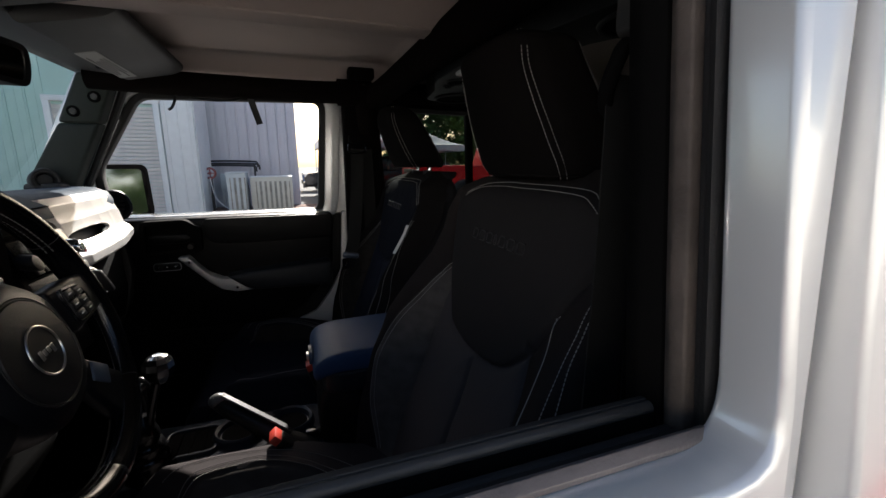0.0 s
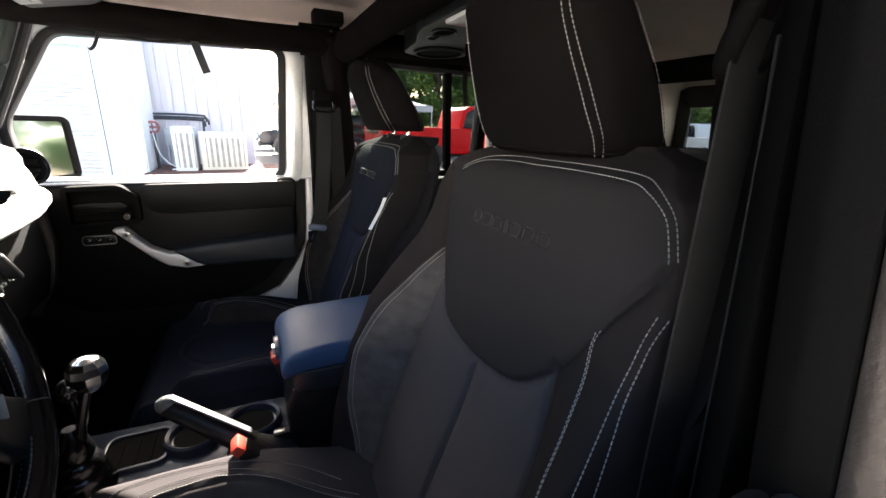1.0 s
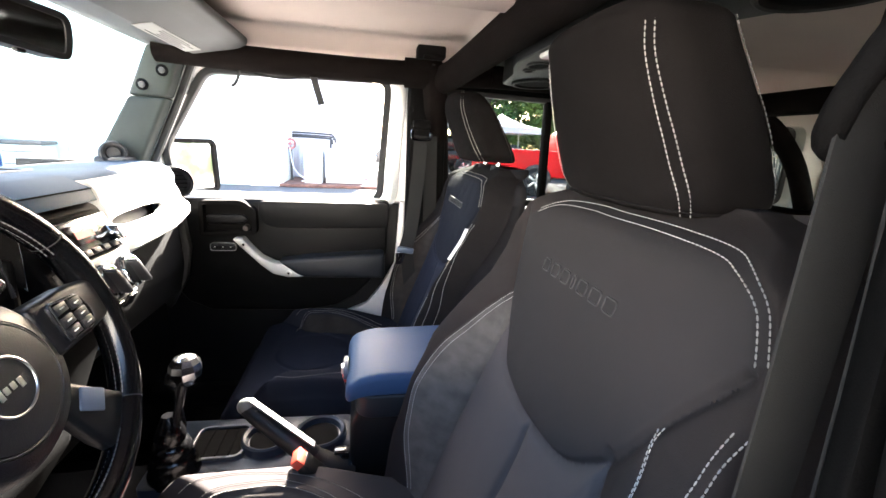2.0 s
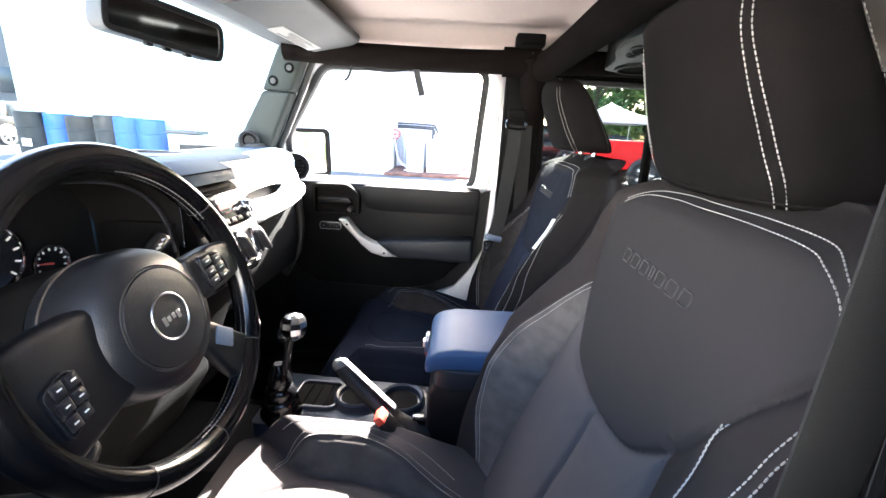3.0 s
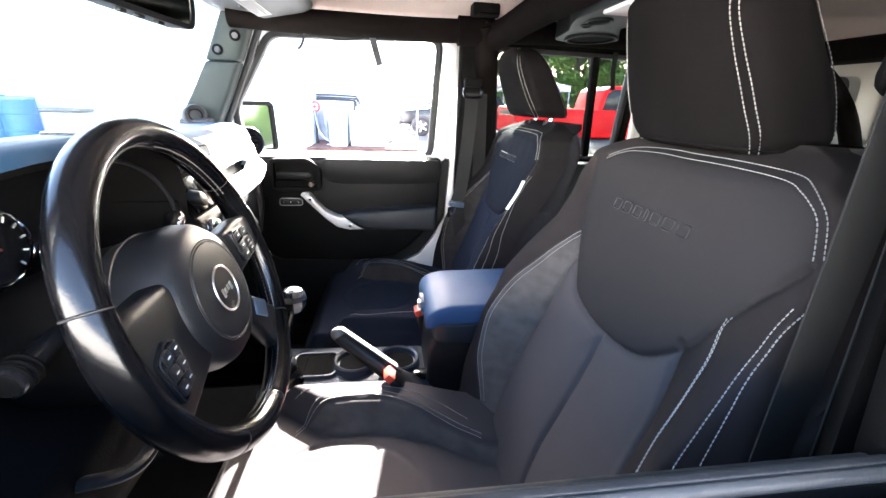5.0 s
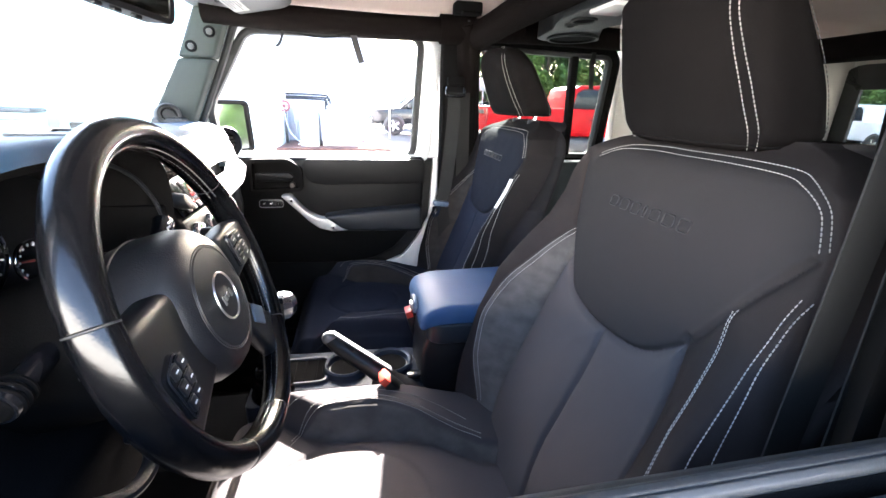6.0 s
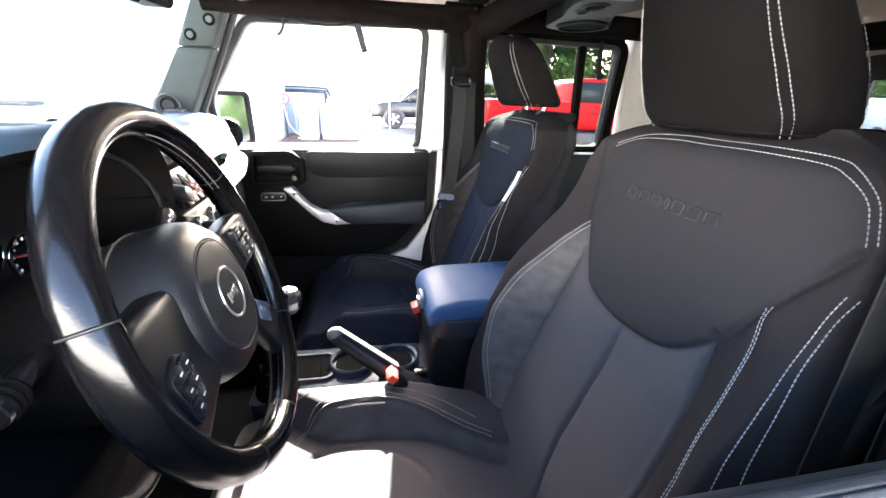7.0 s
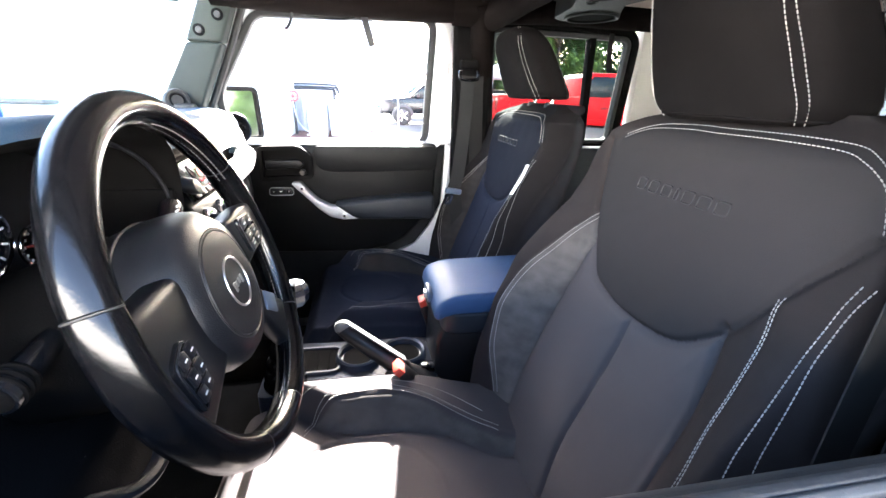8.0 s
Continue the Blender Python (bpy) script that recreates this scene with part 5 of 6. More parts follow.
for y in (-0.115, 0.04):
    part("radio_knob", rod((-0.205, y, 1.292), (-0.182, y, 1.290), 0.015, 0.013, 20, 0.002), M["chrome"] if y > 0 else M["plastic_soft"], stack, "round radio knob")
for k in range(6):
    part("radio_key", bx((-0.1985, -0.10 + 0.025 * k, 1.273), (0.005, 0.018, 0.009), 0.0015), M["plastic_soft"], stack, "small black key")
part("climate_plate", bx((-0.208, -0.038, 1.222), (0.01, 0.2, 0.078), 0.012), M["plastic_soft"], stack, "satin black climate panel")
for y in (-0.105, -0.038, 0.029):
    part("dial_ring", rod((-0.204, y, 1.22), (-0.194, y, 1.22), 0.031, 0.029, 28, 0.002), M["chrome"], stack, "bright dial ring")
    part("dial_grip", bx((-0.186, y, 1.22), (0.02, 0.011, 0.048), 0.004, rot(20, 0, 0)), M["plastic_soft"], stack, "black dial grip")
    for k in (-2, -1, 1, 2):
        part("dial_mark", bx((-0.1925, y + 0.012 * k, 1.22 - 0.024), (0.001, 0.004, 0.004), 0), M["white"], stack)
part("lower_panel_face", bx((-0.226, -0.038, 1.16), (0.012, 0.19, 0.04), 0.004, rot(0, 28, 0)), M["plastic_soft"], stack, "black lower panel")
for k in range(4):
    part("toggle", bx((-0.218, -0.105 + 0.045 * k, 1.162), (0.01, 0.03, 0.026), 0.003, rot(0, 28, 0)), M["gloss"] if k != 1 else M["red"], stack, "rocker switch" if k != 1 else "red rocker switch")
# passenger grab bar with silver trim
FACE = [(-0.222, 0.062), (-0.215, 0.09), (-0.219, 0.19), (-0.229, 0.295), (-0.243, 0.37), (-0.277, 0.47), (-0.316, 0.562), (-0.36, 0.60)]


def fascia(y0, y1, z0, z1, out=0.0, back=-0.36, bev=0.006):
    ys = [y0] + [y for x, y in FACE if y0 + 0.004 < y < y1 - 0.004] + [y1]
    fx = [lerp(y, [q[1] for q in FACE], [q[0] for q in FACE]) + out for y in ys]
    return prism(list(zip(fx, ys)) + [(back, y1), (back, y0)], "z", z0, z1, bev, 3)


def fascia_sheet():
    """The curved silver panel with a long slot above its lower rail."""
    bm = bmesh.new()
    ny, nz = 150, 60
    rows = []
    for i in range(ny + 1):
        y = 0.058 + 0.535 * i / ny
        top = 1.378 - 0.045 * smoothstep(0.40, 0.59, y)
        low = 1.238 + 0.012 * smoothstep(0.30, 0.59, y)
        row = []
        for k in range(nz + 1):
            z = low + (top - low) * k / nz
            out = lerp(k / nz, (0.0, 0.06, 0.18, 0.27, 0.35, 0.65, 0.90, 1.0), (-0.008, 0.008, 0.013, 0.008, -0.002, -0.004, -0.014, -0.030))
            x = lerp(y, [q[1] for q in FACE], [q[0] for q in FACE]) + out + 0.014 * smoothstep(0.35, 0.5, y) - 0.03 * smoothstep(0.575, 0.593, y)
            row.append(bm.verts.new((x, y, z)))
        rows.append(row)
    for a, b in zip(rows, rows[1:]):
        for k in range(nz):
            cy, cz = (a[k].co.y + b[k].co.y) / 2, (a[k].co.z + a[k + 1].co.z) / 2
            if abs((cy - 0.205) / 0.118) ** 2.6 + abs((cz - 1.298) / 0.0115) ** 2.6 > 1:
                bm.faces.new((a[k], a[k + 1], b[k + 1], b[k]))
    for v in [v for v in bm.verts if v.is_boundary and 0.08 < v.co.y < 0.33 and 1.27 < v.co.z < 1.325]:
        dy, dz = v.co.y - 0.205, v.co.z - 1.298
        k = (abs(dy / 0.118) ** 2.6 + abs(dz / 0.0115) ** 2.6) ** (-1 / 2.6)
        v.co.y, v.co.z = 0.205 + dy * k, 1.298 + dz * k
    bmesh.ops.delete(bm, geom=[v for v in bm.verts if not v.link_faces], context="VERTS")
    bmesh.ops.recalc_face_normals(bm, faces=bm.faces)
    bmesh.ops.solidify(bm, geom=bm.faces[:], thickness=0.008)
    return bm


part("silver_trim", fascia_sheet(), M["silver"], dash, "silver painted passenger fascia with a grab slot", 50)
part("grab_hollow", fascia(0.075, 0.335, 1.272, 1.3225, -0.035, bev=0.0), M["trim_dark"], dash, "dark back of the grab slot")
part("glove_box", prism([(-0.33, 1.228), (-0.322, 1.08), (-0.34, 0.99), (-0.45, 0.99), (-0.45, 1.228)], "y", 0.10, 0.55, 0.012, 3), M["carpet"], dash, "black glove box door")
part("kick_strip", prism([(-0.345, 1.235), (-0.325, 1.238), (-0.318, 1.12), (-0.335, 1.02), (-0.39, 0.92), (-0.41, 0.94), (-0.36, 1.03), (-0.34, 1.12)], "y", 0.575, 0.605, 0.005), M["trim_dark"], dash, "dark grey edge strip")
for (y, z, x, yaw) in ((0.605, 1.325, -0.325, -48), (-0.66, 1.32, -0.30, 0)):
    mrot = Matrix.Translation((x, y, z)) @ rot(0, 0, yaw) @ rot(0, 90, 0)
    vr = lathe(((0.046, -0.03), (0.048, 0.0), (0.044, 0.008), (0.038, 0.008), (0.036, 0.0), (0.034, -0.012)), 36)
    vr.transform(mrot)
    v = part("round_vent", vr, M["plastic_soft"], dash, "round air vent")
    for k in (-0.018, -0.006, 0.006, 0.018):
        sl = bx((k, 0, -0.002), (0.003, 0.066 - abs(k), 0.012), 0.001)
        sl.transform(mrot)
        part("vane", sl, M["gloss"], v)
    rg = tube([(0.044 * math.cos(a), 0.044 * math.sin(a), 0.009) for a in np.linspace(0, 2 * math.pi, 36)[:-1]], 0.002, 6, closed=True)
    rg.transform(mrot)
    part("vent_ring", rg, M["chrome"], v, "bright ring")
    tab = bx((0.0, -0.043, 0.012), (0.016, 0.014, 0.006), 0.002)
    tab.transform(mrot)
    part("vent_tab", tab, M["silver"], v, "silver tab")
tw = thing("tweeter", (-0.485, 0.575, 1.375), "black round tweeter speaker at the foot of the pillar", "speaker")
mt = Matrix.Translation((-0.487, 0.565, 1.405)) @ rot(0, 0, -58) @ rot(0, 82, 0)
b0 = lathe(((0.02, -0.05), (0.034, -0.03), (0.034, 0.006), (0.031, 0.011), (0.0255, 0.011), (0.024, 0.004), (0.0, 0.006)), 32)
b0.transform(mt)
part("housing", b0, M["trim_dark"], tw)
part("foot", bx((-0.49, 0.585, 1.383), (0.09, 0.075, 0.03), 0.012), M["trim_dark"], tw)
b1 = tube([(0.018 * math.cos(a), 0.018 * math.sin(a), 0.007) for a in np.linspace(0, 2 * math.pi, 28)[:-1]], 0.002, 6, closed=True)
b1.transform(mt)
part("grille_ring", b1, M["gloss"], tw)
# the middle and passenger side of the dashboard lean away towards the windscreen
for _p in dash.children_recursive:
    if _p.type == "MESH" and not _p.name.startswith(("top_tray", "instrument", "hood", "cluster", "lower_panel.", "gauge", "tick", "needle")):
        for v in _p.data.vertices:
            q = v.co + BASE[dash.name]
            v.co.x -= 0.052 * smoothstep(1.19, 1.35, q.z) * smoothstep(-0.24, -0.17, q.y) * (1 - 0.55 * smoothstep(0.2, 0.55, q.y))
# headlamp knob by the driver's door
kn = thing("light_switch", (-0.20, -0.645, 1.08), "ribbed black rotary light switch", "switch")
part("bezel", rod((-0.215, -0.63, 1.10), (-0.195, -0.63, 1.10), 0.034, 0.031, 28, 0.003), M["gloss"], kn)
part("knob", rod((-0.195, -0.63, 1.10), (-0.172, -0.63, 1.10), 0.022, 0.02, 20, 0.003), M["plastic_soft"], kn)
part("pointer", bx((-0.171, -0.63, 1.112), (0.002, 0.003, 0.014), 0), M["white"], kn)
rel = solo("hood_release", join(tube(smooth_pts([(-0.20, -0.545, 1.10), (-0.168, -0.522, 1.088), (-0.162, -0.49, 1.086), (-0.17, -0.462, 1.094), (-0.20, -0.45, 1.10)], 6), 0.009, 10, flat=0.7)), M["plastic_soft"], "black looped release lever under the dashboard", "lever")

# ---- rear-view mirror ----
mr = thing("rear_view_mirror", (-0.30, -0.09, 1.58), "black rear-view mirror hung from the windscreen", "mirror")
mm0 = Matrix.Translation((-0.287, -0.076, 1.618)) @ rot(0, 0, -24) @ rot(-6, 4, 0)
pr = rounded([(-0.099, -0.033), (0.099, -0.033), (0.102, 0.0), (0.096, 0.036), (-0.096, 0.036), (-0.102, 0.0)], 0.02)
hs = prism(pr, "x", -0.03, 0.012, 0.010, 3)
hs.transform(mm0)
part("housing", hs, M["visor"], mr, "grey plastic housing")
fr0 = wallpoly(pr, grown(pr, -0.0095), "x", 0.0125, 0.0155, 0.001)
fr0.transform(mm0)
part("bezel", fr0, M["plastic"], mr, "black rim")
gl0 = prism(grown(pr, -0.009), "x", 0.0125, 0.0135, 0)
gl0.transform(mm0)
part("mirror_glass", gl0, M["mirror"], mr, "dim reflecting glass")
for k in (-0.03, 0.0, 0.035):
    kb = bx((0.006, k, -0.036), (0.012, 0.012, 0.006), 0.002)
    kb.transform(mm0)
    part("tab", kb, M["plastic"], mr)
part("stem", tube(smooth_pts([(-0.305, -0.085, 1.63), (-0.33, -0.06, 1.665), (-0.375, -0.03, 1.70)], 5), 0.012, 10), M["plastic"], mr)
part("mount", bx((-0.39, -0.025, 1.70), (0.05, 0.06, 0.05), 0.012), M["plastic"], mr)

# ---- outside mirror ----
om = thing("wing_mirror", (-0.43, 0.93, 1.22), "black wing mirror reflecting trees", "mirror")
mo = Matrix.Translation((-0.43, 0.95, 1.345)) @ rot(0, 0, -29) @ rot(0, -4, 0)
po = rounded([(-0.115, -0.10), (0.115, -0.10), (0.12, 0.09), (0.10, 0.105), (-0.10, 0.105), (-0.12, 0.09)], 0.03)
b2 = prism(po, "x", -0.09, 0.0, 0.018, 3)
b2.transform(mo)
part("housing", b2, M["dull"], om)
b3 = wallpoly(po, grown(po, -0.016), "x", -0.002, 0.012, 0.003)
b3.transform(mo)
part("rim", b3, M["dull"], om)
b4 = prism(grown(po, -0.015), "x", 0.001, 0.004, 0)
b4.transform(mo)
part("mirror_glass", b4, M["mirror_dim"], om, "mirror glass")
part("arm", bx((-0.46, 0.83, 1.275), (0.07, 0.14, 0.05), 0.015), M["plastic"], om)

# ---- console ----
con = thing("centre_console", (0.0, 0.0, 0.72), "black plastic centre console with tray and two cup holders", "console")
OUTC = rounded([(-0.19, -0.10), (0.20, -0.085), (0.20, 0.085), (-0.19, 0.10)], 0.02)


part("body", prism(OUTC, "z", 0.70, 0.838, 0.006, 2), M["console"], con)
ct = rounded([(-0.125, -0.032), (-0.028, -0.032), (-0.028, 0.058), (-0.125, 0.058)], 0.015)
part("tray_rim", wallpoly(grown(ct, 0.008), ct, "z", 0.832, 0.846, 0.003), M["console"], con)
part("tray_floor", prism(ct, "z", 0.834, 0.8405, 0), M["dull"], con, "dark tray floor")
for k in range(3):
    part("tray_rib", bx((-0.10 + 0.025 * k, 0.013, 0.842), (0.004, 0.08, 0.004), 0.001), M["dull"], con)
for cx, cy, r in ((0.02, 0.012, 0.043), (0.128, 0.012, 0.045)):
    cp = lathe(((r + 0.012, 0.834), (r + 0.010, 0.853), (r + 0.006, 0.856), (r, 0.853), (r - 0.003, 0.842), (0.0, 0.8405)), 40)
    bmesh.ops.translate(cp, verts=cp.verts, vec=(cx, cy, 0))
    c0 = part("cup_holder", cp, M["console"], con, "round cup holder")
    # near-black disc stands in for the shade at the bottom of a deep cup
    part("cup_floor", rod((cx, cy, 0.840), (cx, cy, 0.8435), r - 0.006, seg=32), M["dull"], c0, "near-black disc for the shade in a deeper cup")
part("rear_riser", prism([(0.19, 0.72), (0.195, 0.93), (0.21, 0.965), (0.48, 0.97), (0.48, 0.72)], "y", -0.075, 0.085, 0.012, 3), M["plastic"], con, "black riser under the arm rest")
for dx in (0.0, 0.012):
    part("small_tab", bx((0.178, -0.06, 0.845 + dx), (0.03, 0.022, 0.006), 0.002), M["gloss"], con)
arm = thing("arm_rest", (0.33, 0.015, 0.955), "vinyl centre arm rest lid with blue sky sheen in its colour and a latch", "arm rest")
low = prism(rounded([(0.205, -0.10), (0.49, -0.10), (0.49, 0.125), (0.205, 0.125)], 0.04), "z", 0.955, 1.004, 0.014, 3)
part("lower_pad", low, M["vinyl"], arm, "black lower moulding")
# black vinyl with the sky's blue reflection mixed into its base colour
M["arm_vinyl"] = mat("sky_tinted_vinyl", (0.030, 0.064, 0.135), 0.55, spec=0.2, grain=0.2, scale=500)
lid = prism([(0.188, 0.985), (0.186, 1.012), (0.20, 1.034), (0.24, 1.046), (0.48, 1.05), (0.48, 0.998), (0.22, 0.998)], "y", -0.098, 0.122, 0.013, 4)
ld = part("lid", lid, M["arm_vinyl"], arm, "padded lid tinted with sky sheen", 50)
part("latch_plate", prism(rounded([(-0.035, 1.0), (0.03, 1.0), (0.03, 1.025), (0.0, 1.033), (-0.035, 1.025)], 0.012), "x", 0.181, 0.190, 0.003), M["blue_grey"], ld, "moulded latch plate")
part("latch_button", prism(rounded([(-0.012, 1.002), (0.008, 1.002), (0.008, 1.018), (-0.012, 1.018)], 0.004), "x", 0.176, 0.184, 0.003), M["steel"], ld, "small bright latch")

# ---- hand brake ----
hb = thing("hand_brake", (0.10, -0.075, 0.84), "raised hand brake lever with a bright top strip", "hand brake")
A, B = Vector((-0.010, -0.016, 0.940)), Vector((0.1245, -0.076, 0.857))
part("lever", tube([A, A.lerp(B, 0.15), A.lerp(B, 0.6), B], [0.016, 0.019, 0.021, 0.023], 14), M["plastic"], hb, "black lever grip")
d0 = (B - A).normalized()
up0 = Vector((0.62, 0, 0.78))
part("strip", ribbon([A + up0 * 0.0178 - d0 * 0.004, A.lerp(B, 0.5) + up0 * 0.0205, A.lerp(B, 0.9) + up0 * 0.0225], 0.015, 0.005, (0, 1, 0)), M["grip"], hb, "bright top strip")
part("button", rod(A - d0 * 0.022 + Vector((0, 0, -0.004)), A, 0.0065, 0.009, 14, 0.001), M["chrome"], hb, "bright release button")
part("tip", ball(A + Vector((0.0, 0, 0.004)), (0.019, 0.016, 0.017)), M["grip"], hb, "bright end cap")
part("boot", tube([B + Vector((-0.03, 0, 0.012)), B + Vector((0.01, 0, -0.02)), B + Vector((0.05, 0, -0.06))], [0.024, 0.033, 0.045], 14), M["rubber"], hb, "black rubber boot")

# ---- gear levers ----
gs = thing("gear_lever", (-0.13, -0.05, 0.84), "gear lever with a faceted chrome knob", "gear lever")
part("knob", lathe(((0.010, -0.030), (0.018, -0.024), (0.0255, -0.012), (0.0275, 0.002), (0.0255, 0.014), (0.018, 0.0235), (0.008, 0.027), (0.0, 0.0275)), 9), M["knob"], gs, "faceted bright metal knob", 15)
bpy.data.objects[gs.children[0].name].location = Vector((-0.094, -0.064, 1.060)) - BASE[gs.name]
bpy.data.objects[gs.children[0].name].data.transform(Matrix.Translation(BASE[gs.name]))
part("shaft", tube([(-0.098, -0.064, 1.036), (-0.118, -0.060, 0.97), (-0.134, -0.056, 0.90)], [0.0075, 0.0075, 0.009], 10), M["gloss"], gs)
part("boot", lathe(((0.046, 0.832), (0.045, 0.846), (0.040, 0.852), (0.042, 0.864), (0.037, 0.876), (0.033, 0.880), (0.035, 0.892), (0.030, 0.904), (0.025, 0.908), (0.027, 0.92), (0.022, 0.936), (0.016, 0.95), (0.010, 0.962)), 26), M["leather"], gs, "black folded leather boot", 50)
_bt = [c for c in gs.children if c.name.startswith("boot")][0]
_bt.data.transform(Matrix.Translation((-0.137, -0.055, 0)))
ts = thing("transfer_lever", (-0.15, 0.05, 0.84), "short black transfer lever", "gear lever")
part("shaft", rod((-0.16, 0.05, 0.86), (-0.165, 0.048, 0.96), 0.007), M["gloss"], ts)
part("knob", ball((-0.166, 0.048, 0.975), (0.018, 0.018, 0.022)), M["gloss"], ts, "black knob")

# ---- belts ----
def buckle(at, lean, name_label):
    b = thing("belt_buckle", at, name_label, "seat belt buckle", "belt buckles")
    m = Matrix.Translation(at) @ rot(0, lean, 0)
    q = bx((0, 0, 0.0), (0.022, 0.04, 0.08), 0.006)
    q.transform(m)
    part("body", q, M["plastic"], b)
    q = bx((0, 0, 0.046), (0.018, 0.036, 0.02), 0.003)
    q.transform(m)
    part("release", q, M["red"], b, "red release button")
    q = bx((0, 0, -0.08), (0.012, 0.03, 0.1), 0.003)
    q.transform(m)
    part("stem", q, M["plastic"], b)
    return b


buckle((0.137, -0.135, 0.875), -42, "black belt buckle with a red button beside the cushion")
buckle((0.198, 0.085, 0.90), -18, "black belt buckle with a red button by the arm rest")
db = thing("seat_belt", (0.44, -0.65, 0.9), "grey seat belt hanging from a black shoulder guide", "seat belt", "front seat belts")
part("webbing", ribbon(smooth_pts([(0.447, -0.649, 1.512), (0.449, -0.646, 1.49), (0.450, -0.645, 1.44), (0.449, -0.645, 1.33), (0.444, -0.646, 1.18), (0.442, -0.647, 1.03), (0.44, -0.65, 0.8)], 8), 0.047, 0.0016, (0.99, 0.10, 0)), M["web"], db, "", 20)
part("rear_webbing", ribbon(smooth_pts([(0.458, -0.664, 1.50), (0.466, -0.665, 1.40), (0.474, -0.667, 1.2), (0.48, -0.672, 0.9)], 6), 0.044, 0.0016, (0.99, 0.05, 0)), M["web"], db, "", 20)
part("guide", tube(smooth_pts([(0.428, -0.655, 1.520), (0.426, -0.648, 1.500), (0.433, -0.641, 1.486), (0.449, -0.638, 1.482), (0.463, -0.641, 1.490), (0.467, -0.649, 1.510), (0.461, -0.656, 1.529), (0.445, -0.659, 1.536), (0.433, -0.658, 1.532)], 6, True), 0.0065, 12, closed=True), M["dull"], db, "black plastic belt guide")
part("guide_cover", prism(rounded([(0.424, 1.536), (0.468, 1.540), (0.472, 1.585), (0.462, 1.604), (0.436, 1.602), (0.424, 1.58)], 0.012), "y", -0.676, -0.655, 0.007, 4), M["trim_dark"], db, "dark grey cover cap", 50)
pb = thing("seat_belt", (0.40, 0.62, 1.07), "grey seat belt hanging from a black shoulder guide with its tongue", "seat belt", "front seat belts")
part("webbing", ribbon(smooth_pts([(0.406, 0.622, 1.50), (0.403, 0.615, 1.42), (0.39, 0.602, 1.28), (0.375, 0.592, 1.17), (0.362, 0.588, 1.125)], 8), 0.046, 0.0016, (0.97, -0.2, -0.1)), M["web"], pb, "", 20)
part("lower_webbing", ribbon(smooth_pts([(0.362, 0.588, 1.125), (0.38, 0.60, 1.0), (0.40, 0.62, 0.8)], 6), 0.046, 0.0016, (0.97, -0.2, 0)), M["web"], pb, "", 20)
part("rear_webbing", ribbon([(0.44, 0.635, 1.50), (0.45, 0.64, 1.2), (0.455, 0.645, 0.8)], 0.046, 0.0016, (0.97, -0.2, 0)), M["web"], pb, "", 20)
part("guide", bx((0.407, 0.62, 1.535), (0.06, 0.03, 0.03), 0.008), M["dull"], pb, "black belt guide")
part("guide_loop", tube(smooth_pts([(0.378, 0.615, 1.515), (0.375, 0.61, 1.497), (0.385, 0.606, 1.488), (0.43, 0.606, 1.488), (0.438, 0.61, 1.498), (0.435, 0.615, 1.515)], 5), 0.005, 8), M["gloss"], pb, "glossy loop")
part("tongue_grip", bx((0.36, 0.583, 1.115), (0.058, 0.016, 0.02), 0.005, rot(0, 8, 0)), M["blue_grey"], pb, "dark tongue grip")
part("tongue", wallpoly(rounded([(0.328, 1.105), (0.362, 1.108), (0.350, 1.068), (0.328, 1.064)], 0.006), rounded([(0.336, 1.098), (0.352, 1.10), (0.344, 1.078), (0.336, 1.076)], 0.004), "y", 0.578, 0.581, 0.0), M["chrome"], pb, "bright metal tongue")


# ---- outside ----
M["asphalt"] = mat("asphalt", (0.085, 0.086, 0.088), 0.9, grain=0.8, scale=60, vary=0.3, vscale=0.8)
M["kerb"] = mat("red_kerb_paint", (0.42, 0.07, 0.06), 0.7, grain=0.4, scale=60, vary=0.3, vscale=5)
M["siding"] = mat("pale_green_metal_siding", (0.42, 0.61, 0.56), 0.5, vary=0.06, vscale=1.5)
M["siding_b"] = mat("pale_lilac_metal_siding", (0.56, 0.56, 0.61), 0.55, vary=0.06, vscale=1.5)
M["white_trim"] = mat("white_metal_trim", (0.74, 0.76, 0.76), 0.5, vary=0.05)
M["slat"] = mat("off_white_door_slat", (0.62, 0.60, 0.57), 0.5, vary=0.08)
M["ac"] = mat("beige_unit_paint", (0.60, 0.57, 0.48), 0.5, vary=0.08, vscale=3)
M["ac_grey"] = mat("grey_unit_paint", (0.55, 0.57, 0.55), 0.5, vary=0.08)
M["ac_coil"] = mat("brown_grey_coil", (0.34, 0.32, 0.27), 0.8, vary=0.3)
M["dark_metal"] = mat("dark_metal", (0.03, 0.03, 0.032), 0.5)
M["mulch"] = mat("brown_mulch", (0.15, 0.07, 0.05), 1.0, grain=1.0, scale=40, vary=0.5)
M["car_black"] = mat("black_car_paint", (0.008, 0.008, 0.009), 0.2, coat=0.15, spec=0.25, vary=0.05)
M["car_blue"] = mat("blue_car_paint", (0.03, 0.10, 0.30), 0.2, coat=0.8, vary=0.05)
M["car_red"] = mat("red_car_paint", (0.68, 0.006, 0.010), 0.5, spec=0.15, vary=0.05)
M["car_white"] = mat("white_car_paint", (0.75, 0.76, 0.76), 0.25, coat=0.8, vary=0.03)
M["car_glass"] = mat("dark_car_glass", (0.02, 0.026, 0.03), 0.15, spec=0.2, vary=0.1)
M["tyre"] = mat("tyre_rubber", (0.018, 0.018, 0.018), 0.85, grain=0.4, scale=90)
M["lamp_red"] = mat("red_lamp_lens", (0.5, 0.02, 0.02), 0.2)
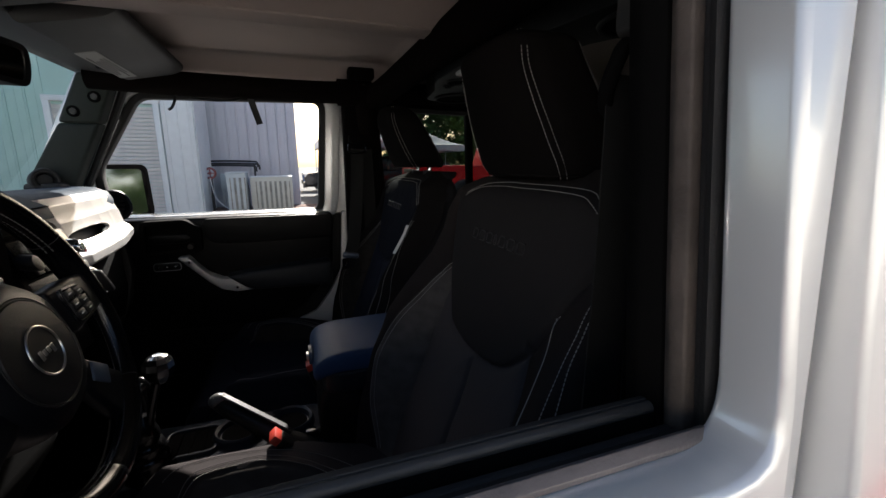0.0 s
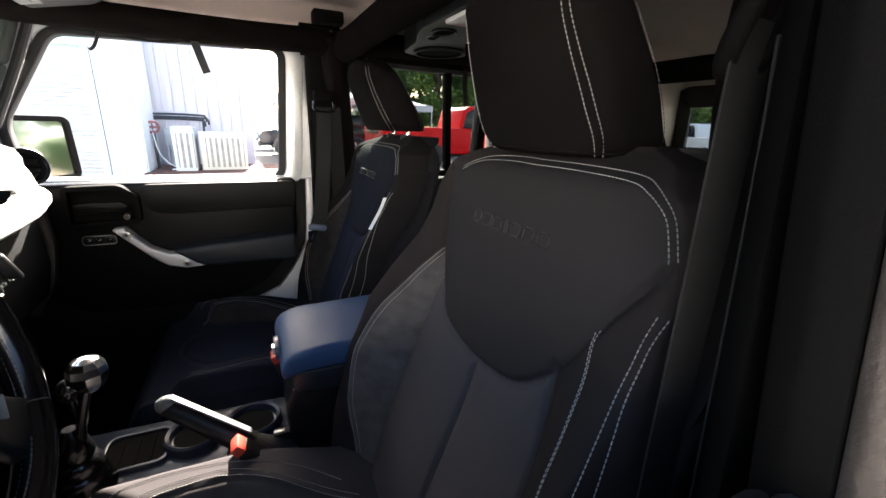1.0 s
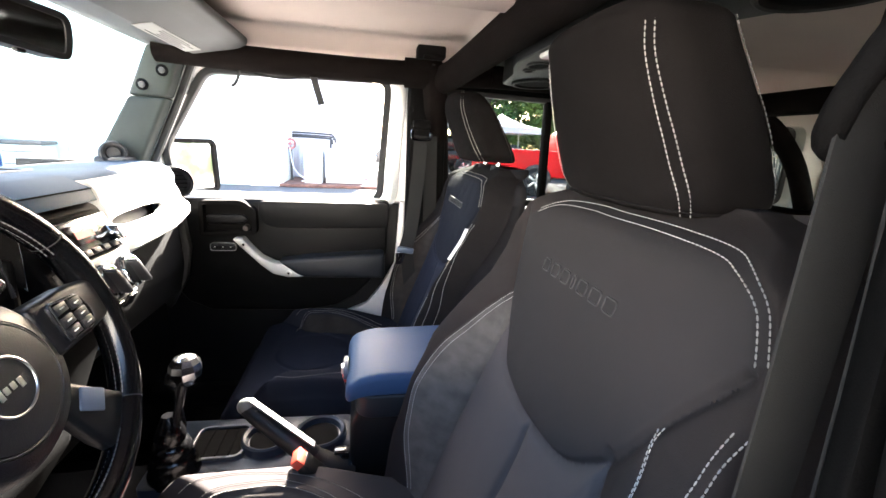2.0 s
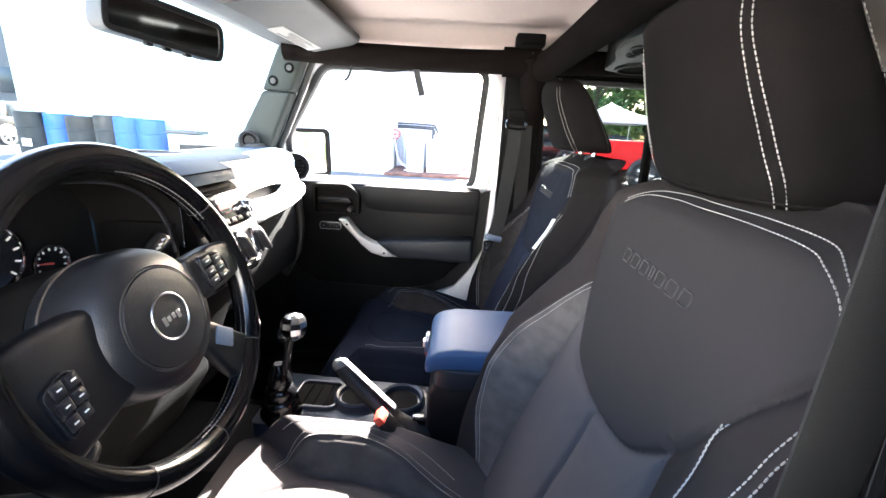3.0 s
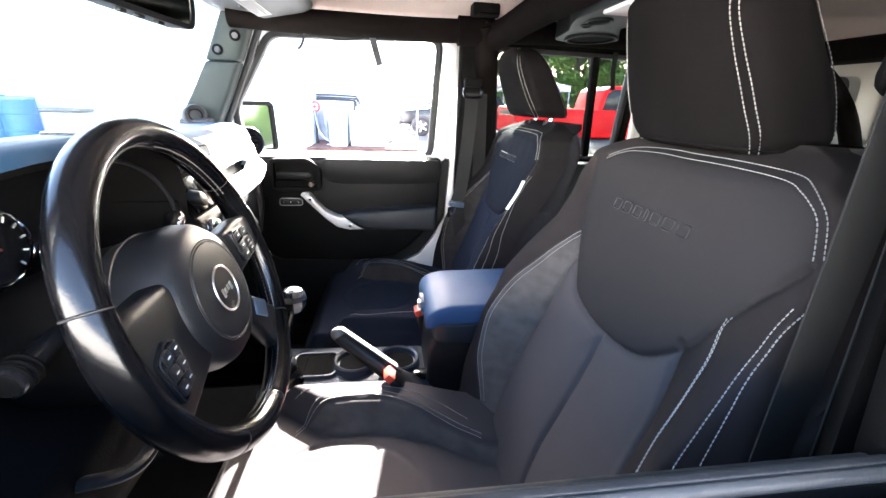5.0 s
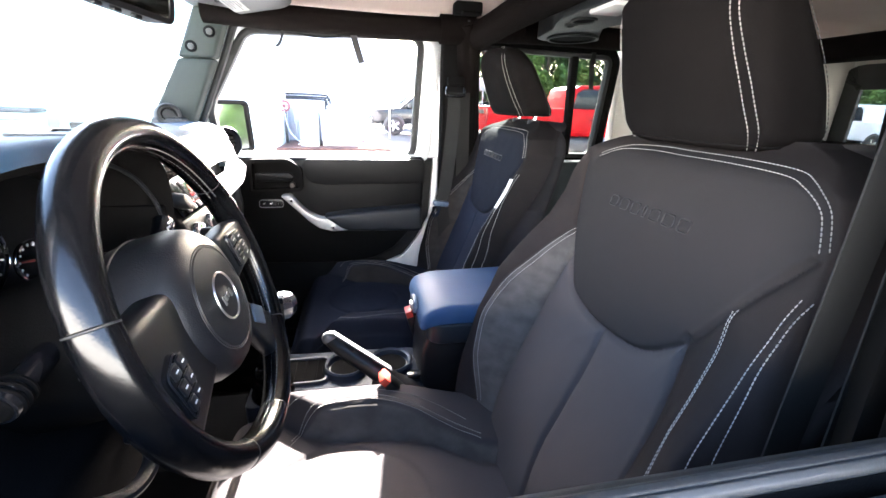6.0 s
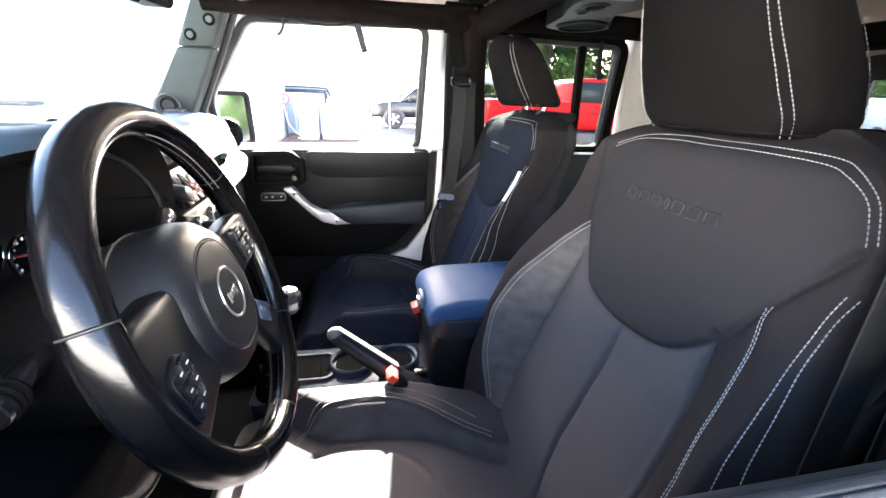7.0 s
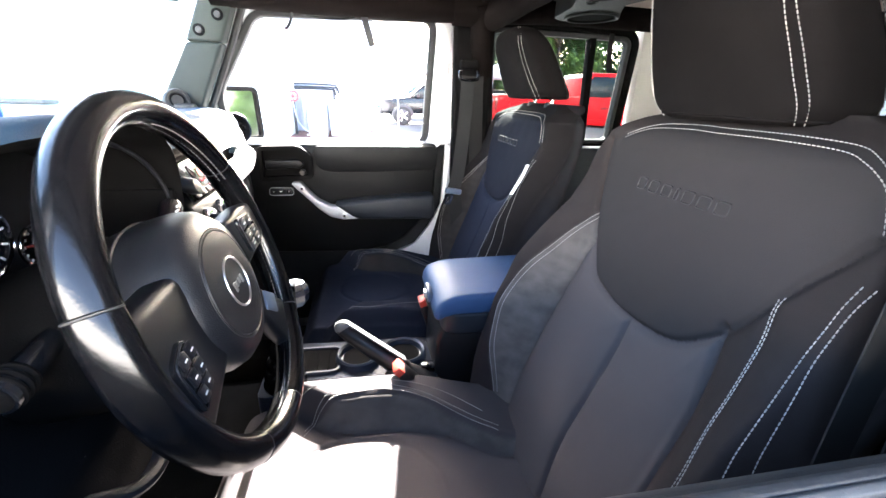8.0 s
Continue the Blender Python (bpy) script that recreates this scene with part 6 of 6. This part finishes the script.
M["lamp_clear"] = mat("clear_lamp_lens", (0.7, 0.7, 0.7), 0.1)
M["bin_blue"] = mat("blue_drum_plastic", (0.012, 0.085, 0.36), 0.5, vary=0.15, spec=0.2)
M["bin_dark"] = mat("dark_drum", (0.012, 0.015, 0.014), 0.6, vary=0.4, vscale=4, spec=0.2)
M["canvas"] = mat("white_canopy_cloth", (0.8, 0.8, 0.8), 0.8, vary=0.04)
M["bark"] = mat("bark", (0.11, 0.085, 0.06), 0.95, grain=1.0, scale=25, vary=0.4)
M["leaf"] = mat("leaves", (0.075, 0.15, 0.03), 0.55, vary=0.5, vscale=1.2, color2=(0.035, 0.085, 0.02))
M["leaf_light"] = mat("light_leaves", (0.16, 0.24, 0.045), 0.55, vary=0.4, vscale=1.5, color2=(0.07, 0.13, 0.03))
M["fence_wood"] = mat("weathered_fence", (0.3, 0.3, 0.28), 0.85, grain=0.5, scale=40, vary=0.25)

gb = bmesh.new()
bmesh.ops.create_grid(gb, x_segments=2, y_segments=2, size=900)
solo("ground", gb, M["asphalt"], "grey asphalt yard", "ground", kind="structure", smooth=0)
solo("pavement", bx((4, -8.53, 0.07), (80, 13, 0.14), 0.0), mat("pale_concrete", (0.36, 0.335, 0.31), 0.85, grain=0.5, scale=40, vary=0.2, vscale=1.2), "pale concrete pavement", "pavement", kind="structure")
# unseen wall, added to throw sunlight back at the driver's side
solo("wall_south", bx((2, -9.1, 2.3), (44, 0.3, 4.4), 0.02), mat("pale_bounce_stucco", (0.58, 0.575, 0.56), 0.9, grain=0.5, scale=60, vary=0.12, vscale=0.8), "unseen pale wall added behind the pavement to bounce sunlight", "wall", kind="structure")
solo("kerb", bx((4, -1.94, 0.073), (80, 0.16, 0.146), 0.02), M["kerb"], "kerb painted red", "kerb", kind="structure")
solo("mulch_bed", bx((-0.6, 13.6, 0.05), (3.4, 2.6, 0.10), 0.03), M["mulch"], "brown mulch bed with hoses beside the building", "flower bed", kind="structure")


def panels(parent, x0, x1, y, z0, z1, step, m, face=-1):
    k = int(round((x1 - x0) / step))
    w = (x1 - x0) / k
    mesh = None
    for i in range(k):
        xc = x0 + (i + 0.5) * w
        if mesh is None:
            b = join(bx((0, 0, (z0 + z1) / 2), (w - 0.012, 0.03, z1 - z0), 0.004), bx((-w / 2 + 0.03, face * 0.028, (z0 + z1) / 2), (0.045, 0.03, z1 - z0), 0.008), bx((0.03, face * 0.02, (z0 + z1) / 2), (0.02, 0.012, z1 - z0), 0.003))
            ob = part("panel", b, m, None)
            mesh = ob.data
        else:
            ob = new("panel", mesh)
        ob.parent = parent
        ob.location = Vector((xc, y, 0)) - BASE[parent.name]


bl = thing("building", (-8, 12.6, 0), "pale green metal-clad workshop with a roller door", "building", kind="structure")
part("wall", bx((-8.3, 13.6, 2.9), (12.1, 1.9, 5.8), 0.0), M["siding"], bl)
panels(bl, -14.3, -5.45, 12.62, 0.0, 5.8, 0.40, M["siding"])
part("upper_wall", bx((-4.2, 12.63, 4.5), (2.5, 0.04, 2.6), 0.0), M["siding"], bl)
part("corner_trim", bx((-2.62, 12.6, 2.9), (0.75, 0.1, 5.8), 0.01), M["white_trim"], bl, "white corner cladding")
part("side_cladding", bx((-2.235, 13.62, 2.9), (0.024, 1.9, 5.8), 0.0), M["white_trim"], bl, "white side cladding")
for k in range(3):
    part("corner_rib", bx((-2.9 + 0.28 * k, 12.54, 2.9), (0.04, 0.03, 5.8), 0.008), M["white_trim"], bl)
part("door_jamb", bx((-3.09, 12.58, 1.55), (0.14, 0.12, 3.1), 0.01), M["white_trim"], bl, "white door frame")
part("door_jamb", bx((-5.42, 12.58, 1.55), (0.14, 0.12, 3.1), 0.01), M["white_trim"], bl, "white door frame")
part("door_lintel", bx((-4.25, 12.58, 3.16), (2.5, 0.12, 0.14), 0.01), M["white_trim"], bl, "white door frame")
sl_mesh = None
for k in range(30):
    if sl_mesh is None:
        ob = part("slat", bx((0, 0, 0), (2.2, 0.03, 0.092), 0.012), M["slat"], None)
        sl_mesh = ob.data
    else:
        ob = new("slat", sl_mesh)
    ob.parent = bl
    ob.location = Vector((-4.25, 12.62, 0.07 + 0.1 * k)) - BASE[bl.name]
blb = thing("annex", (-1.5, 15, 0), "lilac-shaded metal-clad annex wall", "building", kind="structure")
part("wall", bx((-2.2, 16.1, 2.9), (5.3, 2.1, 5.8), 0.0), M["siding_b"], blb)
panels(blb, -4.85, 0.45, 15.02, 0.0, 5.8, 0.31, M["siding_b"])


def ac_unit(name, x, y, w, d, h, m, label):
    a = thing(name, (x, y, 0.1), label, "air conditioner", "air conditioners")
    part("case", bx((x, y, 0.1 + h / 2), (w, d, h), 0.02), M[m], a)
    part("top", bx((x, y, 0.115 + h), (w + 0.03, d + 0.03, 0.03), 0.01), M["white_trim"], a, "pale lid")
    part("coil_face", bx((x + 0.04, y - d / 2 - 0.004, 0.10 + h * 0.48), (w * 0.82, 0.012, h * 0.8), 0.002), M["ac_coil"], a, "shaded coil face")
    k = max(int(w / 0.16), 2)
    for i in range(k):
        part("fin", bx((x + 0.04 - w * 0.41 + (i + 0.5) * w * 0.82 / k, y - d / 2 - 0.016, 0.10 + h * 0.48), (0.075, 0.024, h * 0.8), 0.006), M[m], a)
    return a


ac_unit("air_conditioner", -0.40, 13.4, 1.2, 0.9, 1.02, "ac", "beige condenser unit with vertical fins")
ac_unit("air_conditioner", -1.36, 13.2, 0.52, 0.9, 1.16, "ac_grey", "grey narrow condenser cabinet")
pk = thing("pipe_rack", (-1.7, 14.5, 0), "black pipes and hoses on a rack by the wall", "pipes")
for z, dx in ((1.62, 0.0), (1.54, 0.05), (1.48, -0.05)):
    part("pipe", tube(smooth_pts([(-2.5, 14.5, z), (-1.8, 14.45, z + 0.01), (-1.0 + dx, 14.4, z - 0.01), (-0.86 + dx, 14.4, z - 0.05), (-0.84 + dx, 14.4, z - 0.2)], 6), 0.03, 8), M["dark_metal"], pk)
part("post", rod((-2.3, 14.5, 0), (-2.3, 14.5, 1.62), 0.03), M["dark_metal"], pk)
part("post", rod((-0.95, 14.5, 0), (-0.95, 14.5, 1.5), 0.03), M["dark_metal"], pk)
fanr = thing("hose_reel", (-2.15, 13.6, 0.1), "red hose reel beside the wall", "hose reel")
# red is paled in the colour to read as overexposed by strong light
part("drum", join(tube([(0.15 * math.cos(a), 0.15 * math.sin(a), 0) for a in np.linspace(0, 2 * math.pi, 28)[:-1]], 0.03, 10, closed=True), bx((0, 0, 0), (0.29, 0.03, 0.03), 0.004), bx((0, 0, 0), (0.03, 0.29, 0.03), 0.004), rod((0, 0, -0.05), (0, 0, 0.05), 0.045)), mat("pale_red_plastic", (0.30, 0.09, 0.08), 0.6), fanr)
fanr.children[0].data.transform(Matrix.Translation(BASE[fanr.name]))
fanr.children[0].data.transform(rot(90, 0, 0))
fanr.children[0].location = Vector((-2.15, 13.6, 1.25)) - BASE[fanr.name]
part("stand", bx((-2.15, 13.7, 0.6), (0.08, 0.08, 1.1), 0.01), M["dark_metal"], fanr)
part("hose", tube(smooth_pts([(-2.15, 13.5, 1.1), (-2.0, 13.3, 0.5), (-1.6, 13.1, 0.16), (-1.2, 12.9, 0.18), (-1.7, 12.7, 0.16)], 8), 0.014, 8), M["white_trim"], fanr, "pale hose")
mb = thing("meter_box", (-1.85, 14.6, 0.4), "grey service box with conduits", "service box")
part("case", bx((-1.85, 14.7, 0.95), (0.35, 0.2, 0.5), 0.01), M["ac_grey"], mb)
for k in range(4):
    part("conduit", rod((-1.98 + 0.085 * k, 14.62, 0.1), (-1.98 + 0.085 * k, 14.62, 0.72), 0.02, seg=10), M["ac_grey"], mb)

for i, (x, mm, lab) in enumerate(((-13.1, "bin_dark", "dark steel drum"), (-12.3, "bin_blue", "blue plastic drum"), (-11.5, "bin_dark", "dark weathered drum"), (-10.72, "bin_dark", "dark weathered drum"), (-10.0, "bin_blue", "blue plastic drum"), (-9.4, "bin_blue", "blue plastic drum"))):
    h = 1.38 - 0.03 * (i % 3)
    yd = 11.75 + 0.12 * (i % 2)
    b = thing("drum", (x, yd, 0), lab + " standing against the workshop wall", "drum", "drums by the wall")
    lt = lathe(((0.36, 0.0), (0.38, 0.02), (0.38, h * 0.33), (0.395, h * 0.345), (0.38, h * 0.36), (0.38, h * 0.66), (0.395, h * 0.675), (0.38, h * 0.69), (0.38, h - 0.02), (0.36, h), (0.34, h - 0.02), (0.0, h - 0.02)), 28)
    bmesh.ops.translate(lt, verts=lt.verts, vec=(x, yd, 0))
    part("shell", lt, M[mm], b)
    part("bung", rod((x + 0.2, yd - 0.1, h - 0.02), (x + 0.2, yd - 0.1, h + 0.01), 0.04, seg=12), M["dark_metal"], b)
    if i == 0:
        part("label_patch", bx((x + 0.12, yd - 0.385, h * 0.35), (0.3, 0.02, 0.22), 0.004), M["white"], b, "white paper patch")
ub = thing("utility_box", (-8.05, 11.55, 0), "pale green lidded utility box with a dark rim", "box")
part("body", bx((-8.05, 11.55, 0.48), (0.9, 0.55, 0.96), 0.05), mat("pale_green_box", (0.42, 0.50, 0.47), 0.5, vary=0.1), ub)
part("lid", bx((-8.05, 11.55, 1.02), (0.96, 0.6, 0.10), 0.035), M["dark_metal"], ub, "dark lid")
for zz in (0.5, 0.8):
    part("rib", bx((-8.05, 11.27, zz), (0.8, 0.02, 0.03), 0.006), M["dark_metal"], ub)


def vehicle(name, m, body, glassp, roofp, length, width, wheels, label, cat, wheel_r=0.38, truck=False):
    """A parked vehicle along +x (its front) about its middle, built of a side profile and a narrower cabin."""
    v = thing(name, (0, 0, 0), label, cat, "parked vehicles")
    hw = width / 2
    part("body", prism(body, "y", -hw, hw, 0.06, 3), M[m], v)
    part("cabin", prism(roofp, "y", -hw * 0.86, hw * 0.86, 0.06, 3), M[m], v)
    for sgn in (-1, 1):
        for gp in glassp:
            part("side_window", prism(gp, "y", sgn * hw * 0.85, sgn * (hw * 0.865), 0.004), M["car_glass"], v, "dark window")
        for wx in wheels:
            w = part("wheel", lathe(((0.0, -0.11), (wheel_r * 0.92, -0.11), (wheel_r, -0.08), (wheel_r, 0.08), (wheel_r * 0.92, 0.11), (wheel_r * 0.66, 0.11), (wheel_r * 0.62, 0.07), (0.0, 0.06)), 28), M["tyre"], v, "black tyre")
            w.data.transform(rot(90 if sgn < 0 else -90, 0, 0))
            w.location = (wx, sgn * (hw - 0.09), wheel_r)
            BASE[w.name] = Vector((wx, sgn * (hw - 0.09), wheel_r))
            for k in range(5):
                a = 2 * math.pi * k / 5
                s = bx((wx + math.cos(a) * wheel_r * 0.33, sgn * (hw + 0.0), wheel_r + math.sin(a) * wheel_r * 0.33), (wheel_r * 0.56, 0.03, 0.07), 0.01, rot(0, -math.degrees(a), 0))
                part("rim_spoke", s, M["steel"], w, "alloy spoke")
            arch = prism([(wx + (wheel_r + 0.07) * math.cos(a), wheel_r + (wheel_r + 0.07) * math.sin(a)) for a in np.linspace(0, math.pi, 16)], "y", sgn * (hw - 0.02), sgn * (hw + 0.012), 0.003)
            part("wheel_arch", arch, M["dark_metal"], v, "black wheel arch")
        part("head_lamp", bx((length / 2 - 0.08, sgn * (hw - 0.2), 0.92), (0.12, 0.3, 0.14), 0.03), M["lamp_clear"], v)
        part("tail_lamp", bx((-length / 2 + 0.02, sgn * (hw - 0.1), 1.08), (0.06, 0.16, 0.34), 0.02), M["lamp_red"], v)
        part("door_mirror", bx((length * 0.17, sgn * (hw + 0.08), 1.18), (0.1, 0.18, 0.15), 0.03), M["dark_metal"], v)
        part("door_handle", bx((0.0, sgn * (hw + 0.005), 1.0), (0.18, 0.03, 0.035), 0.01), M["dark_metal"], v)
    part("grille", bx((length / 2 - 0.01, 0, 0.86), (0.05, width * 0.6, 0.26), 0.02), M["dark_metal"], v)
    part("front_bumper", bx((length / 2 - 0.02, 0, 0.52), (0.16, width * 0.96, 0.2), 0.04), M["dark_metal"], v)
    part("rear_bumper", bx((-length / 2 + 0.0, 0, 0.56), (0.16, width * 0.96, 0.18), 0.04), M["chrome"] if truck else M["dark_metal"], v)
    part("plate_bar", bx((-length / 2 - 0.075, 0, 0.62), (0.01, 0.3, 0.11), 0.0), M["white"], v, "pale plate")
    return v


PICK_BODY = [(-3.2, 0.55), (3.15, 0.5), (3.2, 0.85), (3.1, 1.14), (1.8, 1.24), (-0.65, 1.3), (-3.2, 1.32)]
PICK_CAB = [(1.75, 1.15), (1.05, 1.88), (0.5, 1.95), (-0.4, 1.94), (-0.6, 1.84), (-0.78, 1.15)]
PICK_GL = [[(0.55, 1.3), (1.45, 1.3), (0.98, 1.8), (0.55, 1.84)], [(0.45, 1.3), (0.45, 1.84), (-0.35, 1.84), (-0.52, 1.72), (-0.62, 1.3)]]
red = vehicle("pickup_truck", "car_red", PICK_BODY, PICK_GL, PICK_CAB, 6.4, 1.95, (-1.75, 2.15), "red crew-cab pickup truck parked in the yard", "pickup truck", 0.42, True)
red.matrix_basis = pose(7.5, 12.9, 0) @ Matrix.Scale(1.1, 4)
part("tailgate_bar", bx((-3.21, 0, 1.15), (0.02, 1.2, 0.12), 0.01), M["dark_metal"], red, "dark tailgate strip")
whitep = vehicle("pickup_truck", "car_white", PICK_BODY, PICK_GL, PICK_CAB, 6.4, 1.95, (-1.75, 2.15), "white pickup truck with striped side panels parked beyond", "pickup truck", 0.40, True)
whitep.matrix_basis = pose(21.3, 13.4, 0, 0, 0, 68)
for k in range(4):
    part("side_groove", bx((-1.9, -0.98, 0.75 + 0.13 * k), (1.9, 0.012, 0.018), 0), M["dark_metal"], whitep, "dark groove")
SUV_BODY = [(-2.3, 0.45), (2.3, 0.45), (2.35, 0.8), (2.2, 1.0), (1.2, 1.1), (-2.25, 1.12)]
SUV_CAB = [(1.25, 1.02), (0.55, 1.6), (-0.2, 1.72), (-1.8, 1.68), (-2.25, 1.05)]
SUV_GL = [[(0.0, 1.12), (0.95, 1.12), (0.5, 1.52), (0.0, 1.6)], [(-0.1, 1.12), (-0.1, 1.6), (-1.1, 1.6), (-1.1, 1.12)], [(-1.2, 1.12), (-1.2, 1.6), (-1.7, 1.57), (-1.95, 1.12)]]
suv = vehicle("suv", "car_black", SUV_BODY, SUV_GL, SUV_CAB, 4.7, 1.9, (-1.4, 1.42), "black suv parked across the yard", "car")
suv.matrix_basis = pose(3.4, 20.2, 0, 0, 0, 178) @ Matrix.Scale(1.12, 4)
blue = vehicle("hatchback", "car_blue", SUV_BODY, SUV_GL, SUV_CAB, 4.7, 1.9, (-1.4, 1.42), "blue car parked behind the black one", "car")
blue.matrix_basis = pose(3.4, 25.2, 0, 0, 0, 178) @ Matrix.Scale(1.1, 4)
for x, y, rz, mm, lab in ((9.6, 26.5, 5, "car_black", "dark car in the far row"), (14.8, 25.5, -4, "car_red", "red car in the far row"), (10.5, 19.8, 176, "car_black", "dark car behind the red pickup"), (-19.0, 16.6, 95, "car_black", "dark car beyond the workshop corner"), (-21.8, 19.5, 95, "car_white", "white van-like car beyond the workshop corner")):
    c = vehicle("estate_car", mm, SUV_BODY, SUV_GL, SUV_CAB, 4.7, 1.9, (-1.4, 1.42), lab, "car")
    c.matrix_basis = pose(x, y, 0, 0, 0, rz)
dk = thing("warehouse", (-27, 30, 0), "dark grey warehouse beyond the yard", "building", kind="structure")
part("wall", bx((-27, 30, 4), (16, 6, 8), 0.0), M["dark_metal"], dk)
for k in range(5):
    part("window", bx((-33 + 3 * k, 26.95, 3.2), (1.8, 0.12, 1.6), 0.02), M["car_glass"], dk, "dark window")


def canopy(x, y, s):
    c = thing("canopy_tent", (x, y, 0), "white peaked canopy tent on poles", "tent", "canopy tents")
    bm = bmesh.new()
    n = 12
    rows = []
    for i in range(n + 1):
        row = []
        for j in range(n + 1):
            u, v = 2 * i / n - 1, 2 * j / n - 1
            r = max(abs(u), abs(v))
            z = 2.5 + 1.3 * s / 3 * (1 - r) ** 1.5 + 0.05
            row.append(bm.verts.new((x + u * s, y + v * s, z)))
        rows.append(row)
    for a, b in zip(rows, rows[1:]):
        for j in range(n):
            bm.faces.new((a[j], a[j + 1], b[j + 1], b[j]))
    part("cloth", bm, M["canvas"], c)
    for u, v, sx, sy in ((0, -1, 2 * s, 0.02), (0, 1, 2 * s, 0.02), (-1, 0, 0.02, 2 * s), (1, 0, 0.02, 2 * s)):
        part("valance", bx((x + u * s, y + v * s, 2.40), (sx, sy, 0.32), 0), M["canvas"], c)
    for u in (-1, 1):
        for v in (-1, 1):
            part("pole", rod((x + u * s * 0.98, y + v * s * 0.98, 0), (x + u * s * 0.98, y + v * s * 0.98, 2.5), 0.03, seg=10), M["white_trim"], c)


canopy(3.44, 19.5, 2.05)
canopy(7.9, 23.0, 1.8)


def tree(h, seed, mleaf):
    rnd = random.Random(seed)
    t = thing("tree", (0, 0, 0), "leafy green tree at the edge of the yard", "tree", "trees")
    trunk = tube(smooth_pts([(0, 0, 0), (0.1, 0.05, h * 0.2), (-0.05, 0.1, h * 0.4), (0.05, 0, h * 0.62)], 5), [0.28 - 0.011 * k for k in range(16)], 10)
    for k in range(7):
        a, z = rnd.uniform(0, 6.28), h * rnd.uniform(0.25, 0.55)
        r = h * rnd.uniform(0.18, 0.3)
        p = [(0, 0, z), (math.cos(a) * r * 0.5, math.sin(a) * r * 0.5, z + r * 0.45), (math.cos(a) * r, math.sin(a) * r, z + r * 0.7)]
        trunk = join(trunk, tube(smooth_pts(p, 4), [0.1 - 0.01 * i for i in range(9)], 7))
    part("trunk", trunk, M["bark"], t)
    verts, faces = [], []
    blobs = []
    for k in range(26):
        a, rr = rnd.uniform(0, 6.28), h * 0.30 * math.sqrt(rnd.random())
        blobs.append((math.cos(a) * rr, math.sin(a) * rr, h * rnd.uniform(0.22, 0.95), h * rnd.uniform(0.07, 0.13)))
    for cx, cy, cz, br in blobs:
        for _ in range(210):
            d = Vector((rnd.gauss(0, 1), rnd.gauss(0, 1), rnd.gauss(0, 0.8))).normalized() * br * rnd.uniform(0.55, 1.1)
            p = Vector((cx, cy, cz)) + d
            n0 = Vector((rnd.gauss(0, 1), rnd.gauss(0, 1), rnd.gauss(0.6, 1))).normalized()
            s = n0.orthogonal().normalized() * rnd.uniform(0.16, 0.30)
            q = n0.cross(s) * rnd.uniform(0.5, 0.9)
            b0 = len(verts)
            verts += [tuple(p - s), tuple(p + q * 0.6 + n0 * 0.02), tuple(p + s), tuple(p - q * 0.6 + n0 * 0.02)]
            faces.append((b0, b0 + 1, b0 + 2, b0 + 3))
    me = bpy.data.meshes.new("leaves")
    me.from_pydata(verts, [], faces)
    me.materials.append(M[mleaf])
    crown = new("crown", me)
    crown.parent = t
    tagged(crown, "crown of small green leaves", kind="stuff")
    return t


t1, t2 = tree(11, 3, "leaf"), tree(9, 8, "leaf_light")
spots = [(40, 28, 0), (15.5, 41, 1), (10, 33, 0), (14, 30, 1), (17, 33, 0), (21, 29, 0), (25, 31, 1), (29, 27, 0), (34, 25, 1), (38, 20, 0), (43, 15, 1), (46, 8, 0), (44, 1, 1), (40, -6, 0), (19, 38, 1), (27, 36, 0), (36, 12, 1), (33, 31, 0), (12, 40, 1), (24, 22.5, 0), (31, 19, 1)]
t1.matrix_basis = pose(*spots[0][:2], 0)
t2.matrix_basis = pose(*spots[1][:2], 0, 0, 0, 40)
for i, (x, y, k) in enumerate(spots[2:]):
    copy_thing((t1, t2)[k], pose(x, y, 0, 0, 0, 47 * i))
fc = thing("fence", (30, 16, 0), "weathered vertical board fence", "fence", kind="structure")
fm = None
for k in range(90):
    if fm is None:
        ob = part("board", bx((0, 0, 0.95), (0.14, 0.025, 1.9), 0.006), M["fence_wood"], None)
        fm = ob.data
    else:
        ob = new("board", fm)
    ob.parent = fc
    ob.location = Vector((21.5 + 0.17 * k, 18.5 - 0.06 * k, 0)) - BASE[fc.name]
part("rail", rod((21.5, 18.55, 1.5), (36.8, 13.15, 1.5), 0.05, seg=8), M["fence_wood"], fc)
